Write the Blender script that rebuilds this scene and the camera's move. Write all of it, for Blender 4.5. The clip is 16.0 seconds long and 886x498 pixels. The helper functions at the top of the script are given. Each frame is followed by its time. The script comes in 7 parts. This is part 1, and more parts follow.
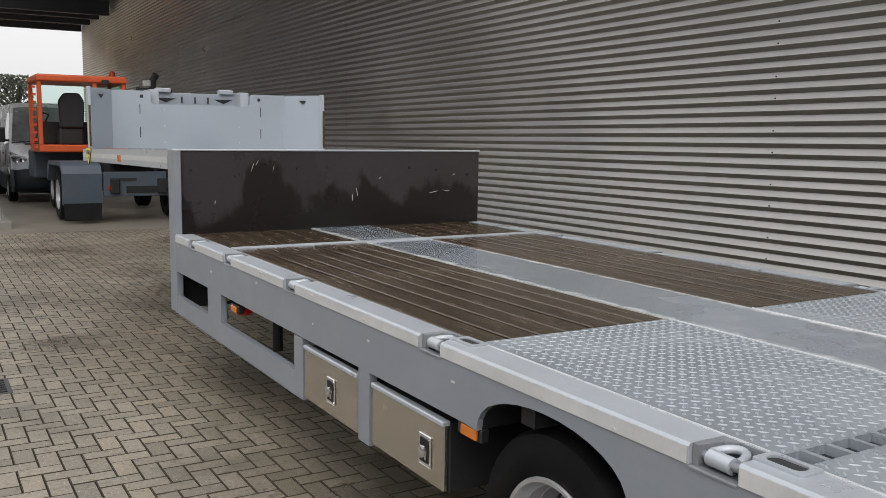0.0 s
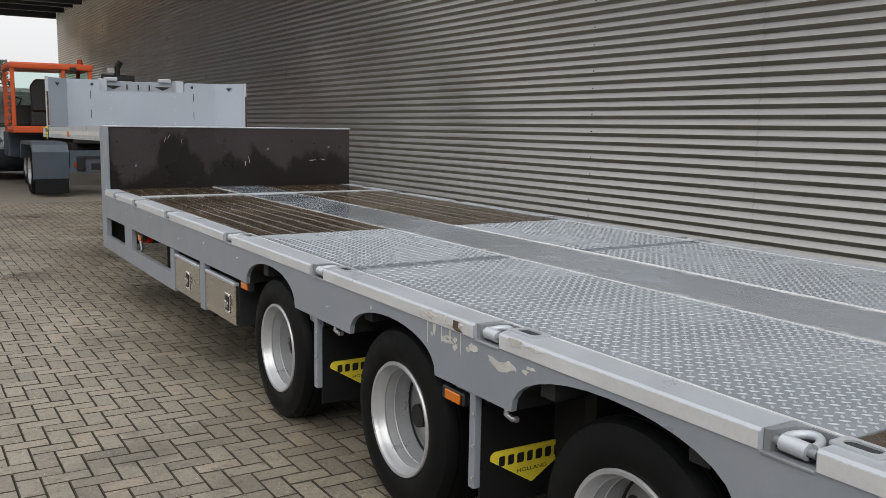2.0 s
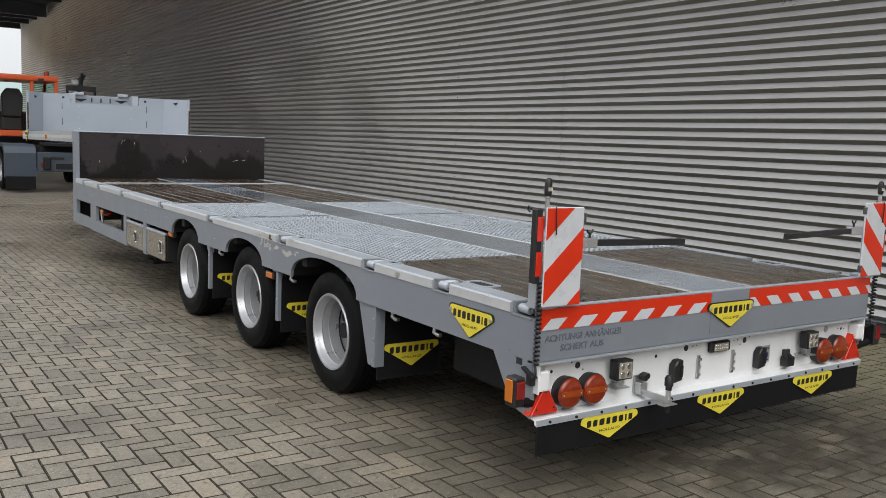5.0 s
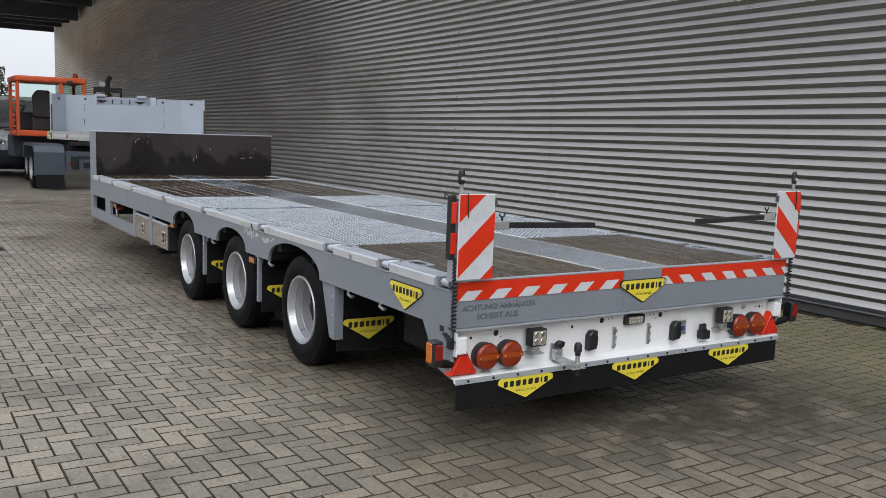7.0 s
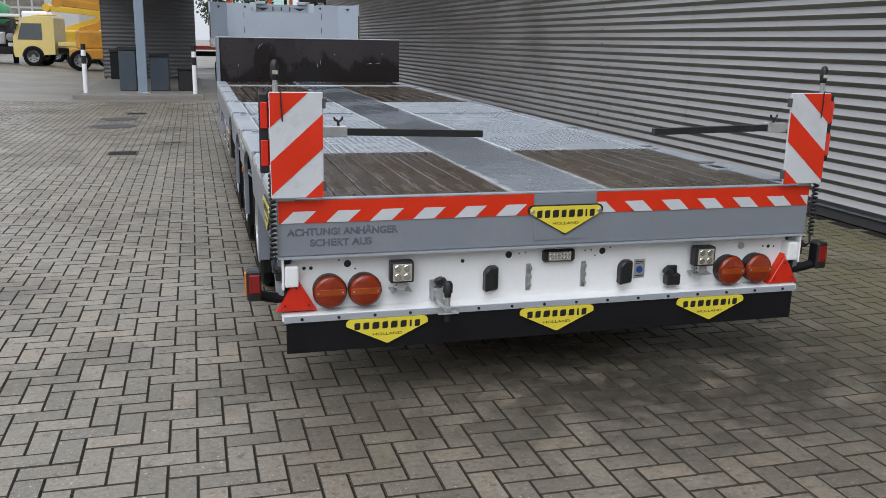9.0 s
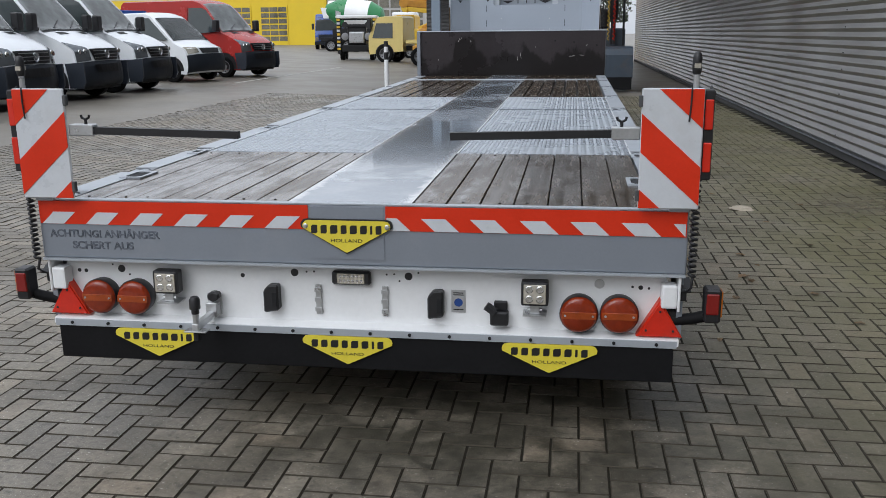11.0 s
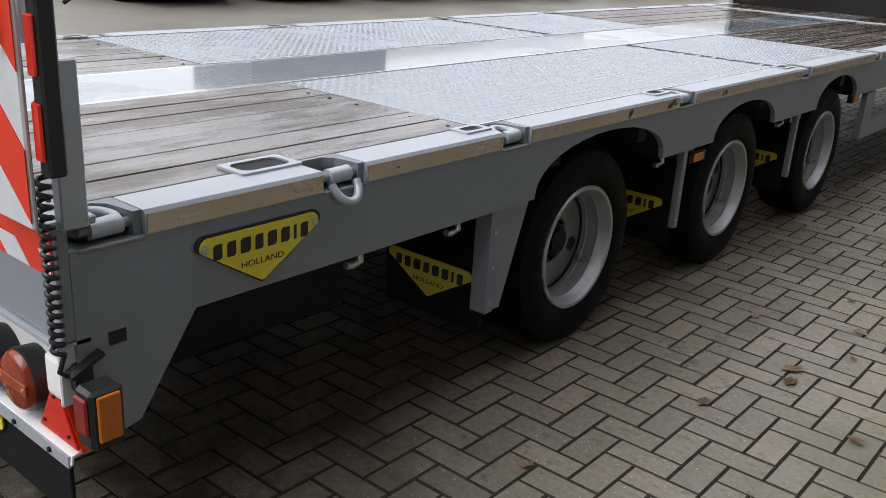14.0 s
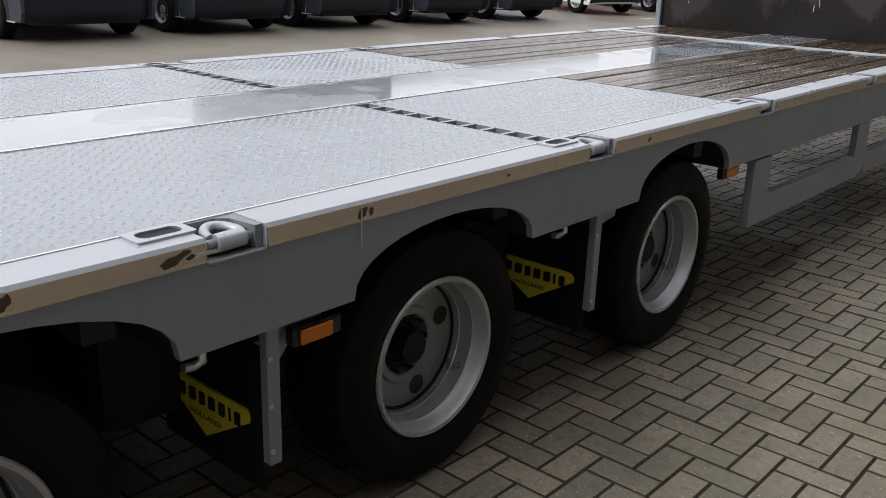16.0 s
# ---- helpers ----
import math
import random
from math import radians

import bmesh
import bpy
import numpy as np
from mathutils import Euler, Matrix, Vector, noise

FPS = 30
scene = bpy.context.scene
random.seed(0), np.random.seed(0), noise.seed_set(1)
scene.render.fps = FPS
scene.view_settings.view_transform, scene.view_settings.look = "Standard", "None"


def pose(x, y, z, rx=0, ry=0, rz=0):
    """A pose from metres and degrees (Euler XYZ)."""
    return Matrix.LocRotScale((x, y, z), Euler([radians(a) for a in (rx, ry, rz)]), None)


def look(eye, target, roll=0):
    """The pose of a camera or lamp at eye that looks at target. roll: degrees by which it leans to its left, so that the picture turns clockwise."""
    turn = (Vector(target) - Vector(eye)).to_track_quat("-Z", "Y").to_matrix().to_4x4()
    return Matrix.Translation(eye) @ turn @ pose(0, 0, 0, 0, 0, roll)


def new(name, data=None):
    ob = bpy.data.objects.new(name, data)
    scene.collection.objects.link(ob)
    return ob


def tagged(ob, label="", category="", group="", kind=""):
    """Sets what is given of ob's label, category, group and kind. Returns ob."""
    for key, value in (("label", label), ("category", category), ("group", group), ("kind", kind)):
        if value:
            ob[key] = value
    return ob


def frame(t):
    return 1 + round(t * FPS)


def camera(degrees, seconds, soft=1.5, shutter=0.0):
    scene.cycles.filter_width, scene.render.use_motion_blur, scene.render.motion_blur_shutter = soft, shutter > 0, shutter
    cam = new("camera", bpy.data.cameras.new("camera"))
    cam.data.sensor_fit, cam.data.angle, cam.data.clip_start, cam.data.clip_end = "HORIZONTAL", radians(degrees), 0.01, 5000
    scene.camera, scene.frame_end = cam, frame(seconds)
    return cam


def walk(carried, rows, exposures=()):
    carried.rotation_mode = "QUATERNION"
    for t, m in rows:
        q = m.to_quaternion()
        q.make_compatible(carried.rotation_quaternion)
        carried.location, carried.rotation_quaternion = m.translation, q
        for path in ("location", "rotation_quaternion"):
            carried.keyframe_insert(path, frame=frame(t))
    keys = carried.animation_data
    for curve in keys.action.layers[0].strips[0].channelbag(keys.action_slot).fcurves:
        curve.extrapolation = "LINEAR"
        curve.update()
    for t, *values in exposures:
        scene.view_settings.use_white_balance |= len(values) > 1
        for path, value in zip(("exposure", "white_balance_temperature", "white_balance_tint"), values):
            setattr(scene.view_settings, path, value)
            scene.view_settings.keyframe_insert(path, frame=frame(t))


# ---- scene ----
cam = camera(53.0, 16.0, soft=0.8)
PATH = [
    (0, (-2.823, 2.734, 1.644), (-1.809, 4.441, 1.403), 0.6),
    (0.5, (-2.833, 2.129, 1.622), (-1.809, 3.829, 1.378), 0.9),
    (1, (-2.872, 1.529, 1.6), (-1.843, 3.224, 1.336), 0.4),
    (1.5, (-2.91, 0.9, 1.598), (-1.868, 2.586, 1.333), 0.1),
    (2, (-2.95, 0.269, 1.599), (-1.908, 1.954, 1.327), 0.8),
    (2.5, (-3.005, -0.351, 1.601), (-1.966, 1.336, 1.329), 0.9),
    (3, (-3.032, -0.925, 1.602), (-2.006, 0.77, 1.332), 1.6),
    (3.5, (-3.172, -1.47, 1.597), (-2.135, 0.22, 1.335), 1.4),
    (4, (-3.326, -2.009, 1.576), (-2.244, -0.347, 1.314), 1.6),
    (4.5, (-3.529, -2.476, 1.581), (-2.435, -0.823, 1.315), 2.0),
    (5, (-3.744, -2.876, 1.603), (-2.625, -1.236, 1.363), 2.1),
    (5.2, (-3.765, -3.001, 1.601), (-2.65, -1.356, 1.372), 1.8),
    (7.3, (-3.587, -3.663, 1.61), (-2.559, -1.967, 1.355), 1.8),
    (7.5, (-3.395, -3.663, 1.593), (-2.403, -1.947, 1.326), 1.6),
    (8, (-2.836, -3.599, 1.589), (-1.986, -1.829, 1.21), 1.5),
    (8.5, (-2.224, -3.668, 1.58), (-1.533, -1.838, 1.162), 1.3),
    (9, (-1.578, -3.636, 1.545), (-1.054, -1.76, 1.092), 1.0),
    (9.5, (-0.94, -3.609, 1.54), (-0.592, -1.696, 1.07), 0.6),
    (10, (-0.349, -3.519, 1.527), (-0.14, -1.591, 1.037), 1.0),
    (10.2, (-0.108, -3.463, 1.542), (0.008, -1.528, 1.051), 1.2),
    (12.3, (2.099, -2.537, 1.489), (1.321, -0.746, 1.055), 0.5),
    (12.5, (2.24, -2.341, 1.478), (1.415, -0.597, 0.951), 1.6),
    (13, (2.589, -1.88, 1.459), (1.589, -0.26, 0.845), 1.9),
    (13.5, (2.781, -1.34, 1.462), (1.64, 0.164, 0.803), 3.4),
    (14, (2.826, -0.764, 1.472), (1.642, 0.704, 0.807), 3.9),
    (14.5, (2.872, -0.183, 1.483), (1.626, 1.244, 0.841), 2.7),
    (15, (2.825, 0.421, 1.492), (1.569, 1.842, 0.856), 3.4),
    (15.5, (2.795, 1.035, 1.464), (1.546, 2.474, 0.856), 1.9),
    (16, (2.76, 1.646, 1.484), (1.51, 3.077, 0.86), 2.2),
]
EXPOSURES = [(0.0, -0.13, 6850, 10), (5.0, -0.13, 6650, 9), (7.5, -0.14, 6350, 10), (9.0, -0.20, 6250, 10), (10.2, -0.26, 6200, 10), (12.3, -0.42, 6200, 8), (13.0, -0.17, 6300, 5), (13.6, 0.10, 6400, 9), (14.5, 0.15, 6600, 13), (16.0, 0.04, 6700, 13)]
walk(cam, [(t, look(eye, target, roll)) for t, eye, target, roll in PATH], EXPOSURES)

# ---- world, sun ----
world = bpy.data.worlds.new("overcast_sky")
scene.world = world
world.use_nodes = True
wn, wl = world.node_tree.nodes, world.node_tree.links
wn.clear()
sky = wn.new("ShaderNodeTexSky")
sky.sky_type = "NISHITA"
sky.sun_disc = False
sky.sun_elevation, sky.sun_rotation = radians(42), radians(208)
sky.air_density, sky.dust_density, sky.ozone_density = 1.0, 4.0, 1.0
hsv = wn.new("ShaderNodeHueSaturation")
hsv.inputs["Saturation"].default_value = 0.12
bg = wn.new("ShaderNodeBackground")
bg.inputs["Strength"].default_value = 0.15
wo = wn.new("ShaderNodeOutputWorld")
# an even cloud layer, brighter overhead, over the clear sky
geo = wn.new("ShaderNodeTexCoord")
sep = wn.new("ShaderNodeSeparateXYZ")
lift = wn.new("ShaderNodeMapRange")
lift.inputs["From Min"].default_value, lift.inputs["From Max"].default_value = 0.0, 1.0
lift.inputs["To Min"].default_value, lift.inputs["To Max"].default_value = 6.4, 13.6
tone = wn.new("ShaderNodeVectorMath")
tone.operation = "SCALE"
tone.inputs[0].default_value = (0.965, 1.0, 1.06)
veil = wn.new("ShaderNodeMix")
veil.data_type = "RGBA"
veil.inputs["Factor"].default_value = 0.85
wl.new(geo.outputs["Generated"], sep.inputs[0])
wl.new(sep.outputs["Z"], lift.inputs["Value"])
wl.new(lift.outputs[0], tone.inputs["Scale"])
wl.new(sky.outputs[0], hsv.inputs["Color"])
wl.new(hsv.outputs[0], veil.inputs[6])
wl.new(tone.outputs[0], veil.inputs[7])
wl.new(veil.outputs[2], bg.inputs["Color"])
wl.new(bg.outputs[0], wo.inputs["Surface"])
sun = new("sun", bpy.data.lights.new("sun", "SUN"))
sun.data.energy, sun.data.angle, sun.data.color = 1.4, radians(45), (1.0, 0.975, 0.94)
sun.matrix_world = look((-13, -24, 25), (0, 0, 0))
scene.view_settings.exposure = 0.0


# ---- materials ----
def mat(name, base, rough=0.5, metal=0.0, var=0.15, scale=6.0, fine=60.0, bump=0.05, rvar=0.12, dist=0.003, stretch=(1, 1, 1), spec=0.5, emit=None, alpha_rand=0.0, island=0.0, second=None, second_amt=0.0, second_scale=1.5):
    """A painted, worn or grained surface: two scales of colour noise, roughness noise and fine relief."""
    m = bpy.data.materials.new(name)
    m.use_nodes = True
    n, l = m.node_tree.nodes, m.node_tree.links
    b = n["Principled BSDF"]
    tc = n.new("ShaderNodeTexCoord")
    mp = n.new("ShaderNodeMapping")
    mp.inputs["Scale"].default_value = stretch
    l.new(tc.outputs["Object"], mp.inputs["Vector"])
    big = n.new("ShaderNodeTexNoise")
    big.inputs["Scale"].default_value, big.inputs["Detail"].default_value, big.inputs["Roughness"].default_value = scale, 6, 0.62
    sml = n.new("ShaderNodeTexNoise")
    sml.inputs["Scale"].default_value, sml.inputs["Detail"].default_value = fine, 4
    l.new(mp.outputs[0], big.inputs["Vector"])
    l.new(mp.outputs[0], sml.inputs["Vector"])
    mix = n.new("ShaderNodeMath")
    mix.operation = "MULTIPLY_ADD"
    l.new(sml.outputs["Fac"], mix.inputs[0])
    mix.inputs[1].default_value = 0.45
    l.new(big.outputs["Fac"], mix.inputs[2])
    ramp = n.new("ShaderNodeMapRange")
    ramp.inputs["From Min"].default_value, ramp.inputs["From Max"].default_value = 0.45, 1.0
    ramp.inputs["To Min"].default_value, ramp.inputs["To Max"].default_value = 1 - var, 1 + var
    l.new(mix.outputs[0], ramp.inputs["Value"])
    val = ramp.outputs[0]
    if alpha_rand or island:
        src = n.new("ShaderNodeObjectInfo") if alpha_rand else n.new("ShaderNodeNewGeometry")
        rr = n.new("ShaderNodeMapRange")
        a = alpha_rand or island
        rr.inputs["To Min"].default_value, rr.inputs["To Max"].default_value = 1 - a, 1 + a
        l.new(src.outputs["Random" if alpha_rand else "Random Per Island"], rr.inputs["Value"])
        mul = n.new("ShaderNodeMath")
        mul.operation = "MULTIPLY"
        l.new(val, mul.inputs[0])
        l.new(rr.outputs[0], mul.inputs[1])
        val = mul.outputs[0]
    col = n.new("ShaderNodeVectorMath")
    col.operation = "SCALE"
    col.inputs[0].default_value = base
    l.new(val, col.inputs["Scale"])
    out = col.outputs[0]
    if second:
        s2 = n.new("ShaderNodeTexNoise")
        s2.inputs["Scale"].default_value, s2.inputs["Detail"].default_value, s2.inputs["Roughness"].default_value = second_scale, 7, 0.65
        l.new(mp.outputs[0], s2.inputs["Vector"])
        r2 = n.new("ShaderNodeMapRange")
        r2.inputs["From Min"].default_value, r2.inputs["From Max"].default_value = 0.5, 0.68
        r2.inputs["To Max"].default_value = second_amt
        l.new(s2.outputs["Fac"], r2.inputs["Value"])
        mx = n.new("ShaderNodeMix")
        mx.data_type = "RGBA"
        l.new(r2.outputs[0], mx.inputs["Factor"])
        l.new(out, mx.inputs[6])
        mx.inputs[7].default_value = (*second, 1)
        out = mx.outputs[2]
    l.new(out, b.inputs["Base Color"])
    rg = n.new("ShaderNodeMapRange")
    rg.inputs["From Min"].default_value, rg.inputs["From Max"].default_value = 0.3, 0.7
    rg.inputs["To Min"].default_value, rg.inputs["To Max"].default_value = max(0.02, rough - rvar), min(1, rough + rvar)
    l.new(big.outputs["Fac"], rg.inputs["Value"])
    l.new(rg.outputs[0], b.inputs["Roughness"])
    b.inputs["Metallic"].default_value = metal
    b.inputs["Specular IOR Level"].default_value = spec
    if bump:
        bp = n.new("ShaderNodeBump")
        bp.inputs["Strength"].default_value, bp.inputs["Distance"].default_value = bump, dist
        l.new(mix.outputs[0], bp.inputs["Height"])
        l.new(bp.outputs[0], b.inputs["Normal"])
    if emit:
        b.inputs["Emission Color"].default_value = (*emit[:3], 1)
        b.inputs["Emission Strength"].default_value = emit[3]
    return m


GREY = mat("grey_trailer_paint", (0.225, 0.248, 0.285), 0.34, 0.15, 0.06, 2.5, 90, 0.02, 0.08, second=(0.31, 0.32, 0.34), second_amt=0.3, second_scale=2.2)
RAIL = mat("silver_side_rail", (0.40, 0.432, 0.475), 0.34, 0.25, 0.07, 5, 90, 0.03, 0.08, second=(0.36, 0.37, 0.385), second_amt=0.35, second_scale=2.5)
# right-hand silver strip; the peach tint paints in the reflected brown ground
TAPE = mat("strip_painted_reflection", (0.66, 0.55, 0.50), 0.16, 0.75, 0.06, 3, 60, 0.02, 0.06, second=(0.50, 0.42, 0.38), second_amt=0.35, second_scale=2.0)
TAPEW = mat("dull_pale_marking_strip", (0.55, 0.56, 0.575), 0.36, 0.25, 0.08, 5, 80, 0.03, 0.08, second=(0.70, 0.70, 0.70), second_amt=0.5, second_scale=3.0)
TREAD = mat("galvanised_tread_plate", (0.295, 0.33, 0.37), 0.25, 0.3, 0.12, 2.0, 70, 0.03, 0.11, second=(0.35, 0.37, 0.395), second_amt=0.4, second_scale=1.0)
LUG = mat("tread_plate_lugs", (0.36, 0.392, 0.43), 0.33, 0.3, 0.10, 5, 80, 0.02, 0.08)
STRIP = mat("painted_centre_plate", (0.27, 0.305, 0.35), 0.10, 0.0, 0.10, 1.2, 60, 0.002, 0.07, second=(0.37, 0.39, 0.42), second_amt=0.7, second_scale=3.5, spec=0.6)
WOOD = mat("weathered_brown_planks", (0.072, 0.052, 0.034), 0.22, 0, 0.34, 3.0, 26, 0.18, 0.10, 0.004, (9, 0.9, 9), alpha_rand=0.24, second=(0.038, 0.028, 0.020), second_amt=0.85, second_scale=0.7, spec=1.0)
WOOD.node_tree.nodes["Principled BSDF"].inputs["Coat Weight"].default_value = 0.7
WOOD.node_tree.nodes["Principled BSDF"].inputs["Coat Roughness"].default_value = 0.22
wn_, wl_ = WOOD.node_tree.nodes, WOOD.node_tree.links
wtc, wmp, wno, wrm, wrs = (wn_.new("ShaderNode" + k) for k in ("NewGeometry", "Mapping", "TexNoise", "MapRange", "MapRange"))
wmp.inputs["Scale"].default_value = (5.0, 1.6, 5.0)
wno.inputs["Scale"].default_value, wno.inputs["Detail"].default_value, wno.inputs["Roughness"].default_value = 1.0, 6, 0.66
wl_.new(wtc.outputs["Position"], wmp.inputs["Vector"])
wl_.new(wmp.outputs[0], wno.inputs["Vector"])
for node, lo, hi in ((wrm, 0.10, 0.70), (wrs, 0.30, 0.8)):
    node.inputs["From Min"].default_value, node.inputs["From Max"].default_value = 0.43, 0.56
    node.inputs["To Min"].default_value, node.inputs["To Max"].default_value = lo, hi
    wl_.new(wno.outputs["Fac"], node.inputs["Value"])
wl_.new(wrm.outputs[0], WOOD.node_tree.nodes["Principled BSDF"].inputs["Coat Weight"])
wl_.new(wrs.outputs[0], WOOD.node_tree.nodes["Principled BSDF"].inputs["Specular IOR Level"])
WOODD = mat("dark_wet_planks", (0.056, 0.040, 0.025), 0.17, 0, 0.35, 3.0, 30, 0.3, 0.14, 0.004, (10, 0.8, 10), alpha_rand=0.2, second=(0.15, 0.115, 0.085), second_amt=0.5, second_scale=0.7)
def edge_wear(m, colour, x0, x1, amount, scale=9.0):
    """Pale worn paint along the two long edges of the centre plate, broken up by noise."""
    n, l = m.node_tree.nodes, m.node_tree.links
    b = n["Principled BSDF"]
    tc, sp, ab, no, ad, rm, mx = (n.new("ShaderNode" + k) for k in ("TexCoord", "SeparateXYZ", "Math", "TexNoise", "Math", "MapRange", "Mix"))
    l.new(tc.outputs["Object"], sp.inputs[0])
    ab.operation = "ABSOLUTE"
    l.new(sp.outputs["X"], ab.inputs[0])
    no.inputs["Scale"].default_value, no.inputs["Detail"].default_value, no.inputs["Roughness"].default_value = scale, 7, 0.7
    l.new(tc.outputs["Object"], no.inputs["Vector"])
    ad.operation = "MULTIPLY_ADD"
    l.new(no.outputs["Fac"], ad.inputs[0])
    ad.inputs[1].default_value = 0.14
    l.new(ab.outputs[0], ad.inputs[2])
    rm.inputs["From Min"].default_value, rm.inputs["From Max"].default_value = x0 + 0.07, x1 + 0.07
    rm.inputs["To Max"].default_value = amount
    l.new(ad.outputs[0], rm.inputs["Value"])
    mx.data_type = "RGBA"
    l.new(b.inputs["Base Color"].links[0].from_socket, mx.inputs[6])
    mx.inputs[7].default_value = (*colour, 1)
    l.new(rm.outputs[0], mx.inputs["Factor"])
    l.new(mx.outputs[2], b.inputs["Base Color"])


STRIP.node_tree.nodes["Principled BSDF"].inputs["Coat Roughness"].default_value = 0.07
# standing water with sharp edges on the centre plate
qn, ql = STRIP.node_tree.nodes, STRIP.node_tree.links
qg, qno, qrm, qad = (qn.new("ShaderNode" + k) for k in ("NewGeometry", "TexNoise", "MapRange", "MapRange"))
qno.inputs["Scale"].default_value, qno.inputs["Detail"].default_value, qno.inputs["Roughness"].default_value = 1.5, 3, 0.55
ql.new(qg.outputs["Position"], qno.inputs["Vector"])
for node, lo, hi in ((qrm, 0.17, 0.07), (qad, 0.35, 0.70)):
    node.inputs["From Min"].default_value, node.inputs["From Max"].default_value = 0.455, 0.485
    node.inputs["To Min"].default_value, node.inputs["To Max"].default_value = lo, hi
    ql.new(qno.outputs["Fac"], node.inputs["Value"])
ql.new(qrm.outputs[0], qn["Principled BSDF"].inputs["Roughness"])
ql.new(qad.outputs[0], qn["Principled BSDF"].inputs["Coat Weight"])
edge_wear(STRIP, (0.66, 0.67, 0.68), 0.208, 0.238, 0.95)
PLY = mat("dark_film_faced_plywood", (0.034, 0.0285, 0.031), 0.30, 0, 0.25, 1.4, 40, 0.06, 0.12, spec=0.3)
pn, pl = PLY.node_tree.nodes, PLY.node_tree.links
ptc, psep, pno, pad, prm, pmx = (pn.new("ShaderNode" + k) for k in ("TexCoord", "SeparateXYZ", "TexNoise", "Math", "MapRange", "Mix"))
pmap = pn.new("ShaderNodeMapping")
pmap.inputs["Scale"].default_value = (1.0, 1.0, 0.45)
pno.inputs["Scale"].default_value, pno.inputs["Detail"].default_value, pno.inputs["Roughness"].default_value = 2.3, 7, 0.6
pl.new(ptc.outputs["Object"], pmap.inputs["Vector"])
pl.new(pmap.outputs[0], pno.inputs["Vector"])
pl.new(ptc.outputs["Object"], psep.inputs[0])
pad.operation = "MULTIPLY_ADD"
pl.new(pno.outputs["Fac"], pad.inputs[0])
pad.inputs[1].default_value = -1.35
pl.new(psep.outputs["Z"], pad.inputs[2])
prm.inputs["From Min"].default_value, prm.inputs["From Max"].default_value = 0.44, 0.51
prm.inputs["To Min"].default_value, prm.inputs["To Max"].default_value = 0.95, 0.0
pl.new(pad.outputs[0], prm.inputs["Value"])
pmx.data_type = "RGBA"
pbs = pn["Principled BSDF"]
pl.new(pbs.inputs["Base Color"].links[0].from_socket, pmx.inputs[6])
pmx.inputs[7].default_value = (0.009, 0.007, 0.007, 1)
pl.new(prm.outputs[0], pmx.inputs["Factor"])
pl.new(pmx.outputs[2], pbs.inputs["Base Color"])
SCUFF = mat("bare_scratched_wood", (0.085, 0.07, 0.065), 0.7, 0, 0.3, 20, 90, 0.05)
WHITE = mat("white_panel_paint", (0.78, 0.79, 0.80), 0.35, 0, 0.05, 2.5, 60, 0.02, 0.08)
RED = mat("red_reflective", (0.62, 0.031, 0.007), 0.4, 0, 0.08, 8, 120, 0.03, spec=0.3)
REFW = mat("white_reflective", (0.56, 0.585, 0.62), 0.35, 0, 0.05, 8, 120, 0.03, second=(0.46, 0.47, 0.48), second_amt=0.4, second_scale=6)
YELLOW = mat("yellow_plate", (0.72, 0.60, 0.05), 0.35, 0, 0.06, 6, 90, 0.02)
BLACK = mat("black_plastic", (0.012, 0.012, 0.014), 0.45, 0, 0.2, 10, 90, 0.06)
RUBBER = mat("black_rubber", (0.010, 0.010, 0.011), 0.65, 0, 0.25, 8, 60, 0.12, 0.1, spec=0.12)
TYRE = mat("tyre_rubber", (0.0042, 0.0046, 0.0052), 0.60, 0, 0.3, 9, 60, 0.2, 0.12, 0.004, spec=0.12, second=(0.012, 0.0118, 0.0115), second_amt=0.4, second_scale=5)
RIM = mat("silver_painted_rim", (0.41, 0.42, 0.44), 0.34, 0.45, 0.10, 6, 70, 0.03, 0.1, second=(0.24, 0.235, 0.23), second_amt=0.35, second_scale=5)
DISC = mat("dull_wheel_disc", (0.27, 0.275, 0.285), 0.42, 0.3, 0.14, 6, 70, 0.04, 0.1, second=(0.13, 0.125, 0.12), second_amt=0.5, second_scale=6)
RUST = mat("dark_rust", (0.07, 0.045, 0.028), 0.7, 0, 0.35, 30, 120, 0.2)
CHASSIS = mat("dark_chassis", (0.015, 0.0155, 0.017), 0.65, 0, 0.3, 5, 50, 0.1, spec=0.25)
STEEL = mat("stainless_box", (0.50, 0.455, 0.39), 0.22, 0.9, 0.12, 2.5, 70, 0.05, 0.10)
ZINC = mat("zinc_fitting", (0.50, 0.51, 0.52), 0.35, 0.8, 0.15, 14, 90, 0.08, 0.12)
LENS_R = mat("red_lamp_lens", (0.58, 0.022, 0.008), 0.12, 0, 0.1, 20, 90, 0.02, 0.04)
LENS_D = mat("dark_red_lamp_lens", (0.20, 0.010, 0.008), 0.14, 0, 0.15, 14, 60, 0.04, 0.04)
LENS_O = mat("orange_red_lamp_lens", (0.22, 0.024, 0.005), 0.10, 0, 0.25, 14, 60, 0.04, 0.04)
LENS_M = mat("dark_amber_lens_band", (0.30, 0.05, 0.006), 0.10, 0, 0.25, 14, 60, 0.04, 0.04)
LENS_A = mat("amber_lamp_lens", (0.52, 0.14, 0.012), 0.18, 0, 0.1, 20, 90, 0.02, 0.04)
LENS_W = mat("clear_lamp_lens", (0.55, 0.52, 0.45), 0.1, 0.5, 0.2, 30, 90, 0.05, 0.04)


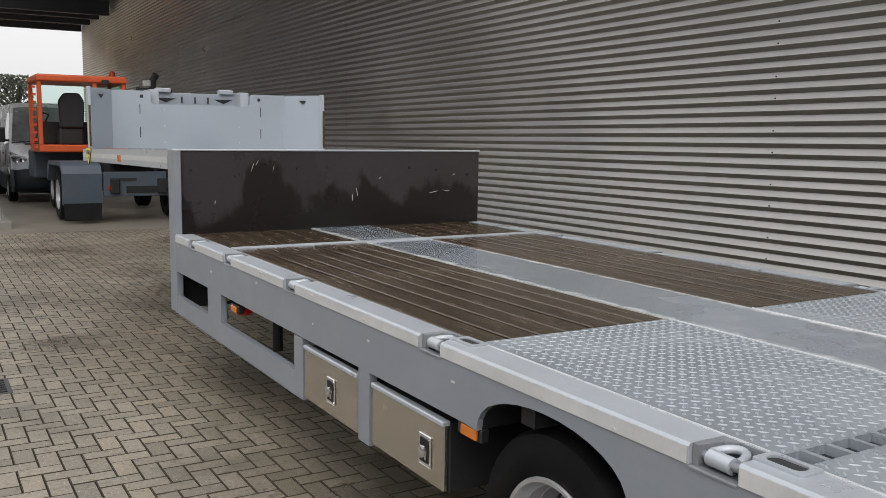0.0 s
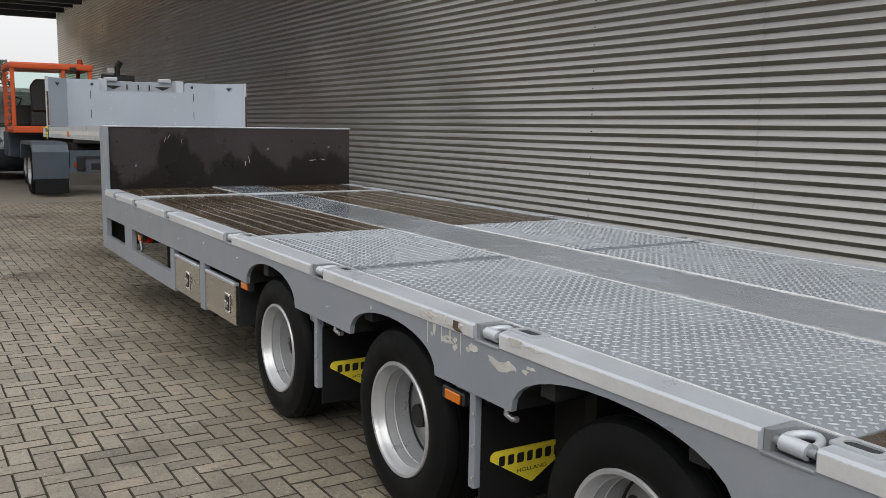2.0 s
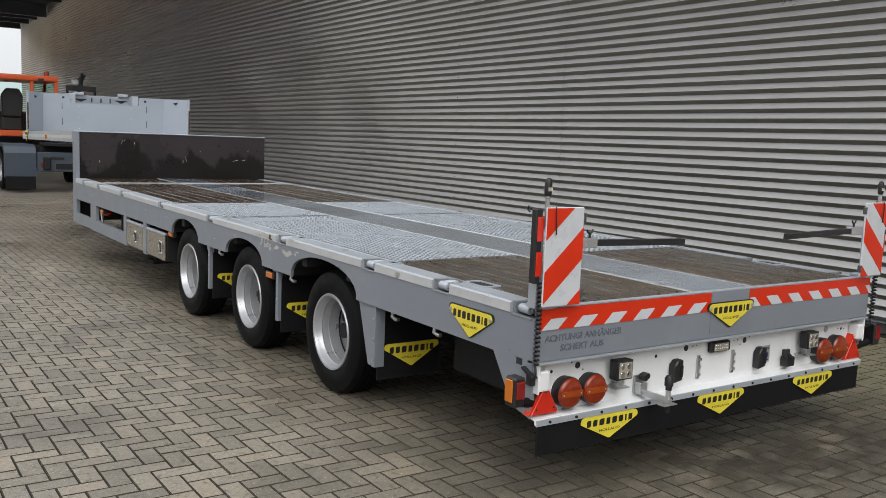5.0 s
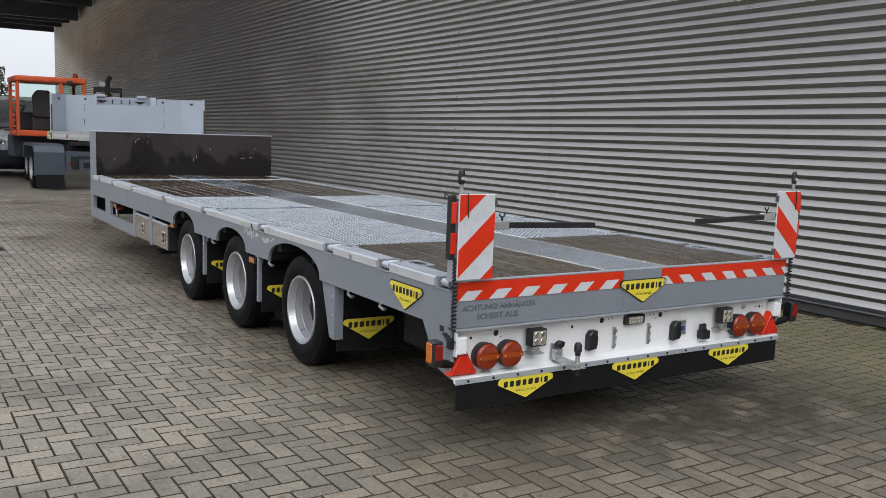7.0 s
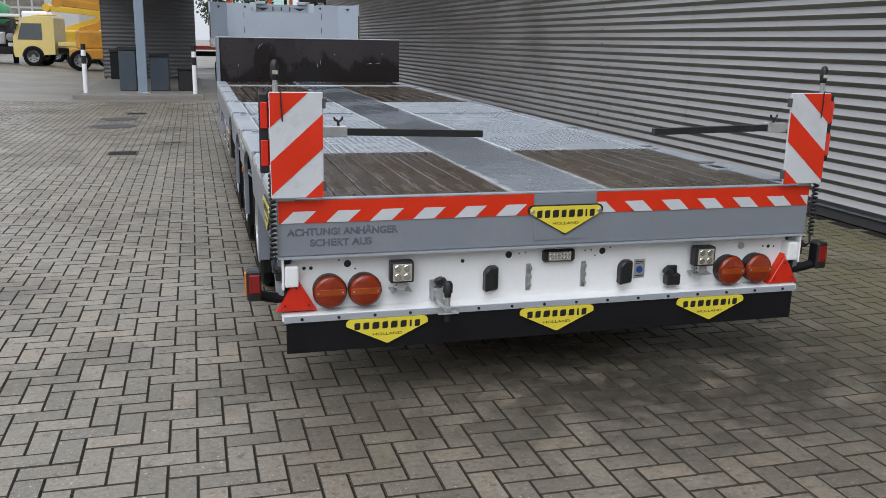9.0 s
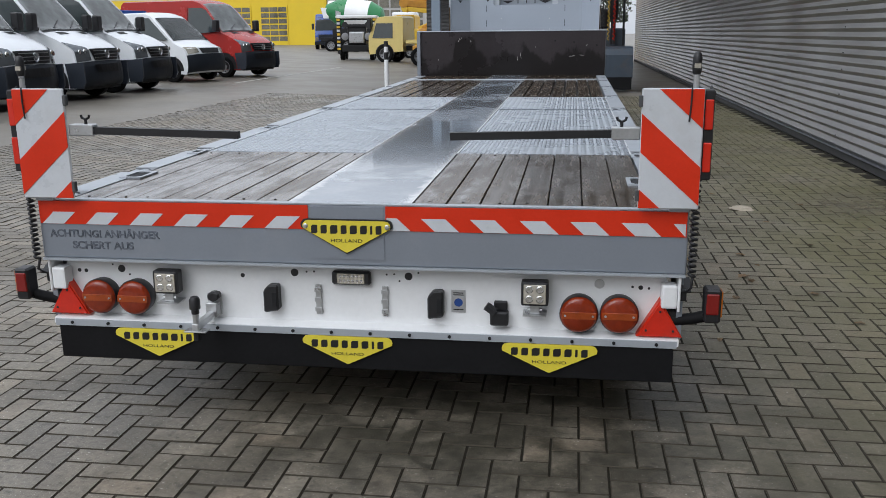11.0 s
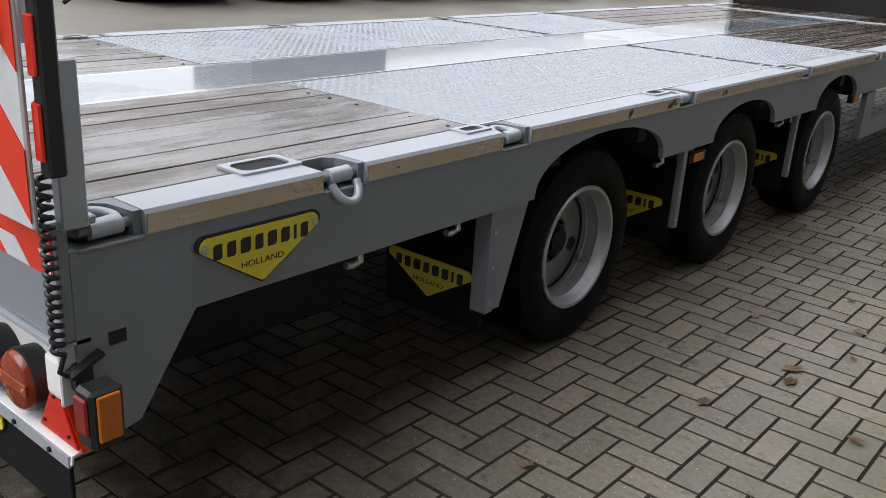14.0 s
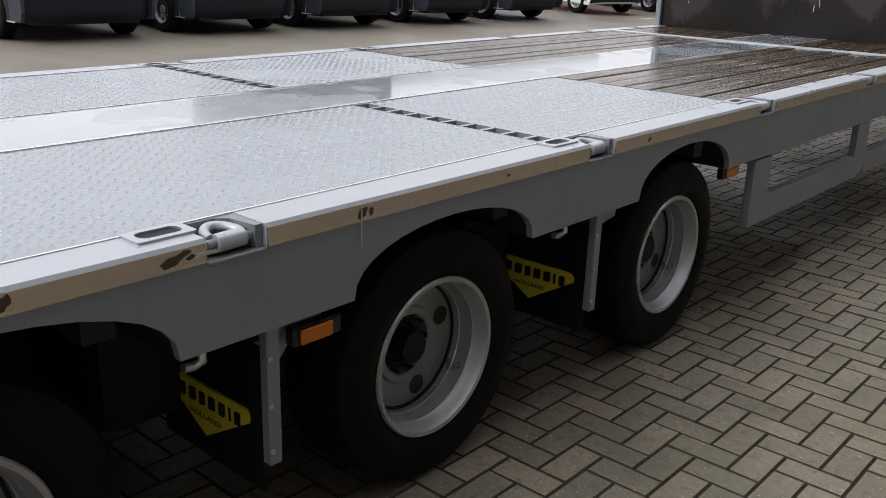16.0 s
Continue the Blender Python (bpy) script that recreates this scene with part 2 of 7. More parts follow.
def paving_material(name, per_object):
    """Concrete brick: tone by the piece, pale grit, dark damp stains, moss towards the long wall."""
    m = bpy.data.materials.new(name)
    m.use_nodes = True
    n, l = m.node_tree.nodes, m.node_tree.links
    b = n["Principled BSDF"]
    geo = n.new("ShaderNodeNewGeometry")

    def tex(scale, detail=5, rough=0.6):
        t = n.new("ShaderNodeTexNoise")
        t.inputs["Scale"].default_value, t.inputs["Detail"].default_value, t.inputs["Roughness"].default_value = scale, detail, rough
        l.new(geo.outputs["Position"], t.inputs["Vector"])
        return t.outputs["Fac"]

    def remap(v, a, c, lo, hi):
        r = n.new("ShaderNodeMapRange")
        r.inputs["From Min"].default_value, r.inputs["From Max"].default_value = a, c
        r.inputs["To Min"].default_value, r.inputs["To Max"].default_value = lo, hi
        l.new(v, r.inputs["Value"])
        return r.outputs[0]

    def mul(a, c):
        r = n.new("ShaderNodeMath")
        r.operation = "MULTIPLY"
        l.new(a, r.inputs[0])
        l.new(c, r.inputs[1])
        return r.outputs[0]

    def blend(a, colour, f):
        x = n.new("ShaderNodeMix")
        x.data_type = "RGBA"
        l.new(f, x.inputs["Factor"])
        l.new(a, x.inputs[6])
        x.inputs[7].default_value = (*colour, 1)
        return x.outputs[2]

    if per_object:
        src = n.new("ShaderNodeObjectInfo").outputs["Random"]
    else:
        src = geo.outputs["Random Per Island"]
    tone = mul(remap(src, 0, 1, 0.74, 1.24), remap(tex(45, 4), 0.3, 0.7, 0.72, 1.28))
    tone = mul(tone, remap(tex(0.35, 3), 0.3, 0.7, 0.86, 1.14))
    sc = n.new("ShaderNodeVectorMath")
    sc.operation = "SCALE"
    sc.inputs[0].default_value = (0.183, 0.160, 0.124)
    l.new(tone, sc.inputs["Scale"])
    col = sc.outputs[0]
    warm = remap(src, 0.82, 0.97, 0, 0.22)
    col = blend(col, (0.24, 0.165, 0.105), warm)
    col = blend(col, (0.36, 0.34, 0.30), remap(tex(190, 1), 0.66, 0.70, 0, 0.85))
    col = blend(col, (0.55, 0.53, 0.48), remap(tex(75, 1), 0.70, 0.73, 0, 0.8))
    col = blend(col, (0.05, 0.043, 0.033), mul(remap(tex(0.8, 7, 0.68), 0.51, 0.64, 0, 0.65), remap(tex(9, 4), 0.35, 0.6, 0.5, 1)))
    col = blend(col, (0.045, 0.038, 0.028), remap(tex(22, 3), 0.58, 0.67, 0, 0.62))
    sep = n.new("ShaderNodeSeparateXYZ")
    l.new(geo.outputs["Position"], sep.inputs[0])
    # drip and oil stains on the bricks behind the tail
    away = n.new("ShaderNodeVectorMath")
    away.operation = "DISTANCE"
    flat = n.new("ShaderNodeVectorMath")
    flat.operation = "MULTIPLY"
    flat.inputs[1].default_value = (0.62, 1.0, 0.0)
    l.new(geo.outputs["Position"], flat.inputs[0])
    l.new(flat.outputs[0], away.inputs[0])
    away.inputs[1].default_value = (0.45, 0.0, 0.0)
    spill = mul(remap(away.outputs["Value"], 0.40, 1.45, 1, 0), remap(tex(2.6, 7, 0.68), 0.40, 0.51, 0, 1))
    col = blend(col, (0.027, 0.025, 0.017), mul(spill, remap(tex(11, 4), 0.3, 0.6, 0.45, 0.88)))
    col = blend(col, (0.145, 0.136, 0.066), mul(remap(sep.outputs["X"], 1.2, 2.9, 0, 1), remap(tex(1.3, 6), 0.33, 0.60, 0.25, 0.85)))
    l.new(col, b.inputs["Base Color"])
    l.new(remap(tex(0.7, 6), 0.35, 0.65, 0.27, 0.60), b.inputs["Roughness"])
    bp = n.new("ShaderNodeBump")
    bp.inputs["Strength"].default_value, bp.inputs["Distance"].default_value = 0.5, 0.003
    l.new(tex(120, 4), bp.inputs["Height"])
    l.new(bp.outputs[0], b.inputs["Normal"])
    return m


BRICK = paving_material("concrete_paving_brick", False)
BRICK1 = paving_material("concrete_paving_brick_loose", True)
GROUND = mat("asphalt_yard", (0.178, 0.160, 0.133), 0.45, 0, 0.18, 0.5, 30, 0.2, 0.12, 0.006, second=(0.13, 0.118, 0.10), second_amt=0.6, second_scale=0.12)
JOINT = mat("dark_sand_joint", (0.016, 0.014, 0.010), 0.9, 0, 0.3, 6, 60, 0.1, spec=0.2)
ARRIS = mat("dirt_on_brick_edges", (0.050, 0.043, 0.032), 0.85, 0, 0.35, 5, 60, 0.1, spec=0.2)
CONC = mat("pale_concrete", (0.20, 0.19, 0.17), 0.65, 0, 0.15, 0.8, 30, 0.15)
CLAD = mat("grey_steel_cladding", (0.345, 0.338, 0.328), 0.34, 0.95, 0.06, 0.5, 30, 0.02, 0.08, spec=0.3, second=(0.372, 0.353, 0.332), second_amt=0.3, second_scale=0.4)
CLADD = mat("dark_steel_cladding", (0.09, 0.095, 0.105), 0.5, 0.1, 0.1, 0.8, 20, 0.03)
PLINTH = mat("dark_plinth", (0.05, 0.05, 0.05), 0.8, 0, 0.2, 2, 30, 0.1)
ORANGE = mat("orange_cab_paint", (0.55, 0.085, 0.02), 0.4, 0, 0.12, 3, 50, 0.03)
NAVY = mat("blue_grey_chassis_paint", (0.045, 0.062, 0.085), 0.5, 0, 0.2, 3, 50, 0.05, second=(0.12, 0.07, 0.03), second_amt=0.25, second_scale=2)
VANW = mat("white_van_paint", (0.72, 0.74, 0.76), 0.22, 0, 0.04, 2, 40, 0.0, 0.05)
HEADL = mat("clear_headlight_glass", (0.30, 0.32, 0.34), 0.10, 0.6, 0.10, 5, 30, 0.02, 0.05)
VANB = mat("dark_van_bumper", (0.022, 0.028, 0.040), 0.5, 0, 0.15, 4, 50, 0.04)
GLASS = mat("dark_vehicle_glass", (0.035, 0.045, 0.045), 0.06, 0, 0.2, 1.5, 20, 0.0, 0.03, spec=0.8)
# glass with a pale base that stands in for reflected sky
SCREEN = mat("windscreen_painted_sheen", (0.20, 0.215, 0.215), 0.05, 0, 0.55, 0.9, 4, 0.0, 0.03, spec=0.9)
CHROME = mat("chrome", (0.7, 0.7, 0.7), 0.15, 1.0, 0.05, 20, 90, 0.0, 0.05)
REDV = mat("red_van_paint", (0.35, 0.025, 0.02), 0.25, 0, 0.05, 2, 40, 0.0, 0.05)
BLUEV = mat("blue_truck_paint", (0.02, 0.065, 0.26), 0.3, 0, 0.08, 2, 40, 0.0, 0.05)
YEL = mat("yellow_machine_paint", (0.62, 0.40, 0.03), 0.4, 0, 0.12, 2, 40, 0.03)
CREAM = mat("pale_yellow_truck_paint", (0.62, 0.50, 0.18), 0.35, 0, 0.06, 2, 40, 0.0)
YWALL = mat("yellow_facade_paint", (0.70, 0.50, 0.02), 0.55, 0, 0.06, 0.6, 20, 0.03)
GWALL = mat("pale_grey_facade", (0.42, 0.41, 0.40), 0.6, 0, 0.06, 0.4, 20, 0.03)
PANE = mat("facade_glass", (0.16, 0.15, 0.12), 0.1, 0, 0.5, 0.7, 5, 0.0, 0.05)
RBRICK = mat("red_brick_facade", (0.20, 0.10, 0.07), 0.75, 0, 0.2, 3, 40, 0.1)
COLUMN = mat("blue_grey_column_paint", (0.20, 0.25, 0.31), 0.45, 0, 0.08, 2, 40, 0.03)
LEAF = mat("dry_brown_leaf", (0.23, 0.155, 0.09), 0.7, 0, 0.3, 30, 120, 0.1, alpha_rand=0.5)
CROWN = mat("dark_foliage", (0.035, 0.045, 0.022), 0.7, 0, 0.35, 3, 30, 0.1, island=0.4)
LOGOB = mat("black_print", (0.012, 0.012, 0.012), 0.45, 0, 0.1, 10, 60, 0.0)
SCUFF = mat("bare_scuffed_metal", (0.50, 0.49, 0.47), 0.5, 0.2, 0.25, 20, 90, 0.1)
EDGE = mat("bright_plate_edge", (0.66, 0.68, 0.70), 0.35, 0.3, 0.12, 8, 80, 0.03)
# darker than the rail: shade in the lashing recess is put into this colour
POCKET = mat("shaded_grey_casting", (0.21, 0.225, 0.245), 0.42, 0.2, 0.15, 9, 80, 0.05, second=(0.12, 0.12, 0.125), second_amt=0.5, second_scale=6)
WELL = mat("dull_grey_well", (0.07, 0.072, 0.075), 0.6, 0.1, 0.2, 10, 60, 0.05)
# near-black plates that paint in the shade of hollows not modelled in depth
HOLE = mat("painted_hollow_shade", (0.030, 0.031, 0.034), 0.8, 0, 0.2, 10, 60, 0.05, spec=0.2)
VRIM = mat("dull_dark_van_rim", (0.24, 0.245, 0.255), 0.4, 0.3, 0.1, 6, 60, 0.03)
ANNEX = mat("grey_annex_sheet", (0.15, 0.152, 0.155), 0.5, 0.1, 0.1, 0.8, 20, 0.03)
OCHRE = mat("ochre_boom_paint", (0.50, 0.24, 0.03), 0.4, 0, 0.15, 2, 40, 0.03, second=(0.25, 0.11, 0.03), second_amt=0.4, second_scale=1.5)
GREENV = mat("green_drum_paint", (0.03, 0.20, 0.07), 0.35, 0, 0.08, 2, 40, 0.0)
# dark grey outline colour paints the shade round embossed letters
LETTER = mat("shadowed_emboss", (0.10, 0.115, 0.145), 0.4, 0, 0.1, 10, 60, 0.0)
FRONT = mat("light_grey_headboard_paint", (0.295, 0.33, 0.38), 0.4, 0.0, 0.06, 2, 50, 0.02, second=(0.26, 0.285, 0.325), second_amt=0.4, second_scale=1.0)


# ---- building helpers ----
def box(bm, x0, x1, y0, y1, z0, z1, bev=0.0, seg=1):
    v = [bm.verts.new(p) for p in ((x0, y0, z0), (x1, y0, z0), (x1, y1, z0), (x0, y1, z0), (x0, y0, z1), (x1, y0, z1), (x1, y1, z1), (x0, y1, z1))]
    fs = [bm.faces.new([v[i] for i in q]) for q in ((0, 3, 2, 1), (4, 5, 6, 7), (0, 1, 5, 4), (1, 2, 6, 5), (2, 3, 7, 6), (3, 0, 4, 7))]
    if bev:
        es = list({e for f in fs for e in f.edges})
        bmesh.ops.bevel(bm, geom=es, offset=bev, segments=seg, affect="EDGES", profile=0.6)
    return bm


def prism(bm, pts, axis, a, b, bev=0.0):
    """A flat outline (u, v) pushed along an axis from a to b. Axis x: (y, z); y: (x, z); z: (x, y)."""
    def at(u, w, c):
        return (c, u, w) if axis == "x" else (u, c, w) if axis == "y" else (u, w, c)
    lo = [bm.verts.new(at(u, w, a)) for u, w in pts]
    hi = [bm.verts.new(at(u, w, b)) for u, w in pts]
    fs = [bm.faces.new(lo), bm.faces.new(hi)]
    k = len(pts)
    for i in range(k):
        fs.append(bm.faces.new((lo[i], lo[(i + 1) % k], hi[(i + 1) % k], hi[i])))
    bmesh.ops.recalc_face_normals(bm, faces=fs)
    if bev:
        bmesh.ops.bevel(bm, geom=list({e for f in fs for e in f.edges}), offset=bev, segments=1, affect="EDGES")
    return bm


def rod(bm, p, q, r, n=10, r2=None):
    p, q = Vector(p), Vector(q)
    d = q - p
    m = Matrix.Translation((p + q) / 2) @ d.to_track_quat("Z", "Y").to_matrix().to_4x4()
    bmesh.ops.create_cone(bm, cap_ends=True, segments=n, radius1=r, radius2=r if r2 is None else r2, depth=d.length, matrix=m)
    return bm


def tube(bm, pts, r, n=8, closed=False):
    """A round bar along a line of points."""
    pts = [Vector(p) for p in pts]
    k = len(pts)
    rings = []
    up = None
    for i, p in enumerate(pts):
        a = pts[(i - 1) % k] if closed or i else pts[i]
        b = pts[(i + 1) % k] if closed or i < k - 1 else pts[i]
        t = (b - a).normalized()
        if up is None:
            up = t.orthogonal().normalized()
        up = (up - t * up.dot(t)).normalized()
        w = t.cross(up)
        rings.append([bm.verts.new(p + r * (math.cos(c) * up + math.sin(c) * w)) for c in (2 * math.pi * j / n for j in range(n))])
    for i in range(k if closed else k - 1):
        A, B = rings[i], rings[(i + 1) % k]
        for j in range(n):
            bm.faces.new((A[j], A[(j + 1) % n], B[(j + 1) % n], B[j]))
    if not closed:
        bm.faces.new(rings[0][::-1])
        bm.faces.new(rings[-1])
    return bm


def lathe(bm, prof, n=40, axis="x", centre=(0, 0, 0), caps=True):
    """A profile of (along, radius) turned round an axis."""
    rings = []
    for a, r in prof:
        ring = []
        for j in range(n):
            c, s = math.cos(2 * math.pi * j / n) * r, math.sin(2 * math.pi * j / n) * r
            p = (a, c, s) if axis == "x" else (c, a, s) if axis == "y" else (c, s, a)
            ring.append(bm.verts.new((p[0] + centre[0], p[1] + centre[1], p[2] + centre[2])))
        rings.append(ring)
    for A, B in zip(rings, rings[1:]):
        for j in range(n):
            bm.faces.new((A[j], A[(j + 1) % n], B[(j + 1) % n], B[j]))
    if caps:
        if prof[0][1] > 0:
            bm.faces.new(rings[0][::-1])
        if prof[-1][1] > 0:
            bm.faces.new(rings[-1])
    bmesh.ops.remove_doubles(bm, verts=[v for r, q in zip(rings, prof) if q[1] == 0 for v in r], dist=1e-5)
    bmesh.ops.recalc_face_normals(bm, faces=bm.faces)
    return bm


def smooth(ob, angle=35):
    for p in ob.data.polygons:
        p.use_smooth = True
    ob.data.set_sharp_from_angle(angle=radians(angle))
    return ob


def part(name, bm, material, parent=None, label="", loc=None, soft=0):
    me = bpy.data.meshes.new(name)
    bm.to_mesh(me)
    bm.free()
    me.materials.append(material)
    ob = new(name, me)
    if parent is not None:
        ob.parent = parent
    if loc is not None:
        ob.matrix_basis = loc
    if soft:
        smooth(ob, soft)
    return tagged(ob, label)


def empty(name, label, category, group="", kind="", m=None):
    ob = new(name)
    ob.empty_display_size = 0.2
    if m is not None:
        ob.matrix_basis = m
    return tagged(ob, label, category, group, kind)


def B():
    return bmesh.new()


def lettering(name, body, size, material, parent, m, label="", depth=0.001, outline=0.0, extent=None):
    """Writing in the built-in font, turned into a mesh; extent: the width to which it is drawn out."""
    cu = bpy.data.curves.new(name, "FONT")
    cu.body, cu.size, cu.extrude = body, size, depth
    cu.align_x, cu.align_y = "CENTER", "CENTER"
    if outline:
        cu.fill_mode = "NONE"
        cu.extrude = 0.0
        cu.bevel_depth = outline
        cu.bevel_resolution = 0
    ob = new(name + "_curve", cu)
    dg = bpy.context.evaluated_depsgraph_get()
    me = bpy.data.meshes.new_from_object(ob.evaluated_get(dg))
    bpy.data.objects.remove(ob)
    bpy.data.curves.remove(cu)
    if extent:
        xs = [v.co.x for v in me.vertices]
        me.transform(Matrix.Diagonal((extent / (max(xs) - min(xs)), 1, 1, 1)))
    me.materials.clear()
    me.materials.append(material)
    out = new(name, me)
    out.parent = parent
    out.matrix_basis = m
    return tagged(out, label)


def rise(x, y):
    """The yard falls gently towards the long wall."""
    a = max(0.0, -x - 3.5)
    return 0.03 * a * a / (a + 1.5) if a < 9 else 0.2314 + 0.012 * min(a - 9, 15)


# ---- ground ----
def ground_sheet():
    xs = [-900, -300, -120, -70, -45, -32, -25.5] + [-24 + 0.75 * i for i in range(29)] + [-1.5, 0, 2, 4.2, 8, 40, 300, 900]
    ys = [-900, -200, -60, -20, -10, 0, 10, 19.5, 26, 40, 60, 90, 150, 400, 900]
    bm = B()
    grid = [[bm.verts.new((x, y, rise(x, y) - (0.022 if x > -7.2 else 0.001))) for x in xs] for y in ys]
    for a, b in zip(grid, grid[1:]):
        for i in range(len(xs) - 1):
            bm.faces.new((a[i], a[i + 1], b[i + 1], b[i]))
    g = part("ground", bm, GROUND, None, "grey asphalt and jointing bed of the yard", soft=60)
    return tagged(g, category="ground", kind="structure")


ground = ground_sheet()

# ---- long clad wall ----
WALL_X, PITCH, DEPTH = 4.120, 0.100, 0.038


def cladding(y0, y1, z0, z1, x, parent, material, pitch, depth, name="cladding_panel", step=8):
    """Horizontally ribbed steel sheet that faces -x."""
    bm = B()
    # one rib from its foot up: a slanting underside, the nose, then a face that leans back
    rib = [(0.0, 0.0), (0.03, 0.04), (0.385, 0.90), (0.41, 0.985), (0.435, 1.0), (0.475, 0.93), (0.56, 0.70), (0.72, 0.42), (0.96, 0.06)]
    prof = []
    z = z0
    while z < z1:
        prof += [(x + depth * (0.5 - o), z + pitch * f) for f, o in rib]
        z += pitch
    cols = [[bm.verts.new((px_, y, pz)) for px_, pz in prof] for y in (y0, y1)]
    for i in range(len(prof) - 1):
        bm.faces.new((cols[0][i], cols[0][i + 1], cols[1][i + 1], cols[1][i]))
    return part(name, bm, material, parent, soft=50)


wall = part("wall_east", box(B(), WALL_X + 0.055, WALL_X + 0.35, -24, 47.2, 0.0, 9.2), PLINTH, None, "long warehouse wall clad in grey horizontally ribbed steel")
tagged(wall, category="wall", kind="structure")
yy = -24.0
while yy < 47:
    cladding(yy, min(yy + 6.0, 47.2), 0.113, 9.1, WALL_X + (0.0 if int(yy / 6) % 2 else 0.002), wall, CLAD, PITCH, DEPTH)
    yy += 6.0
part("plinth", box(B(), WALL_X - 0.005, WALL_X + 0.055, -24, 47.2, 0, 0.10, 0.005), PLINTH, wall, "dark concrete plinth")
part("drip_edge", prism(B(), [(WALL_X - 0.03, 0.101), (WALL_X - 0.03, 0.105), (WALL_X + 0.05, 0.122), (WALL_X + 0.05, 0.112)], "y", -24, 47.2), CLADD, wall)


for k in range(34):
    if k % 5 in (0, 3):
        part("sheet_screw", box(B(), WALL_X - 0.046, WALL_X - 0.036, 8.35 - 0.006, 8.35 + 0.006, 0.265 + 0.1 * k, 0.277 + 0.1 * k), CHASSIS, wall)

# ---- canopy over the passage ----
canopy = empty("canopy", "dark flat canopy with ribbed underside over the passage", "canopy", kind="structure")
part("fascia", box(B(), -9, WALL_X - 0.04, 40.2, 40.4, 6.40, 7.3, 0.01), CLADD, canopy)
part("fascia", box(B(), -9, WALL_X - 0.04, 46.9, 47.1, 6.45, 7.3, 0.01), CLADD, canopy)
bm = B()
for i in range(43):
    box(bm, -8.9 + 0.3 * i, -8.7 + 0.3 * i, 40.4, 46.9, 6.72, 6.8)
box(bm, -9, WALL_X - 0.04, 40.4, 46.9, 6.8, 7.0)
part("roof_sheet", bm, CLADD, canopy, "dark trapezoid roof sheet")
for yb in (42.4, 44.6):
    part("beam", box(B(), -9, WALL_X - 0.04, yb, yb + 0.18, 6.5, 6.72, 0.01), CLADD, canopy)

# slabs and beams added overhead, out of view, to shade the long wall
part("shade_roof", box(B(), -1.2, WALL_X - 0.04, 24.0, 40.15, 6.95, 7.25), CLADD, canopy, "dark roof slab added out of view to shade the far wall")
part("shade_slab", box(B(), 1.6, WALL_X - 0.06, 17.0, 23.98, 6.3, 6.6), CLADD, canopy, "dark slab added out of view to shade the upper wall")
for yb in (27.0, 32.0, 37.0):
    part("beam", box(B(), -0.4, WALL_X - 0.04, yb, yb + 0.2, 6.70, 6.95, 0.01), CLADD, canopy)

# ---- fuel island and the dark annex ----
isl = part("kerb_island", box(B(), -4.55, -1.34, 20.7, 31.0, -0.05, 0.10, 0.02, 2), CONC, None, "raised concrete island with a rounded kerb")
tagged(isl, category="kerb", kind="structure")
col = empty("canopy_column", "blue-grey painted steel column on the island", "column", kind="structure")
part("shaft", box(B(), -3.00, -2.76, 21.4, 21.6, 0.10, 3.62, 0.01), COLUMN, col)
part("base_plate", box(B(), -3.06, -2.70, 21.34, 21.66, 0.10, 0.125, 0.005), ZINC, col)
annex = part("wall_annex", box(B(), -4.65, -1.50, 31.05, 36.5, 0, 3.1), PLINTH, None, "dark corrugated annex beside the passage")
tagged(annex, category="building", kind="structure")
bm = B()
step = 6
n = int(3.0 / 0.14 * step)
A = [[bm.verts.new((x, 31.02 + 0.02 * math.cos(2 * math.pi * i / step), 0.1 + 0.14 * i / step)) for i in range(n)] for x in (-4.68, -1.45)]
for i in range(n - 1):
    bm.faces.new((A[0][i], A[1][i], A[1][i + 1], A[0][i + 1]))
part("cladding", bm, ANNEX, annex, soft=180)
cladding(31.0, 36.5, 0.1, 3.1, -4.67, annex, ANNEX, 0.14, 0.03, "cladding")


roof = part("island_roof", box(B(), -5.3, -1.75, 21.2, 37.0, 3.62, 4.05, 0.02), CLADD, None, "dark flat roof over the island and annex")
tagged(roof, category="roof", kind="structure")
part("parapet", box(B(), -4.9, -1.4, 31.0, 36.6, 3.1, 3.62), CLADD, roof)
for i in range(12):
    part("rail_post", box(B(), -1.82, -1.78, 22.2 + 1.3 * i, 22.24 + 1.3 * i, 4.05, 5.1), ZINC, roof)
for z in (4.5, 5.06):
    part("rail_bar", box(B(), -1.82, -1.78, 22.1, 36.8, z, z + 0.04), ZINC, roof)


def bollard(x, y):
    b = empty("bollard", "black and white banded steel bollard", "bollard", "bollards at the island", m=Matrix.Translation((x, y, 0.10)))
    for i, (a, c) in enumerate(((0, 0.75), (0.75, 0.95), (0.95, 1.1), (1.1, 1.25))):
        bm = B()
        lathe(bm, [(a, 0.06), (c - 0.004, 0.06), (c, 0.052 if i == 3 else 0.06)], 16, "z")
        part("band", bm, (WHITE, BLACK, WHITE, BLACK)[i], b, soft=40)
    return b


for bx, by in ((-4.30, 21.5), (-1.55, 21.1)):
    bollard(bx, by)


def crate(name, label, cat, x0, x1, y0, y1, h, material):
    c = empty(name, label, cat, m=Matrix.Translation(((x0 + x1) / 2, (y0 + y1) / 2, 0.10)))
    w, d = (x1 - x0) / 2, (y1 - y0) / 2
    part("body", box(B(), -w, w, -d, d, 0, h * 0.92, 0.02), material, c)
    part("lid", box(B(), -w - 0.02, w + 0.02, -d - 0.02, d + 0.02, h * 0.92, h, 0.015), BLACK, c)


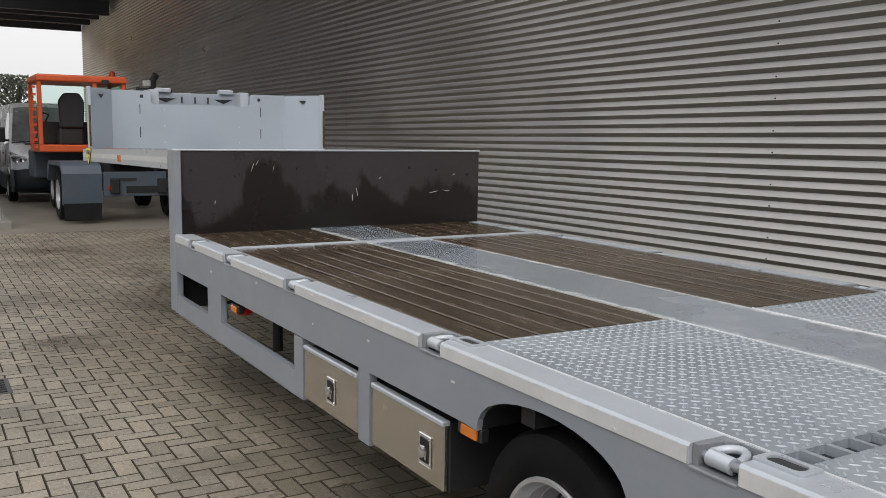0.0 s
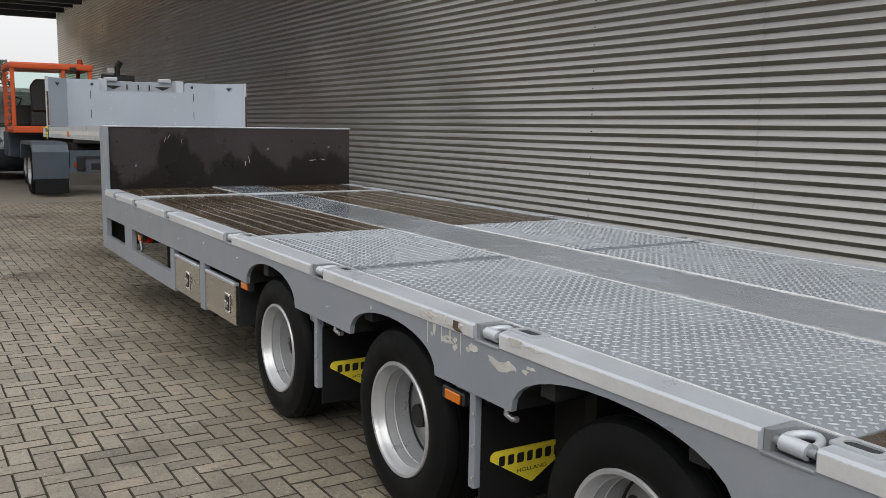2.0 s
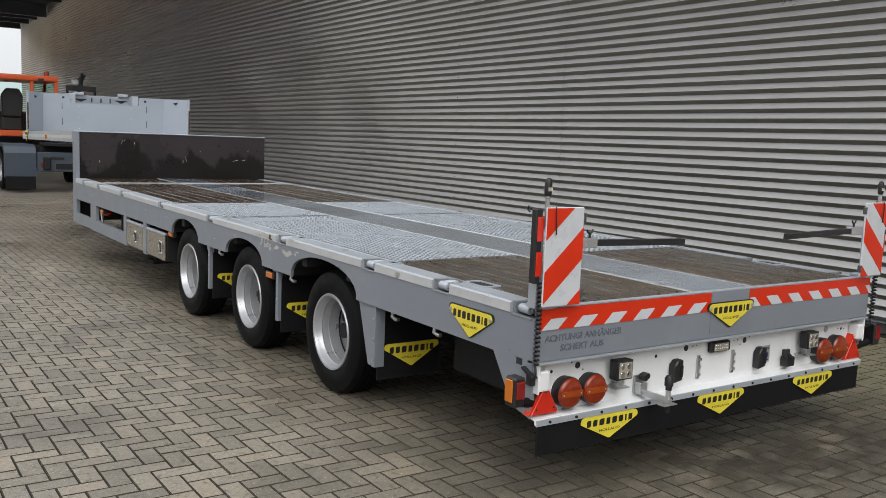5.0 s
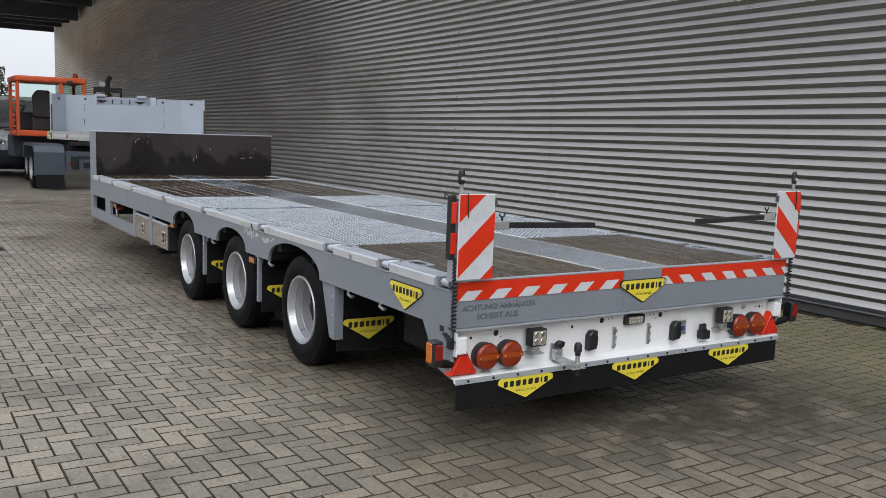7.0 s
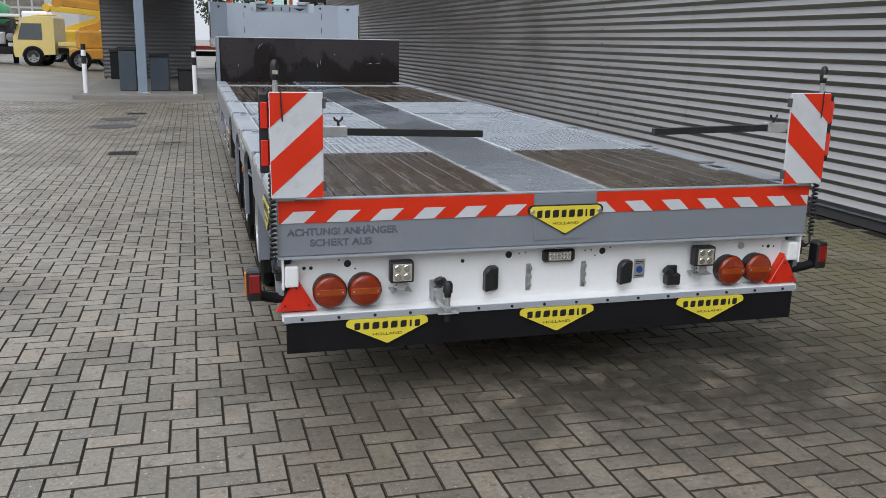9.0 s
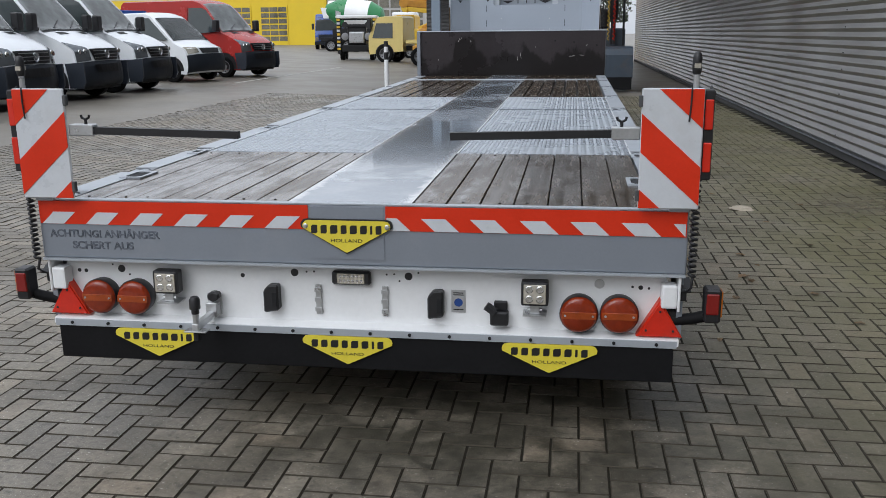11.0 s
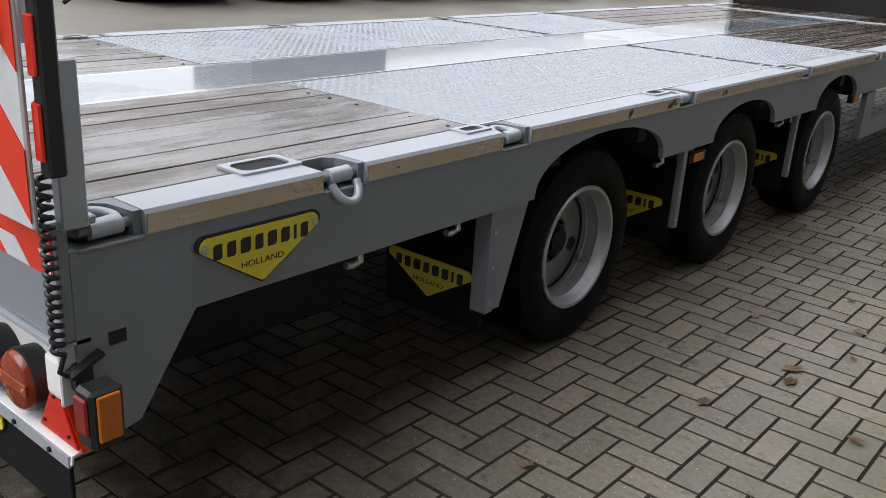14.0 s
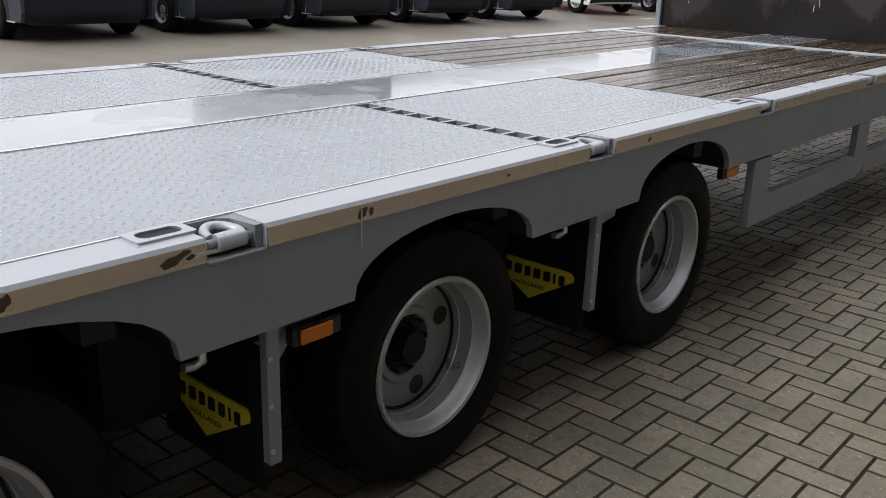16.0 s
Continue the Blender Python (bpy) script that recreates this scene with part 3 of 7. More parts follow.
crate("pump_cabinet", "dark metal pump cabinet on the island", "cabinet", -3.52, -3.08, 22.4, 22.9, 1.18, NAVY)
crate("waste_bin", "dark plastic waste bin beside the column", "bin", -2.72, -2.22, 22.4, 22.9, 1.0, NAVY)
crate("hose_cabinet", "dark hose cabinet on the island", "cabinet", -2.0, -1.6, 22.6, 23.0, 0.62, BLACK)
crate("storage_box", "dark storage box against the annex", "box", -4.35, -3.75, 29.8, 30.5, 1.0, CHASSIS)
for (dx, dy, r, nm) in ((-2.99, 13.1, 0.36, "manhole_cover"), (-3.0, 14.6, 0.30, "manhole_cover")):
    bm = B()
    lathe(bm, [(-0.01, r + 0.05), (0.004, r + 0.05), (0.004, r + 0.01), (0.001, r + 0.008), (0.001, r), (0.006, r - 0.004)], 36, "z", (dx, dy, rise(dx, dy)))
    tagged(part(nm, bm, PLINTH, None, "round iron manhole cover set in the paving", soft=40), category="manhole", kind="structure")
for (dx, dy) in ((-2.55, 9.15), (-2.75, 15.9)):
    g = empty("drain_grate", "square iron drain grate set in the paving", "drain", kind="structure", m=Matrix.Translation((dx, dy, 0.0)))
    part("frame", box(B(), -0.2, 0.2, -0.2, 0.2, -0.01, 0.003), PLINTH, g)
    for i in range(6):
        part("bar", box(B(), -0.17, 0.17, -0.17 + 0.06 * i, -0.14 + 0.06 * i, 0.003, 0.009), CHASSIS, g)


# ---- the semi-trailer ----
SLOPE = 0.0078
trailer = empty("semi_trailer", "grey three-axle low step-deck semi-trailer with wood and tread-plate deck", "trailer", m=Matrix.Rotation(math.atan(SLOPE), 4, "X"))
W = 1.275


def plate_outline(w, h):
    """A rounded five-sided plate, wide on top and coming to a point below; (u, v) round its middle."""
    pts = []
    for (cx, cy, r, a0, a1) in ((-w / 2 + 0.022, h / 2 - 0.022, 0.022, 90, 205), (0, -h / 2 + 0.012, 0.012, 240, 300), (w / 2 - 0.022, h / 2 - 0.022, 0.022, -25, 90)):
        for i in range(5):
            a = radians(a0 + (a1 - a0) * i / 4)
            pts.append((cx + r * math.cos(a), cy + r * math.sin(a)))
    return pts


def name_plate(parent, m, w=0.345, h=0.125, name="name_plate", bolts=True):
    """Yellow maker's plate: black rim, a row of plain blocks and a small word below. Local x along, y up, z out."""
    rim = 1.05 if bolts else 0.96
    body = part(name, prism(B(), [(u * rim, v * (rim + 0.03)) for u, v in plate_outline(w, h)], "z", 0, 0.006), LOGOB if bolts else YELLOW, parent, "yellow pointed maker's plate with black blocks", loc=m)
    part("face", prism(B(), plate_outline(w, h), "z", 0.006, 0.009), YELLOW, body)
    widths = [0.8, 0.8, 0.95, 0.75, 0.9, 0.85, 0.28, 0.75]
    total = sum(widths) + 0.42 * 7
    k = w * 0.80 / total
    u = -w * 0.40
    for q in widths:
        a, b, lo, hi = u, u + q * k, h * 0.09, h * 0.36
        c = 0.22 * (b - a)
        part("block", prism(B(), [(a, lo), (b - c, lo), (b, lo + c), (b, hi), (a + c, hi), (a, hi - c)], "z", 0.009, 0.0098), LOGOB, body)
        u += (q + 0.42) * k
    lettering("small_word", "HOLLAND", h * 0.15, LOGOB, body, pose(0, -h * 0.13, 0.0096), extent=w * 0.36, depth=0.0003)
    if bolts:
        for sx in (-1, 1):
            bm = B()
            lathe(bm, [(0.006, 0.010), (0.012, 0.010), (0.014, 0.006)], 10, "z", (sx * (w / 2 - 0.012), h * 0.32, 0))
            part("bolt", bm, ZINC, body)
    return body


def rounded_slot(x0, x1, y0, y1, r):
    """Corner-rounded rectangle in plan, five points a corner."""
    pts = []
    for cx, cy, a0 in ((x0 + r, y0 + r, 180), (x1 - r, y0 + r, 270), (x1 - r, y1 - r, 0), (x0 + r, y1 - r, 90)):
        for i in range(5):
            a = radians(a0 + 22.5 * i)
            pts.append((cx + r * math.cos(a), cy + r * math.sin(a)))
    return pts


# side beams with wheel arches
ARCHES = ((2.09, 0.46, 0.175), (3.40, 0.365, 0.150), (4.76, 0.362, 0.160))


def skirt_outline(top):
    pts = [(0.03, top), (0.03, 0.405), (0.16, 0.435), (0.31, 0.655)]
    for c, a, h in ARCHES:
        for i in range(17):
            th = math.pi * (1 - i / 16)
            pts.append((c + a * math.cos(th), 0.655 + h * math.sin(th) ** 0.85))
    pts += [(5.2, 0.66), (9.02, 0.645), (9.02, top)]
    return pts


for s in (-1, 1):
    part("side_beam", prism(B(), skirt_outline(0.852), "x", s * 1.250, s * 1.272), GREY, trailer, "grey painted side beam with three wheel arches")
    # inner lip round the arches, seen from outside as a dark edge
    for c, a, h in ARCHES:
        bm = B()
        rows = []
        for i in range(17):
            th = math.pi * (1 - i / 16)
            p = (c + (a + 0.0) * math.cos(th), 0.657 + h * math.sin(th) ** 0.85)
            rows.append([bm.verts.new((s * x, p[0], p[1] + dz)) for x, dz in ((1.25, 0.0), (0.95, 0.0), (0.95, 0.01), (1.25, 0.01))])
        for r0, r1 in zip(rows, rows[1:]):
            for j in range(4):
                bm.faces.new((r0[j], r0[(j + 1) % 4], r1[(j + 1) % 4], r1[j]))
        part("mudguard", bm, CHASSIS, trailer, "dark plastic mudguard", soft=40)

RINGS = (0.12, 0.76, 1.50, 2.70, 4.12, 5.435, 6.82, 7.83, 8.60)
for s in (-1, 1):
    last = 0.02
    for y in (*RINGS, 9.02):
        a, b = last, (y - 0.075 if y < 9 else 9.02)
        if b - a > 0.03:
            pr = [(1.155, 0.853), (1.2745, 0.853), (1.2745, 0.897), (1.268, 0.905), (1.155, 0.905)]
            rail = part("side_rail", prism(B(), [(s * u, v) for u, v in pr], "y", a, b), RAIL, trailer, "galvanised side rail segment")
            if b - a > 0.2:
                part("marking_strip", box(B(), min(s * 1.2755, s * 1.277), max(s * 1.2755, s * 1.277), a + 0.004, b - 0.004, 0.8545, 0.8965), TAPE if s > 0 else TAPEW, rail, "silver marking strip, on the right tinted with a painted ground reflection")
        last = y + 0.075
    for y in RINGS:
        bm = B()
        x0, x1 = sorted((s * 1.150, s * 1.262))
        box(bm, x0, x1, y - 0.073, y + 0.073, 0.815, 0.850)
        box(bm, *sorted((s * 1.150, s * 1.162)), y - 0.073, y + 0.073, 0.850, 0.904)
        prism(bm, [(s * 1.162, y + 0.073), (s * 1.262, y + 0.073), (s * 1.262, y + 0.055), (s * 1.185, y + 0.045), (s * 1.162, y + 0.02)], "z", 0.850, 0.904)
        box(bm, *sorted((s * 1.255, s * 1.2755)), y - 0.073, y + 0.073, 0.843, 0.8525, 0.002)
        pocket = part("lashing_pocket", bm, POCKET, trailer, "recessed galvanised lashing pocket")
        bm = B()
        rod(bm, (s * 1.245, y - 0.036, 0.878), (s * 1.245, y + 0.034, 0.880), 0.0205, 16)
        part("sleeve", bm, RAIL, pocket, soft=40)
        bm = B()
        rod(bm, (s * 1.245, y - 0.058, 0.8785), (s * 1.245, y + 0.055, 0.8795), 0.011, 10)
        part("pin", bm, POCKET, pocket, soft=40)
        bm = B()
        hang = (s > 0 and y == 0.76)
        pts = []
        for i in range(15):
            th = math.pi * i / 14
            d = 0.010 + 0.058 * math.sin(th)
            if hang:
                pts.append((s * (1.262 + 0.55 * d), y - 0.042 * math.cos(th), 0.872 - 0.75 * d))
            else:
                pts.append((s * (1.245 - d), y - 0.040 * math.cos(th), 0.884 + 0.12 * d))
        tube(bm, pts, 0.0118, 10)
        part("ring", bm, RAIL, pocket, "grey painted lashing ring", soft=60)
    # long pockets let into the rail behind the rings
    for y, ln, wd in ((2.57, 0.10, 0.045), (1.375, 0.09, 0.04), (3.985, 0.10, 0.045), (5.31, 0.10, 0.04), (0.60, 0.15, 0.075)):
        bm = B()
        xa, xb = (1.10, 1.175) if ln > 0.12 else (1.165, 1.165 + wd)
        x0, x1 = sorted((s * xa, s * xb))
        outer = rounded_slot(x0 - 0.016, x1 + 0.016, y - ln / 2 - 0.018, y + ln / 2 + 0.018, 0.008)
        inner = rounded_slot(x0, x1, y - ln / 2, y + ln / 2, min(0.026, wd * 0.42))
        vo = [bm.verts.new((*p, 0.9105)) for p in outer]
        vb = [bm.verts.new((*p, 0.904)) for p in outer]
        vi = [bm.verts.new((*p, 0.9105)) for p in inner]
        vd = [bm.verts.new((*p, 0.9052)) for p in inner]
        for i in range(len(vo)):
            j = (i + 1) % len(vo)
            bm.faces.new((vo[i], vo[j], vi[j], vi[i]))
            bm.faces.new((vb[i], vb[j], vo[j], vo[i]))
            bm.faces.new((vi[i], vi[j], vd[j], vd[i]))
        pk = part("stake_pocket", bm, RAIL, trailer, "galvanised stake pocket rim")
        part("hollow_shade", box(B(), x0, x1, y - ln / 2, y + ln / 2, 0.9040, 0.9053), HOLE, pk, "dark plate with the pocket's inner shade painted in")

# deck: planks at the rear, tread plate in the middle, dark planks in front, painted plate down the centre
DECK = 0.905
part("centre_plate", box(B(), -0.245, 0.245, 0.03, 9.05, 0.885, DECK - 0.001), STRIP, trailer, "smooth grey painted centre plate, wet")
part("centre_plate_front", box(B(), -0.245, 0.245, 8.14, 9.05, DECK - 0.001, DECK + 0.002), STRIP, trailer)
bm = lathe(B(), [(-0.002, 0.0055), (0.0010, 0.0055), (0.0014, 0.004), (0.0004, 0.0)], 10, "z", caps=False)
SCREW_MESH = bpy.data.meshes.new("screw_head")
bm.to_mesh(SCREW_MESH)
bm.free()
SCREW_MESH.materials.append(CHASSIS)
for s in (-1, 1):
    n = 7
    wdt = (1.147 - 0.25) / n
    plank_mesh = None
    rear = part("rear_plank_bed", box(B(), *sorted((s * 0.25, s * 1.152)), 0.03, 1.425, 0.865, 0.872), CHASSIS, trailer, "bed of weathered hardwood planks")
    for i in range(n):
        a = 0.25 + i * wdt
        bm = box(B(), 0.0028, wdt - 0.0028, 0, 1.390, 0.0, 0.031, 0.0016)
        ob = part("plank", bm, WOOD, rear)
        ob.matrix_basis = pose(s * a - (wdt if s < 0 else 0), 0.034, 0.873 + 0.0015 * math.sin(5 * i + s), 0, 0.15 * math.sin(3 * i), 0)
    for i in range(n):
        for yk in (0.085, 1.365):
            ob = new("screw_head", SCREW_MESH)
            ob.parent = rear
            ob.matrix_basis = Matrix.Translation((s * (0.25 + (i + 0.5) * wdt + 0.018 * math.sin(9 * i + 40 * yk)), yk, 0.9045))
    front = part("front_plank_bed", box(B(), *sorted((s * 0.25, s * 1.152)), 5.305, 9.05, 0.865, 0.872), CHASSIS, trailer, "bed of dark wet hardwood planks")
    for (ya, yb) in ((5.31, 8.07), (8.15, 9.045)):
        for i in range(n):
            a = 0.25 + i * wdt
            bm = box(B(), 0.007, wdt - 0.007, 0, yb - ya, 0.0, 0.031, 0.004)
            ob = part("plank", bm, WOODD, front)
            ob.matrix_basis = pose(s * a - (wdt if s < 0 else 0), ya, 0.8725 + 0.002 * math.sin(4 * i + s), 0, 0.3 * math.sin(2.3 * i), 0)
    # tread plates
    for (ya, yb) in ((1.43, 3.96), (4.04, 5.30)):
        pl = part("tread_plate", box(B(), *sorted((s * 0.25, s * 1.152)), ya, yb, 0.885, DECK - 0.0015), TREAD, trailer, "galvanised tread plate with raised lugs, wet")
        verts, faces = [], []
        pitch = 0.0445
        nx, ny = int(0.87 / pitch), int((yb - ya - 0.02) / pitch)
        for i in range(2 * nx + 1):
            for j in range(ny + 1):
                # one way on the lattice, the other way in the middle of each cell
                cx, cy = 0.268 + 0.5 * i * pitch, ya + 0.016 + (j + 0.5 * (i % 2)) * pitch
                if cy > yb - 0.012:
                    continue
                t = radians(45 if i % 2 else -45)
                L, H = 0.0150, 0.0054
                c, sn = math.cos(t), math.sin(t)
                k = len(verts)
                for u, v, z in ((-L, 0, 0), (-L * 0.3, -H, 0), (L * 0.3, -H, 0), (L, 0, 0), (L * 0.3, H, 0), (-L * 0.3, H, 0), (-L * 0.55, 0, 0.0021), (L * 0.55, 0, 0.0021)):
                    verts.append((s * (cx + u * c - v * sn), cy + u * sn + v * c, DECK - 0.0016 + z))
                fs = [(0, 1, 6), (1, 2, 7, 6), (2, 3, 7), (3, 4, 7), (4, 5, 6, 7), (5, 0, 6)]
                faces += [tuple(k + q for q in (f if s > 0 else f[::-1])) for f in fs]
        me = bpy.data.meshes.new("tread_lug_field")
        me.from_pydata(verts, [], faces)
        me.materials.append(LUG)
        ob = new("tread_lug_field", me)
        ob.parent = pl
        tagged(ob, "raised lozenge lugs of the tread plate", kind="stuff")
        smooth(ob, 20)
    part("plate_edge", box(B(), *sorted((s * 0.2455, s * 0.2525)), 1.43, 5.30, DECK - 0.002, DECK + 0.002), EDGE, trailer)
    part("plate_edge", box(B(), *sorted((s * 1.1475, s * 1.1545)), 1.43, 5.30, DECK - 0.002, DECK + 0.002), EDGE, trailer)
    # row of square openings across the tread plate
    rowp = part("socket_row", box(B(), *sorted((s * 0.25, s * 1.152)), 3.96, 4.04, 0.875, 0.880), CHASSIS, trailer, "row of square stake sockets")
    for i in range(10):
        xa = 0.25 + i * 0.0902
        part("divider", box(B(), *sorted((s * xa, s * (xa + 0.016))), 3.96, 4.04, 0.880, DECK - 0.001), TREAD, rowp)
    for ya, yb in ((3.956, 3.964), (4.036, 4.044)):
        part("divider", box(B(), *sorted((s * 0.25, s * 1.152)), ya, yb, 0.880, DECK - 0.001), TREAD, rowp)
part("cross_bar", box(B(), -1.15, 1.15, 8.075, 8.145, 0.88, DECK + 0.006, 0.003), RAIL, trailer, "silver cross bar over the planks")

# scuffed paint along the left side
rnd = random.Random(11)
for i in range(86):
    yc, zc = (rnd.uniform(2.40, 3.12), rnd.uniform(0.79, 0.893)) if i < 66 else (rnd.uniform(1.6, 9.0), rnd.uniform(0.70, 0.89))
    rw, rh = (rnd.uniform(0.008, 0.05), rnd.uniform(0.006, 0.024)) if i < 66 else (rnd.uniform(0.006, 0.03), rnd.uniform(0.003, 0.012))
    q = []
    for k in range(13):
        t = 2 * math.pi * k / 13
        f = rnd.uniform(0.45, 1.15)
        q.append((yc + rw * math.cos(t) * f, zc + rh * math.sin(t) * f))
    clear = all(abs(yc - a[0]) > a[1] + 0.05 for a in ARCHES) or zc > 0.80
    flat = zc - 1.15 * rh > 0.858 or zc + 1.15 * rh < 0.840
    pocket_near = any(abs(yc - r) < 0.075 + rw * 1.2 for r in RINGS)
    if clear and flat and not (pocket_near and zc > 0.83):
        off = 1.2770 if zc > 0.853 else 1.2720
        part("paint_scuff", prism(B(), q, "x", -off, -off - 0.0010 - 0.00003 * i), SCUFF, trailer, "pale scuffed paint")
for k, (y, z0, z1, w) in enumerate(((2.86, 0.772, 0.850, 0.003), (2.99, 0.790, 0.850, 0.0025), (3.09, 0.768, 0.850, 0.0035), (2.93, 0.800, 0.851, 0.008), (3.04, 0.806, 0.851, 0.012))):
    part("paint_drip", prism(B(), [(y - w, z1), (y + w, z1), (y + 0.6 * w, z0 + 0.01), (y, z0), (y - 0.7 * w, z0 + 0.02)], "x", -1.2722, -1.2735 - 0.00006 * k), SCUFF, trailer, "pale run of paint")
part("rail_smear", prism(B(), [(2.84, 0.858), (2.87, 0.872), (2.865, 0.893), (2.90, 0.894), (2.905, 0.866), (2.88, 0.8575)], "x", -1.2772, -1.2800), RUST, trailer, "dark scrape on the rail")
for s, y in ((-1, 1.17),):
    pg = part("rail_plug", lathe(B(), [(0, 0.019), (0.004, 0.019), (0.006, 0.013)], 14, "x"), ZINC, trailer, "worn bolt head on the rail", loc=pose(s * 1.2768, y, 0.877, 0, 0, 180))
    part("drip_mark", prism(B(), [(-0.012, -0.022), (0.004, -0.020), (0.022, 0.006), (0.016, 0.012), (-0.004, -0.004)], "x", 0.0004, 0.0016), RUST, pg, "dark rust mark")

rnd = random.Random(23)
for y, w, h, lean in ((2.545, 0.040, 0.014, 0.5), (2.585, 0.012, 0.006, 0.3), (3.055, 0.018, 0.017, 0.9), (3.085, 0.010, 0.012, 0.8), (2.215, 0.016, 0.018, 1.0), (3.62, 0.008, 0.004, 0.2), (4.42, 0.012, 0.008, 0.4), (0.95, 0.006, 0.003, 0.1)):
    q = []
    for k in range(14):
        t = 2 * math.pi * k / 14
        f = rnd.uniform(0.55, 1.1)
        u, v = w * math.cos(t) * f, h * math.sin(t) * f
        q.append((y + u, 0.8755 + max(-0.019, min(0.019, v + lean * 0.5 * u))))
    part("rail_smear", prism(B(), q, "x", 1.2772, 1.2782), RUST, trailer, "dark rusty scrape on the marking strip")
part("paint_drip", prism(B(), [(3.049, 0.893), (3.053, 0.893), (3.0525, 0.795), (3.0505, 0.790), (3.049, 0.80)], "x", 1.2783, 1.2790), SCUFF, trailer, "pale run of paint")
for y in (0.30, 0.62, 1.30, 2.62):
    part("rail_slot", box(B(), 1.2772, 1.2780, y - 0.028, y + 0.028, 0.871, 0.879), SCUFF, trailer)

# chassis under the deck
for s in (-1, 1):
    bm = B()
    box(bm, s * 0.45 - 0.06, s * 0.45 + 0.06, 0.15, 9.6, 0.60, 0.86)
    part("main_girder", bm, CHASSIS, trailer)
for y in [0.5 + 0.62 * i for i in range(14)]:
    part("cross_member", box(B(), -1.245, 1.245, y, y + 0.07, 0.74, 0.862), CHASSIS, trailer)
part("floor_pan", box(B(), -1.245, 1.245, 0.06, 9.05, 0.8622, 0.8648), CHASSIS, trailer)


# dark boxes added under the deck to block light from the ground below
part("under_light_block", box(B(), -0.55, 0.55, 0.55, 5.7, 0.30, 0.60, 0.02), CHASSIS, trailer)
part("under_light_block", box(B(), -0.93, 0.93, 0.30, 1.12, 0.32, 0.72, 0.02), CHASSIS, trailer)
for ya, yb in ((2.55, 2.95), (3.90, 4.30)):
    part("tank_or_light_block", box(B(), -0.90, 0.90, ya, yb, 0.30, 0.70, 0.06, 2), CHASSIS, trailer)
part("under_light_block", box(B(), -0.62, 0.62, 5.75, 6.6, 0.40, 0.70, 0.02), CHASSIS, trailer)


# wheels
def wheel(y, s):
    z = 0.388 - SLOPE * y
    w = part("wheel", lathe(B(), [(-0.03, 0.05), (0.03, 0.05)], 12), CHASSIS, trailer, "truck wheel with a deep silver rim", loc=pose(s * 1.10, y, z, 0, 0, 0 if s > 0 else 180))
    R, ri = 0.388, 0.236
    prof = [(-0.105, ri), (-0.125, ri + 0.03), (-0.128, 0.32), (-0.115, 0.365), (-0.09, R - 0.004), (-0.068, R), (-0.065, R - 0.008), (-0.058, R - 0.008), (-0.055, R), (-0.024, R), (-0.021, R - 0.008), (-0.014, R - 0.008), (-0.011, R), (0.011, R), (0.014, R - 0.008), (0.021, R - 0.008), (0.024, R), (0.055, R), (0.058, R - 0.008), (0.065, R - 0.008), (0.068, R), (0.09, R - 0.004), (0.112, 0.372), (0.121, 0.345), (0.128, 0.32), (0.1305, 0.30), (0.128, ri + 0.035), (0.122, ri + 0.02), (0.112, ri + 0.004), (0.10, ri)]
    bm = lathe(B(), prof, 64, caps=False)
    part("tyre", bm, TYRE, w, "worn black tyre", soft=30)
    d = 0.0 if s > 0 else -0.05
    rp = [(0.100, ri + 0.002), (0.118, ri + 0.007), (0.125, ri + 0.003), (0.123, ri - 0.009), (0.105, ri - 0.017), (0.092, ri - 0.019), (0.086, 0.213), (0.078, 0.2115), (0.075, 0.2085), (0.070, 0.2085), (0.067, 0.2105), (0.030, 0.205), (0.027, 0.202), (0.022, 0.203), (0.010 + d, 0.201), (d, 0.198)]
    rim = part("rim", lathe(B(), rp, 56, caps=False), RIM, w, soft=35)
    part("rim_seam", lathe(B(), [(0.005 + d, 0.200), (0.010 + d, 0.197), (0.010 + d, 0.192), (0.003 + d, 0.190)], 56, caps=False), CHASSIS, rim, "dark weld seam")
    part("disc", lathe(B(), [(d, 0.198), (d - 0.003, 0.194), (d - 0.006, 0.189), (d - 0.006, 0.123)], 56, caps=False), DISC, rim, "dull silver wheel disc", soft=30)
    part("hub_flange", lathe(B(), [(d - 0.006, 0.123), (d + 0.002, 0.117), (d + 0.002, 0.097), (d - 0.004, 0.092), (d - 0.04, 0.090)], 56, caps=False), DISC, rim, "pale raised flange ring", soft=30)
    for i in range(4):
        a = 2 * math.pi * (i + 0.15 + 0.31 * y) / 4
        bm = B()
        lathe(bm, [(d - 0.012, 0.030), (d - 0.0044, 0.030), (d - 0.0044, 0.0)], 20, "x", (0, 0.157 * math.cos(a), 0.157 * math.sin(a)))
        part("vent_hole", bm, BLACK, w)
    # hub and nuts are near-black on the right wheels, disc grey on the left
    part("hub", lathe(B(), [(-0.12, 0.080), (d - 0.034, 0.078), (d - 0.028, 0.073), (d - 0.028, 0.066), (d - 0.045, 0.060), (d - 0.048, 0.0)] if s > 0 else [(-0.12, 0.089), (d - 0.010, 0.089), (d - 0.006, 0.080), (d - 0.004, 0.0)], 28), CHASSIS if s > 0 else DISC, w, "dark recessed hub" if s > 0 else "", soft=30)
    for i in range(10):
        a = 2 * math.pi * i / 10
        bm = B()
        rod(bm, (d - 0.03, 0.094 * math.cos(a), 0.094 * math.sin(a)), (d - 0.004, 0.094 * math.cos(a), 0.094 * math.sin(a)), 0.011, 6)
        part("wheel_nut", bm, CHASSIS if s > 0 else DISC, w)
    return w


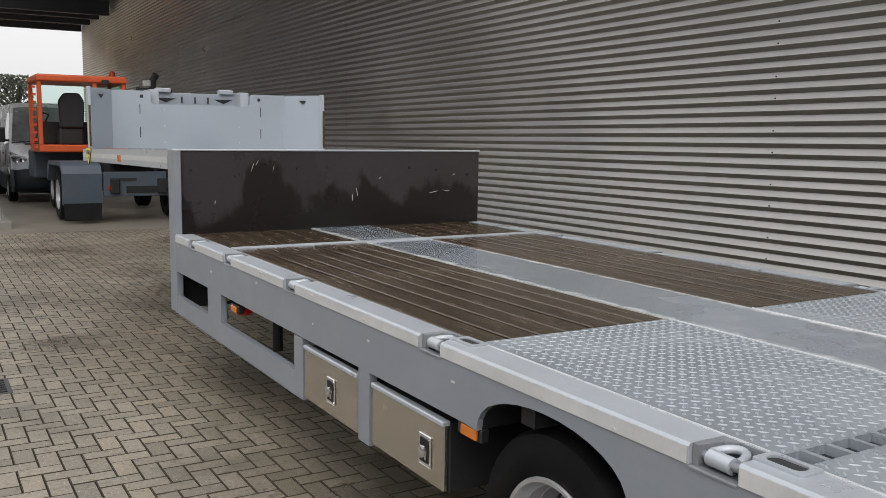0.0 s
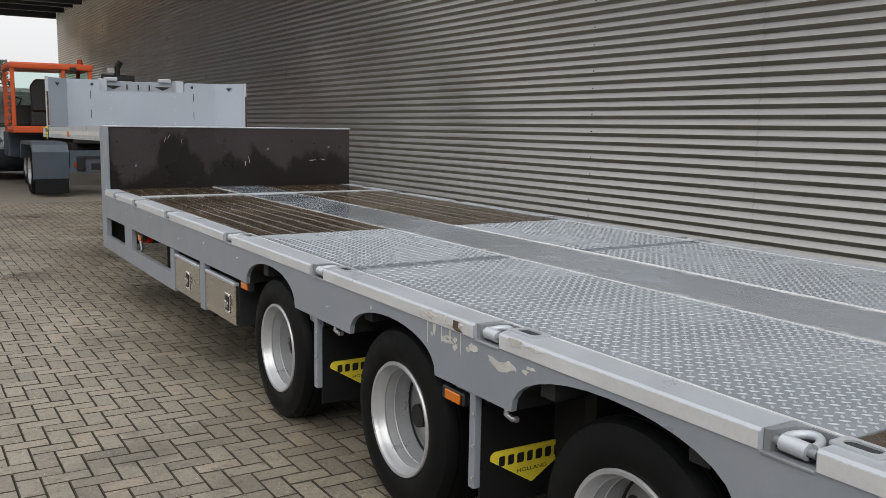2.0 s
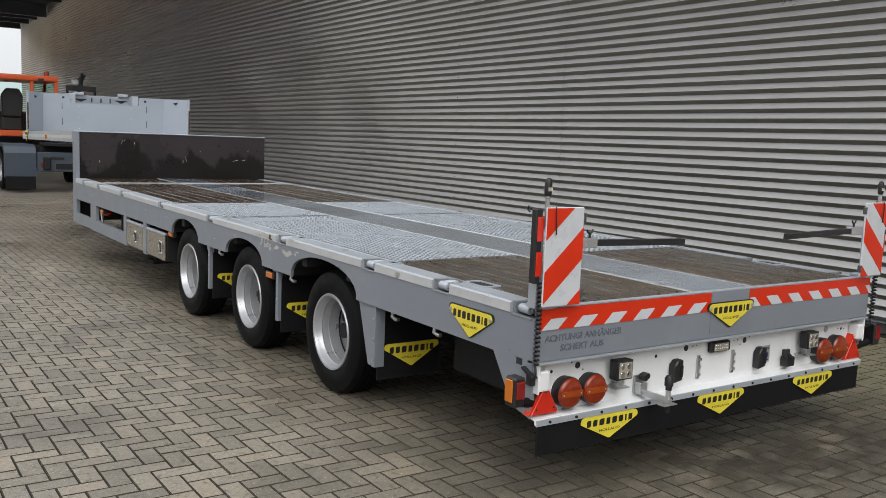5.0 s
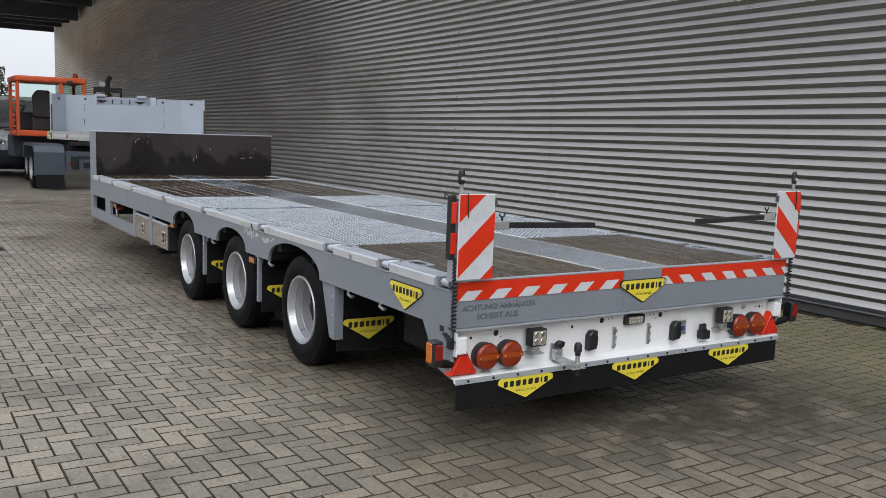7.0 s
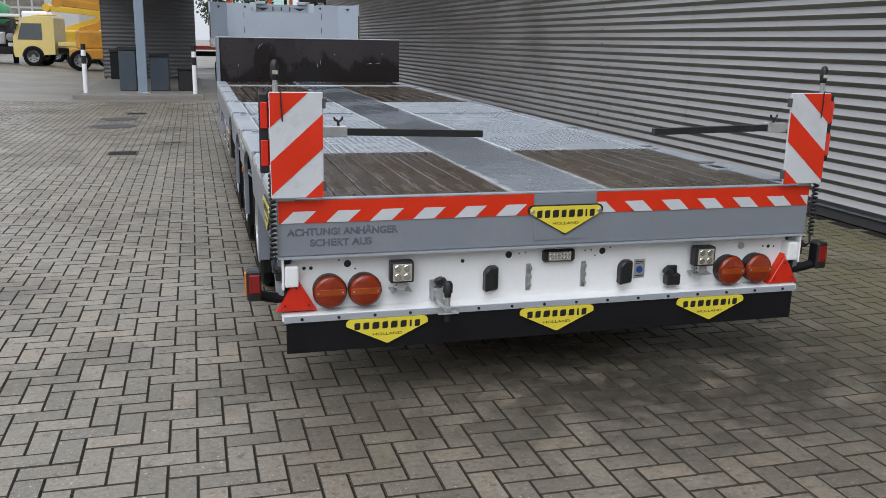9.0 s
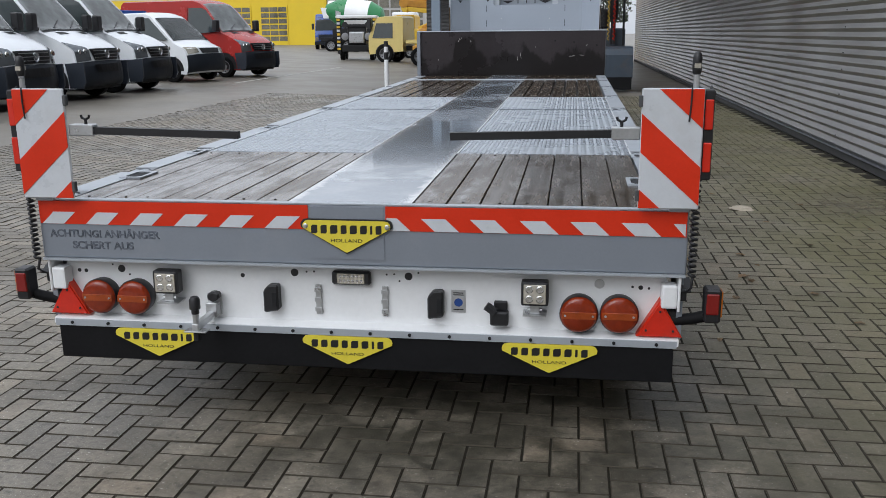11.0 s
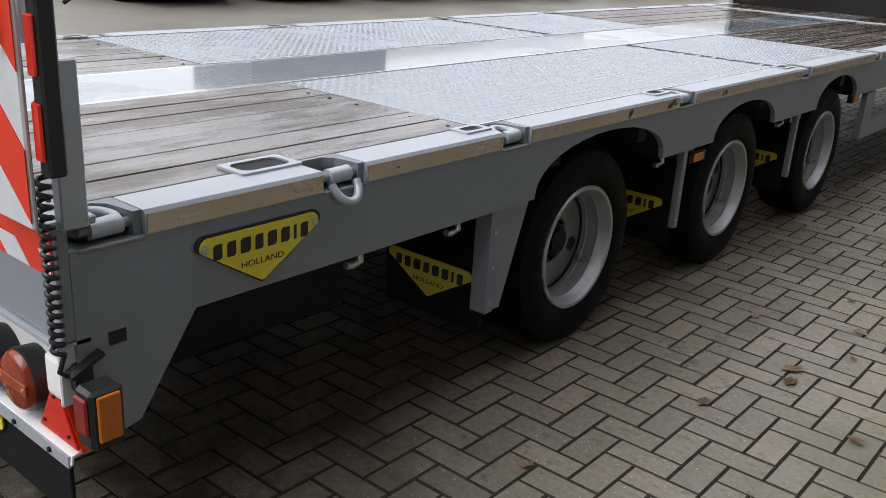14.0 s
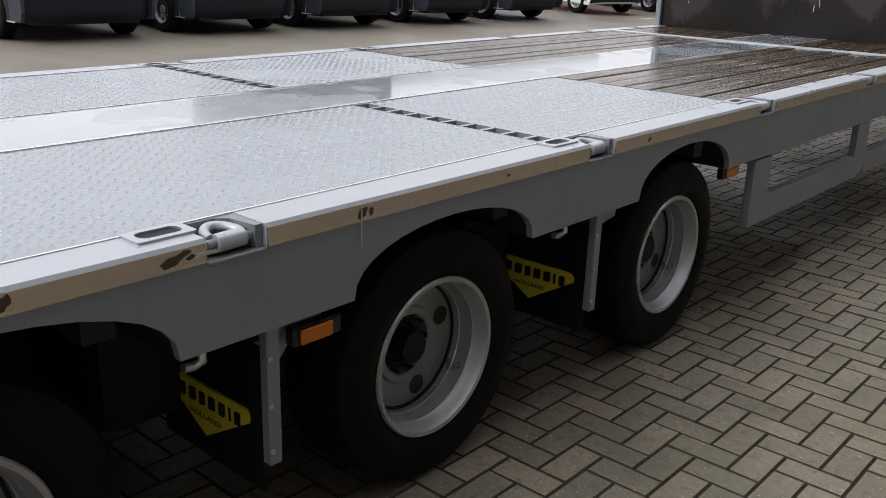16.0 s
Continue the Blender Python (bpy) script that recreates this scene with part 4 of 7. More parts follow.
WHEELS_Y = (2.05, 3.405, 4.78)
for y in WHEELS_Y:
    for s in (-1, 1):
        wheel(y, s)
    bm = B()
    rod(bm, (-1.0, y, 0.385 - SLOPE * y), (1.0, y, 0.385 - SLOPE * y), 0.065, 14)
    box(bm, -0.52, -0.38, y - 0.35, y + 0.3, 0.42, 0.60)
    box(bm, 0.38, 0.52, y - 0.35, y + 0.3, 0.42, 0.60)
    part("axle", bm, CHASSIS, trailer)
    for q in (-0.45, 0.45):
        part("air_bag", lathe(B(), [(0.36, 0.10), (0.42, 0.13), (0.55, 0.13), (0.60, 0.10)], 18, "z", (q, y - 0.3, 0)), RUBBER, trailer, soft=40)

# mud flaps behind the wheels, on grey brackets
for i, y in enumerate((1.44, 2.785, 4.155)):
    for s in (-1, 1):
        fl = part("mud_flap", box(B(), *sorted((s * 0.80, s * 1.235)), y - 0.008, y, 0.215, 0.60, 0.003), RUBBER, trailer, "black rubber mud flap")
        name_plate(fl, pose(s * 1.008, y - 0.009, 0.354, 90, 0, 0), 0.375, 0.14, "flap_print", bolts=False)
        bm = B()
        if i == 0:
            prism(bm, [(1.455, 0.655), (1.625, 0.655), (1.50, 0.30), (1.435, 0.305)], "x", s * 1.250, s * 1.256)
            box(bm, *sorted((s * 1.20, s * 1.262)), 1.415, 1.455, 0.30, 0.655)
        else:
            box(bm, *sorted((s * 1.232, s * 1.262)), y - 0.010, y + 0.026, 0.30, 0.655, 0.003)
            prism(bm, [(y + 0.03, 0.655), (y + 0.20, 0.655), (y + 0.19, 0.60), (y + 0.10, 0.585), (y + 0.045, 0.52), (y + 0.03, 0.47)], "x", s * 1.205, s * 1.212)
        br = part("flap_bracket", bm, GREY, trailer, "grey flap bracket")
        for z in (0.34, 0.46, 0.58):
            bm = B()
            rod(bm, (s * 1.262, y - 0.005, z), (s * 1.267, y - 0.005, z), 0.007, 6)
            part("bolt", bm, ZINC, br)
        part("flap_bar", box(B(), *sorted((s * 0.6, s * 1.2)), y - 0.004, y + 0.03, 0.60, 0.65), CHASSIS, trailer)
        bm = B()
        tube(bm, [(s * 1.20, y - 0.16, 0.66), (s * 1.23, y - 0.16, 0.645), (s * 1.235, y - 0.16, 0.62), (s * 1.22, y - 0.175, 0.605), (s * 1.22, y - 0.20, 0.61)], 0.011, 8)
        part("rope_hook", bm, ZINC, trailer, soft=60)
for s in (-1, 1):
    bm = B()
    tube(bm, [(s * 1.20, 0.86, 0.66), (s * 1.23, 0.86, 0.645), (s * 1.235, 0.86, 0.62), (s * 1.22, 0.845, 0.605), (s * 1.22, 0.82, 0.61)], 0.011, 8)
    part("rope_hook", bm, ZINC, trailer, soft=60)

# side name plates
name_plate(trailer, pose(-1.273, 0.49, 0.745, 90, 0, -90), 0.345, 0.135)
name_plate(trailer, pose(1.273, 0.49, 0.745, 90, 0, 90), 0.345, 0.135)


def amber_lamp(y, z, s):
    b = part("side_marker_lamp", box(B(), *sorted((s * 1.225, s * 1.258)), y - 0.075, y + 0.075, z - 0.024, z + 0.024, 0.005), BLACK, trailer, "amber side marker lamp")
    part("lens", box(B(), *sorted((s * 1.258, s * 1.268)), y - 0.058, y + 0.04, z - 0.019, z + 0.019, 0.003), LENS_A, b)


for s in (-1, 1):
    amber_lamp(5.19, 0.632, s)
    amber_lamp(2.93, 0.603, s)
    amber_lamp(7.75, 0.60, s) if s < 0 else None


# side frames in front of the wheels, tool boxes on the left
def side_frame(s, y_start, wins):
    pts = [(y_start, 0.645), (y_start, 0.375), (9.20, 0.345), (9.20, 0.645)]
    zl, zh = 0.475, 0.642
    last = y_start
    bm = B()
    x0, x1 = sorted((s * 1.235, s * 1.270))
    box(bm, x0, x1, y_start, 9.2, 0.345 + 0.0, zl - 0.005)
    for a, b in wins:
        box(bm, x0, x1, last, a, zl - 0.005, 0.648)
        last = b
    box(bm, x0, x1, last, 9.2, zl - 0.005, 0.648)
    f = part("side_frame", bm, GREY, trailer, "grey open side frame")
    return f


side_frame(-1, 6.66, ((6.77, 7.98), (8.26, 9.06)))
side_frame(1, 5.40, ((5.58, 6.76), (6.95, 7.98), (8.26, 9.06)))
bm = B()
box(bm, -1.270, -1.235, 5.93, 6.035, 0.345, 0.66)
part("frame_post", bm, GREY, trailer)
for (a, b) in ((5.335, 5.915), (6.05, 6.645)):
    # near-black body colour stands in for the shadow on the box ends
    tb = part("tool_box", box(B(), -1.245, -0.80, a, b, 0.355, 0.615, 0.006), CHASSIS, trailer, "tool box with its shaded ends painted dark and a stainless drop lid")
    part("lid", box(B(), -1.268, -1.246, a + 0.004, b - 0.004, 0.36, 0.615, 0.006), STEEL, tb, "brushed stainless lid")
    part("lid_edge", box(B(), -1.274, -1.24, a + 0.002, b - 0.002, 0.602, 0.622, 0.004), RAIL, tb)
    yl = a + 0.13 if a < 6 else a + 0.27
    part("latch_plate", box(B(), -1.274, -1.268, yl - 0.045, yl + 0.045, 0.42, 0.54, 0.004), CHROME, tb, "chrome latch plate")
    part("latch_well", box(B(), -1.277, -1.274, yl - 0.03, yl + 0.03, 0.435, 0.525, 0.001), CHASSIS, tb)
    bm = B()
    tube(bm, [(-1.279, yl - 0.02, 0.45), (-1.286, yl - 0.02, 0.50), (-1.286, yl + 0.02, 0.50), (-1.279, yl + 0.02, 0.45)], 0.005, 6)
    part("latch_handle", bm, CHROME, tb, soft=60)
    part("latch_boss", lathe(B(), [(-1.2768, 0.024), (-1.288, 0.023), (-1.292, 0.016), (-1.292, 0.0)], 20, "x", (0, yl, 0.476), caps=False), CHROME, tb, "round chrome latch boss", soft=40)
    for dz in (0.432, 0.528):
        part("latch_screw", lathe(B(), [(-1.2738, 0.007), (-1.2775, 0.006), (-1.2785, 0.0)], 10, "x", (0, yl - 0.036, dz), caps=False), CHROME, tb)
for y in (6.9, 7.25, 7.6, 8.6):
    bm = B()
    rod(bm, (-1.05, y, 0.36), (-1.05, y + (0.12 if y > 8 else 0.0), 0.72), 0.03 if y < 8 else 0.018, 12)
    part("support_leg", bm, ZINC if y > 8 else CHASSIS, trailer, soft=40)
part("tank_or_light_block", lathe(B(), [(6.85, 0.06), (6.87, 0.10), (7.65, 0.10), (7.67, 0.06)], 20, "y", (-0.75, 0, 0.52)), CHASSIS, trailer, soft=40)
for (y, z, m) in ((8.12, 0.60, YELLOW), (7.72, 0.585, LENS_R), (7.78, 0.575, LENS_A)):
    part("air_coupling", lathe(B(), [(-1.24, 0.02), (-1.20, 0.028), (-1.17, 0.02)], 12, "x", (0, y, z)), m, trailer)
bm = B()
box(bm, -0.95, -0.85, 6.7, 6.8, 0.16, 0.62)
box(bm, -1.0, -0.8, 6.62, 6.88, 0.14, 0.17)
part("landing_leg", bm, CHASSIS, trailer, "dark folded landing leg")

# step up to the gooseneck
gz0, gz1 = 1.494, 1.425
for s in (-1, 1):
    part("front_post", box(B(), *sorted((s * 1.225, s * 1.272)), 9.02 if s < 0 else 9.088, 9.20, 0.345, gz0, 0.004), GREY, trailer, "grey corner post")
    bm = prism(B(), [(9.203, gz0 - 0.003), (9.203, gz0 - 0.14), (12.86, gz1 - 0.125), (12.86, gz1 - 0.002)], "x", s * 1.235, s * 1.275)
    gb = part("gooseneck_beam", bm, RAIL, trailer, "pale side beam of the gooseneck deck")
    part("marking_strip", prism(B(), [(9.21, gz0 - 0.055), (9.21, gz0 - 0.095), (12.84, gz1 - 0.085), (12.84, gz1 - 0.045)], "x", s * 1.2755, s * 1.277), TAPEW, gb)
amb = part("side_marker_lamp", box(B(), -1.282, -1.272, 10.85, 10.97, 1.35, 1.41, 0.004), LENS_A, trailer)
name_plate(trailer, pose(-1.278, 12.45, 1.36, 90, 0, -90), 0.26, 0.16)
part("step_panel", box(B(), -1.225, 1.264, 9.055, 9.085, 0.90, gz0 - 0.008), PLY, trailer, "dark brown film-faced plywood panel, scuffed and rain-stained")
rnd = random.Random(41)
for (x, z, ln, lean) in ((-0.70, 1.37, 0.07, 70), (-0.665, 1.40, 0.05, 60), (-0.54, 1.36, 0.05, 75), (0.10, 1.13, 0.06, 85), (0.14, 1.17, 0.08, 100), (0.83, 1.16, 0.09, 10), (0.95, 1.17, 0.07, -8), (0.34, 1.28, 0.03, 40), (-0.98, 1.12, 0.03, 80), (1.02, 1.30, 0.03, 30)):
    w = 0.002 + 0.002 * rnd.random()
    part("scuff", prism(B(), [(-ln / 2, 0), (-ln * 0.2, -w), (ln * 0.35, -w * 0.6), (ln / 2, w * 0.3), (ln * 0.1, w)], "z", 0, 0.0008), SCUFF, trailer, "pale scratch in the plywood film", loc=pose(x, 9.0545, z, 90, -lean, 0))
part("step_edge", box(B(), -1.275, 1.275, 9.045, 9.11, gz0 - 0.008, gz0 + 0.006, 0.004), RAIL, trailer)
for (x, z) in ((-1.15, 1.35), (-1.13, 1.0), (-0.35, 1.36), (0.6, 1.36), (1.15, 1.3), (1.15, 0.98), (-1.16, 1.12), (0.85, 1.34)):
    bm = B()
    rod(bm, (x, 9.055, z), (x, 9.049, z), 0.012, 8)
    part("panel_bolt", bm, CHASSIS, trailer)
bm = prism(B(), [(9.11, gz0 - 0.004), (9.11, gz0 - 0.05), (12.86, gz1 - 0.05), (12.86, gz1 - 0.004)], "x", -1.235, 1.235)
part("gooseneck_deck", bm, STRIP, trailer, "grey gooseneck deck")
part("gooseneck_web", box(B(), -0.55, 0.55, 9.1, 12.3, 1.02, 1.39), CHASSIS, trailer)
part("gooseneck_web", box(B(), -1.2, 1.2, 9.12, 9.2, 0.36, 1.39), CHASSIS, trailer)

# headboard with angled wings and a notched middle
HB = 12.84
z0, z1 = gz1 + 0.003, 2.055
mid = [(-0.97, z0), (0.97, z0), (0.97, z1), (0.60, z1), (0.56, z1 - 0.02), (0.56, z1 - 0.12), (0.54, z1 - 0.14), (-0.54, z1 - 0.14), (-0.56, z1 - 0.12), (-0.56, z1 - 0.02), (-0.60, z1), (-0.97, z1)]
hb = part("headboard", prism(B(), mid, "y", HB, HB + 0.05), FRONT, trailer, "light grey steel headboard with a notched top and angled wings")
for s in (-1, 1):
    bm = prism(B(), [(s * 0.97, HB), (s * 1.265, HB - 0.40), (s * 1.275, HB - 0.37), (s * 0.985, HB + 0.04)], "z", z0, z1)
    part("wing", bm, FRONT, hb)
    part("wing_post", box(B(), *sorted((s * 1.255, s * 1.285)), HB - 0.46, HB - 0.38, z0, z1 + 0.005, 0.003), RAIL, hb)
    part("post_cover", box(B(), *sorted((s * 1.262, s * 1.282)), HB - 0.475, HB - 0.461, z0 + 0.03, z1 - 0.18), WOODD, hb, "worn brown wooden batten")
    bm = B()
    rod(bm, (s * 0.66, HB - 0.002, z1 - 0.06), (s * 0.66, HB + 0.002, z1 - 0.06), 0.02, 12)
    part("hole", bm, BLACK, hb)
    c = Vector((s * 1.12, HB - 0.21, 0))
    part("slot", prism(B(), [(-0.05, z1 - 0.06), (0.05, z1 - 0.06), (0, z1 - 0.10)], "y", -0.003, 0.003), BLACK, hb, loc=Matrix.Translation(c + Vector((-s * 0.006, -0.006, 0))) @ Matrix.Rotation(s * -math.atan2(0.40, 0.295), 4, "Z"))
    for z in (1.55, 1.8):
        part("seam_slot", box(B(), s * 0.68 - 0.004, s * 0.68 + 0.004, HB - 0.002, HB + 0.001, z, z + 0.11), CHASSIS, hb)
    for z in (1.5, 1.68, 1.86):
        bm = B()
        rod(bm, (s * 0.42, HB - 0.003, z), (s * 0.42, HB, z), 0.008, 6)
        part("rivet", bm, ZINC, hb)
tray = part("front_rack", box(B(), -0.50, 0.50, HB + 0.30, HB + 0.34, 1.70, z1 + 0.0, 0.004), FRONT, trailer, "grey equipment rack behind the headboard")
for s in (-1, 1):
    part("rack_end", box(B(), *sorted((s * 0.46, s * 0.56)), HB + 0.06, HB + 0.36, 1.70, z1 + 0.02, 0.004), RAIL, tray)
    part("hook", box(B(), *sorted((s * 0.28, s * 0.44)), HB + 0.26, HB + 0.36, z1, z1 + 0.05, 0.006), RAIL, tray)
    part("slot", prism(B(), [(s * 0.33 - 0.11, z1 - 0.06), (s * 0.33 + 0.11, z1 - 0.06), (s * 0.33, z1 - 0.11)], "y", HB + 0.295, HB + 0.302), BLACK, tray)
for x in (-0.15, 0.0, 0.15):
    part("clip", box(B(), x - 0.008, x + 0.008, HB + 0.29, HB + 0.302, z1 - 0.11, z1 - 0.04), BLACK, tray)

# ---- rear of the trailer ----
beam = part("rear_beam", box(B(), -1.274, 1.274, 0.0, 0.03, 0.665, 0.902, 0.004), GREY, trailer, "grey rear beam with red and white warning tape")
part("beam_top", box(B(), -1.274, 1.274, 0.0, 0.034, 0.9025, 0.9075), RAIL, beam)
part("beam_lip", box(B(), -1.272, 1.272, -0.012, 0.06, 0.655, 0.664), RAIL, beam)
for s in (-1, 1):
    a, b = 0.152, 1.268
    x0, x1 = sorted((s * a, s * b))
    part("red_band", box(B(), x0, x1, -0.0035, 0.0, 0.857, 0.900), RED, beam, "red reflective tape")
    part("red_band", box(B(), x0, x1, -0.0035, 0.0, 0.806, 0.857), RED, beam, "red reflective tape")
    k = 6
    pitch = (b - a) / k
    for i in range(-1 if s > 0 else 0, k):
        u = a + pitch * (i + (0.74 if s > 0 else 0.17))
        q = [(u, 0.8555), (u + pitch * 0.5, 0.8555), (u + pitch * 0.5 + 0.052, 0.8068), (u + 0.052, 0.8068)]
        q = [(min(max(c, a + 0.004), b - 0.004), z) for c, z in q]
        part("white_stripe", prism(B(), [(s * c, z) for c, z in q], "y", -0.0050, -0.0036), REFW, beam, "white reflective stripe")
bm = B()
box(bm, -0.145, 0.145, -0.003, 0.0, 0.690, 0.895)
part("cover_plate", bm, GREY, beam)
name_plate(beam, pose(0, -0.006, 0.782, 90, 0, 0), 0.345, 0.125)
lettering("warning_line", "ACHTUNG! ANHÄNGER", 0.042, LETTER, beam, pose(-1.0, -0.0006, 0.765, 90, 0, 0), "embossed outlined lettering", outline=0.0014, extent=0.47)
lettering("warning_line", "SCHERT AUS", 0.042, LETTER, beam, pose(-1.01, -0.0006, 0.718, 90, 0, 0), "embossed outlined lettering", outline=0.0014, extent=0.262)

PY = 0.060
panel = part("lamp_panel", prism(B(), [(-1.20, 0.655), (1.20, 0.655), (1.255, 0.54), (1.255, 0.405), (-1.255, 0.405), (-1.255, 0.54)], "y", PY, PY + 0.02), WHITE, trailer, "white lamp panel with lights and sockets")
part("panel_shelf", prism(B(), [(PY + 0.02, 0.418), (0.004, 0.405), (0.0, 0.383), (0.004, 0.383), (0.008, 0.40), (PY + 0.02, 0.41)], "x", -1.262, 1.262), WHITE, panel)
part("flap_clamp", box(B(), -1.255, 1.255, -0.003, 0.004, 0.375, 0.402), RAIL, panel)
for i in range(16):
    bm = B()
    x = -1.18 + i * 2.36 / 15
    rod(bm, (x, -0.003, 0.389), (x, -0.008, 0.389), 0.007, 6)
    part("clamp_bolt", bm, CHASSIS, panel)
rf = part("rear_flap", box(B(), -1.245, 1.245, 0.004, 0.014, 0.235, 0.385, 0.003), RUBBER, trailer, "black rubber rear apron with yellow prints")
for x in (-0.81, -0.015, 0.78):
    name_plate(rf, pose(x, 0.003, 0.316, 90, 0, 0), 0.365, 0.115, "apron_print", bolts=False)


def px(x, z):
    """Places on the recessed panel."""
    return -0.94 + (x + 0.94) * 1.0166, 1.54 - (1.54 - z) * 1.0166


def round_lamp(x, z):
    b = part("tail_lamp", lathe(B(), [(PY, 0.070), (PY - 0.045, 0.074), (PY - 0.05, 0.072)], 32, "y", (x, 0, z)), BLACK, panel, "round red and amber tail lamp", soft=35)
    part("lens", lathe(B(), [(PY - 0.05, 0.0705), (PY - 0.060, 0.066), (PY - 0.066, 0.055), (PY - 0.068, 0.0)], 32, "y", (x, 0, z)), LENS_O, b, soft=50)
    part("lens_band", box(B(), x - 0.064, x + 0.064, PY - 0.0685, PY - 0.064, z - 0.014, z + 0.014, 0.001), LENS_M, b)
    for sx in (-1, 1):
        part("screw", lathe(B(), [(PY - 0.066, 0.005), (PY - 0.071, 0.004)], 8, "y", (x + sx * 0.052, 0, z)), ZINC, b)


for x, z in ((-1.057, 0.500), (-0.905, 0.499), (0.889, 0.493), (1.040, 0.495)):
    round_lamp(x, z)


def triangle_reflector(x, z, w=0.158, h=0.135):
    t = part("triangle_reflector", prism(B(), [(x - w / 2, z - h / 2), (x + w / 2, z - h / 2), (x, z + h / 2)], "y", 0.012, 0.02, 0.002), LENS_R, panel, "red triangular reflector")
    part("reflector_rim", prism(B(), [(x - w / 2 - 0.006, z - h / 2 - 0.004), (x + w / 2 + 0.006, z - h / 2 - 0.004), (x, z + h / 2 + 0.008)], "y", 0.02, PY), RED, t)
    for (a, c) in ((0, 0.03), (-0.05, -0.045), (0.05, -0.045)):
        part("screw", lathe(B(), [(0.012, 0.005), (0.008, 0.004)], 8, "y", (x + a, 0, z + c)), BLACK, t)


triangle_reflector(-1.198, 0.492)
triangle_reflector(1.190, 0.484)


def work_lamp(x, z):
    b = part("work_lamp", box(B(), x - 0.052, x + 0.052, PY - 0.085, PY - 0.03, z - 0.048, z + 0.048, 0.010, 2), BLACK, panel, "square black four-diode work lamp")
    part("lens", box(B(), x - 0.042, x + 0.042, PY - 0.088, PY - 0.085, z - 0.038, z + 0.038, 0.002), LENS_W, b)
    for dx in (-0.02, 0.02):
        for dz in (-0.019, 0.019):
            part("diode", lathe(B(), [(PY - 0.088, 0.015), (PY - 0.090, 0.012), (PY - 0.0895, 0.0)], 12, "y", (x + dx, 0, z + dz)), CHROME, b)
    bm = B()
    box(bm, x - 0.018, x + 0.018, PY - 0.06, PY - 0.045, z - 0.085, z - 0.045)
    box(bm, x - 0.045, x + 0.045, PY - 0.075, PY, z - 0.092, z - 0.086)
    rod(bm, (x - 0.028, PY - 0.05, z - 0.07), (x + 0.028, PY - 0.05, z - 0.07), 0.007, 8)
    part("lamp_bracket", bm, ZINC, b)


work_lamp(-0.749, 0.578)
work_lamp(0.722, 0.578)


def black_socket(x, z, w=0.062, h=0.115):
    x, z = px(x, z)
    b = part("socket_cover", prism(B(), [(x - w / 2, z - h / 2), (x + w / 2, z - h / 2 + 0.01), (x + w / 2, z + h / 2), (x - w * 0.15, z + h / 2), (x - w / 2, z + h * 0.28)], "y", PY - 0.045, PY, 0.006), BLACK, panel, "black plug socket cover")
    part("hinge", box(B(), x + w * 0.1, x + w * 0.42, PY - 0.050, PY - 0.045, z - 0.03, z + 0.03, 0.002), CHASSIS, b)


black_socket(-0.338, 0.528)
black_socket(0.315, 0.524)
for (x, z) in ((-0.154, 0.522), (0.113, 0.522)):
    x, z = px(x, z)
    bm = B()
    box(bm, x - 0.012, x + 0.012, PY - 0.008, PY, z - 0.062, z + 0.062, 0.002)
    for dz in (-0.04, 0.0, 0.04):
        box(bm, x - 0.014, x + 0.014, PY - 0.014, PY - 0.008, z + dz - 0.008, z + dz + 0.008)
    part("holder_strip", bm, ZINC, panel, "worn metal plate holder")
x, z = px(-0.016, 0.618)
nl = part("plate_lamp", box(B(), x - 0.078, x + 0.078, PY - 0.03, PY, z - 0.028, z + 0.028, 0.008), BLACK, panel, "number plate lamp with a clear lens")
part("lens", box(B(), x - 0.055, x + 0.055, PY - 0.034, PY - 0.03, z - 0.02, z + 0.02, 0.003), LENS_W, nl)
for i in range(6):
    for j in range(2):
        part("diode", lathe(B(), [(PY - 0.034, 0.0062), (PY - 0.036, 0.004), (PY - 0.036, 0.0)], 8, "y", (x - 0.0425 + 0.017 * i, 0, z - 0.009 + 0.018 * j)), CHROME, nl)
x, z = px(0.40, 0.532)
st = part("sticker", box(B(), x - 0.028, x + 0.028, PY - 0.002, PY, z - 0.046, z + 0.046), ZINC, panel, "silver sticker with a blue emblem")
part("emblem", lathe(B(), [(PY - 0.0021, 0.017), (PY - 0.0028, 0.017)], 20, "y", (x, 0, z - 0.005)), BLUEV, st)
for dz in (0.034, 0.026, -0.034):
    part("bar", box(B(), x - 0.02, x + 0.02, PY - 0.0026, PY - 0.002, z + dz - 0.002, z + dz + 0.002), LOGOB, st)
x, z = px(0.560, 0.487)
bm = B()
box(bm, x - 0.035, x + 0.035, PY - 0.05, PY, z - 0.035, z + 0.02, 0.006)
box(bm, x - 0.022, x + 0.03, PY - 0.02, PY, z + 0.02, z + 0.055, 0.004)
rod(bm, (x - 0.05, PY - 0.045, z + 0.045), (x - 0.015, PY - 0.045, z + 0.02), 0.018, 10)
part("round_socket", bm, BLACK, panel, "black seven-pin socket with open cap")
x, z = px(-0.584, 0.50)
bm = B()
box(bm, x - 0.030, x + 0.030, PY - 0.012, PY, z - 0.055, z + 0.035, 0.003)
box(bm, x - 0.024, x + 0.024, PY - 0.050, PY - 0.012, z - 0.052, z + 0.005, 0.003)
box(bm, x - 0.013, x + 0.013, PY - 0.215, PY - 0.045, z - 0.056, z - 0.030, 0.002)
box(bm, x - 0.045, x + 0.045, PY - 0.222, PY - 0.178, z - 0.062, z - 0.0565, 0.001)
rod(bm, (x, PY - 0.20, z - 0.06), (x, PY - 0.20, z + 0.020), 0.0125, 12)
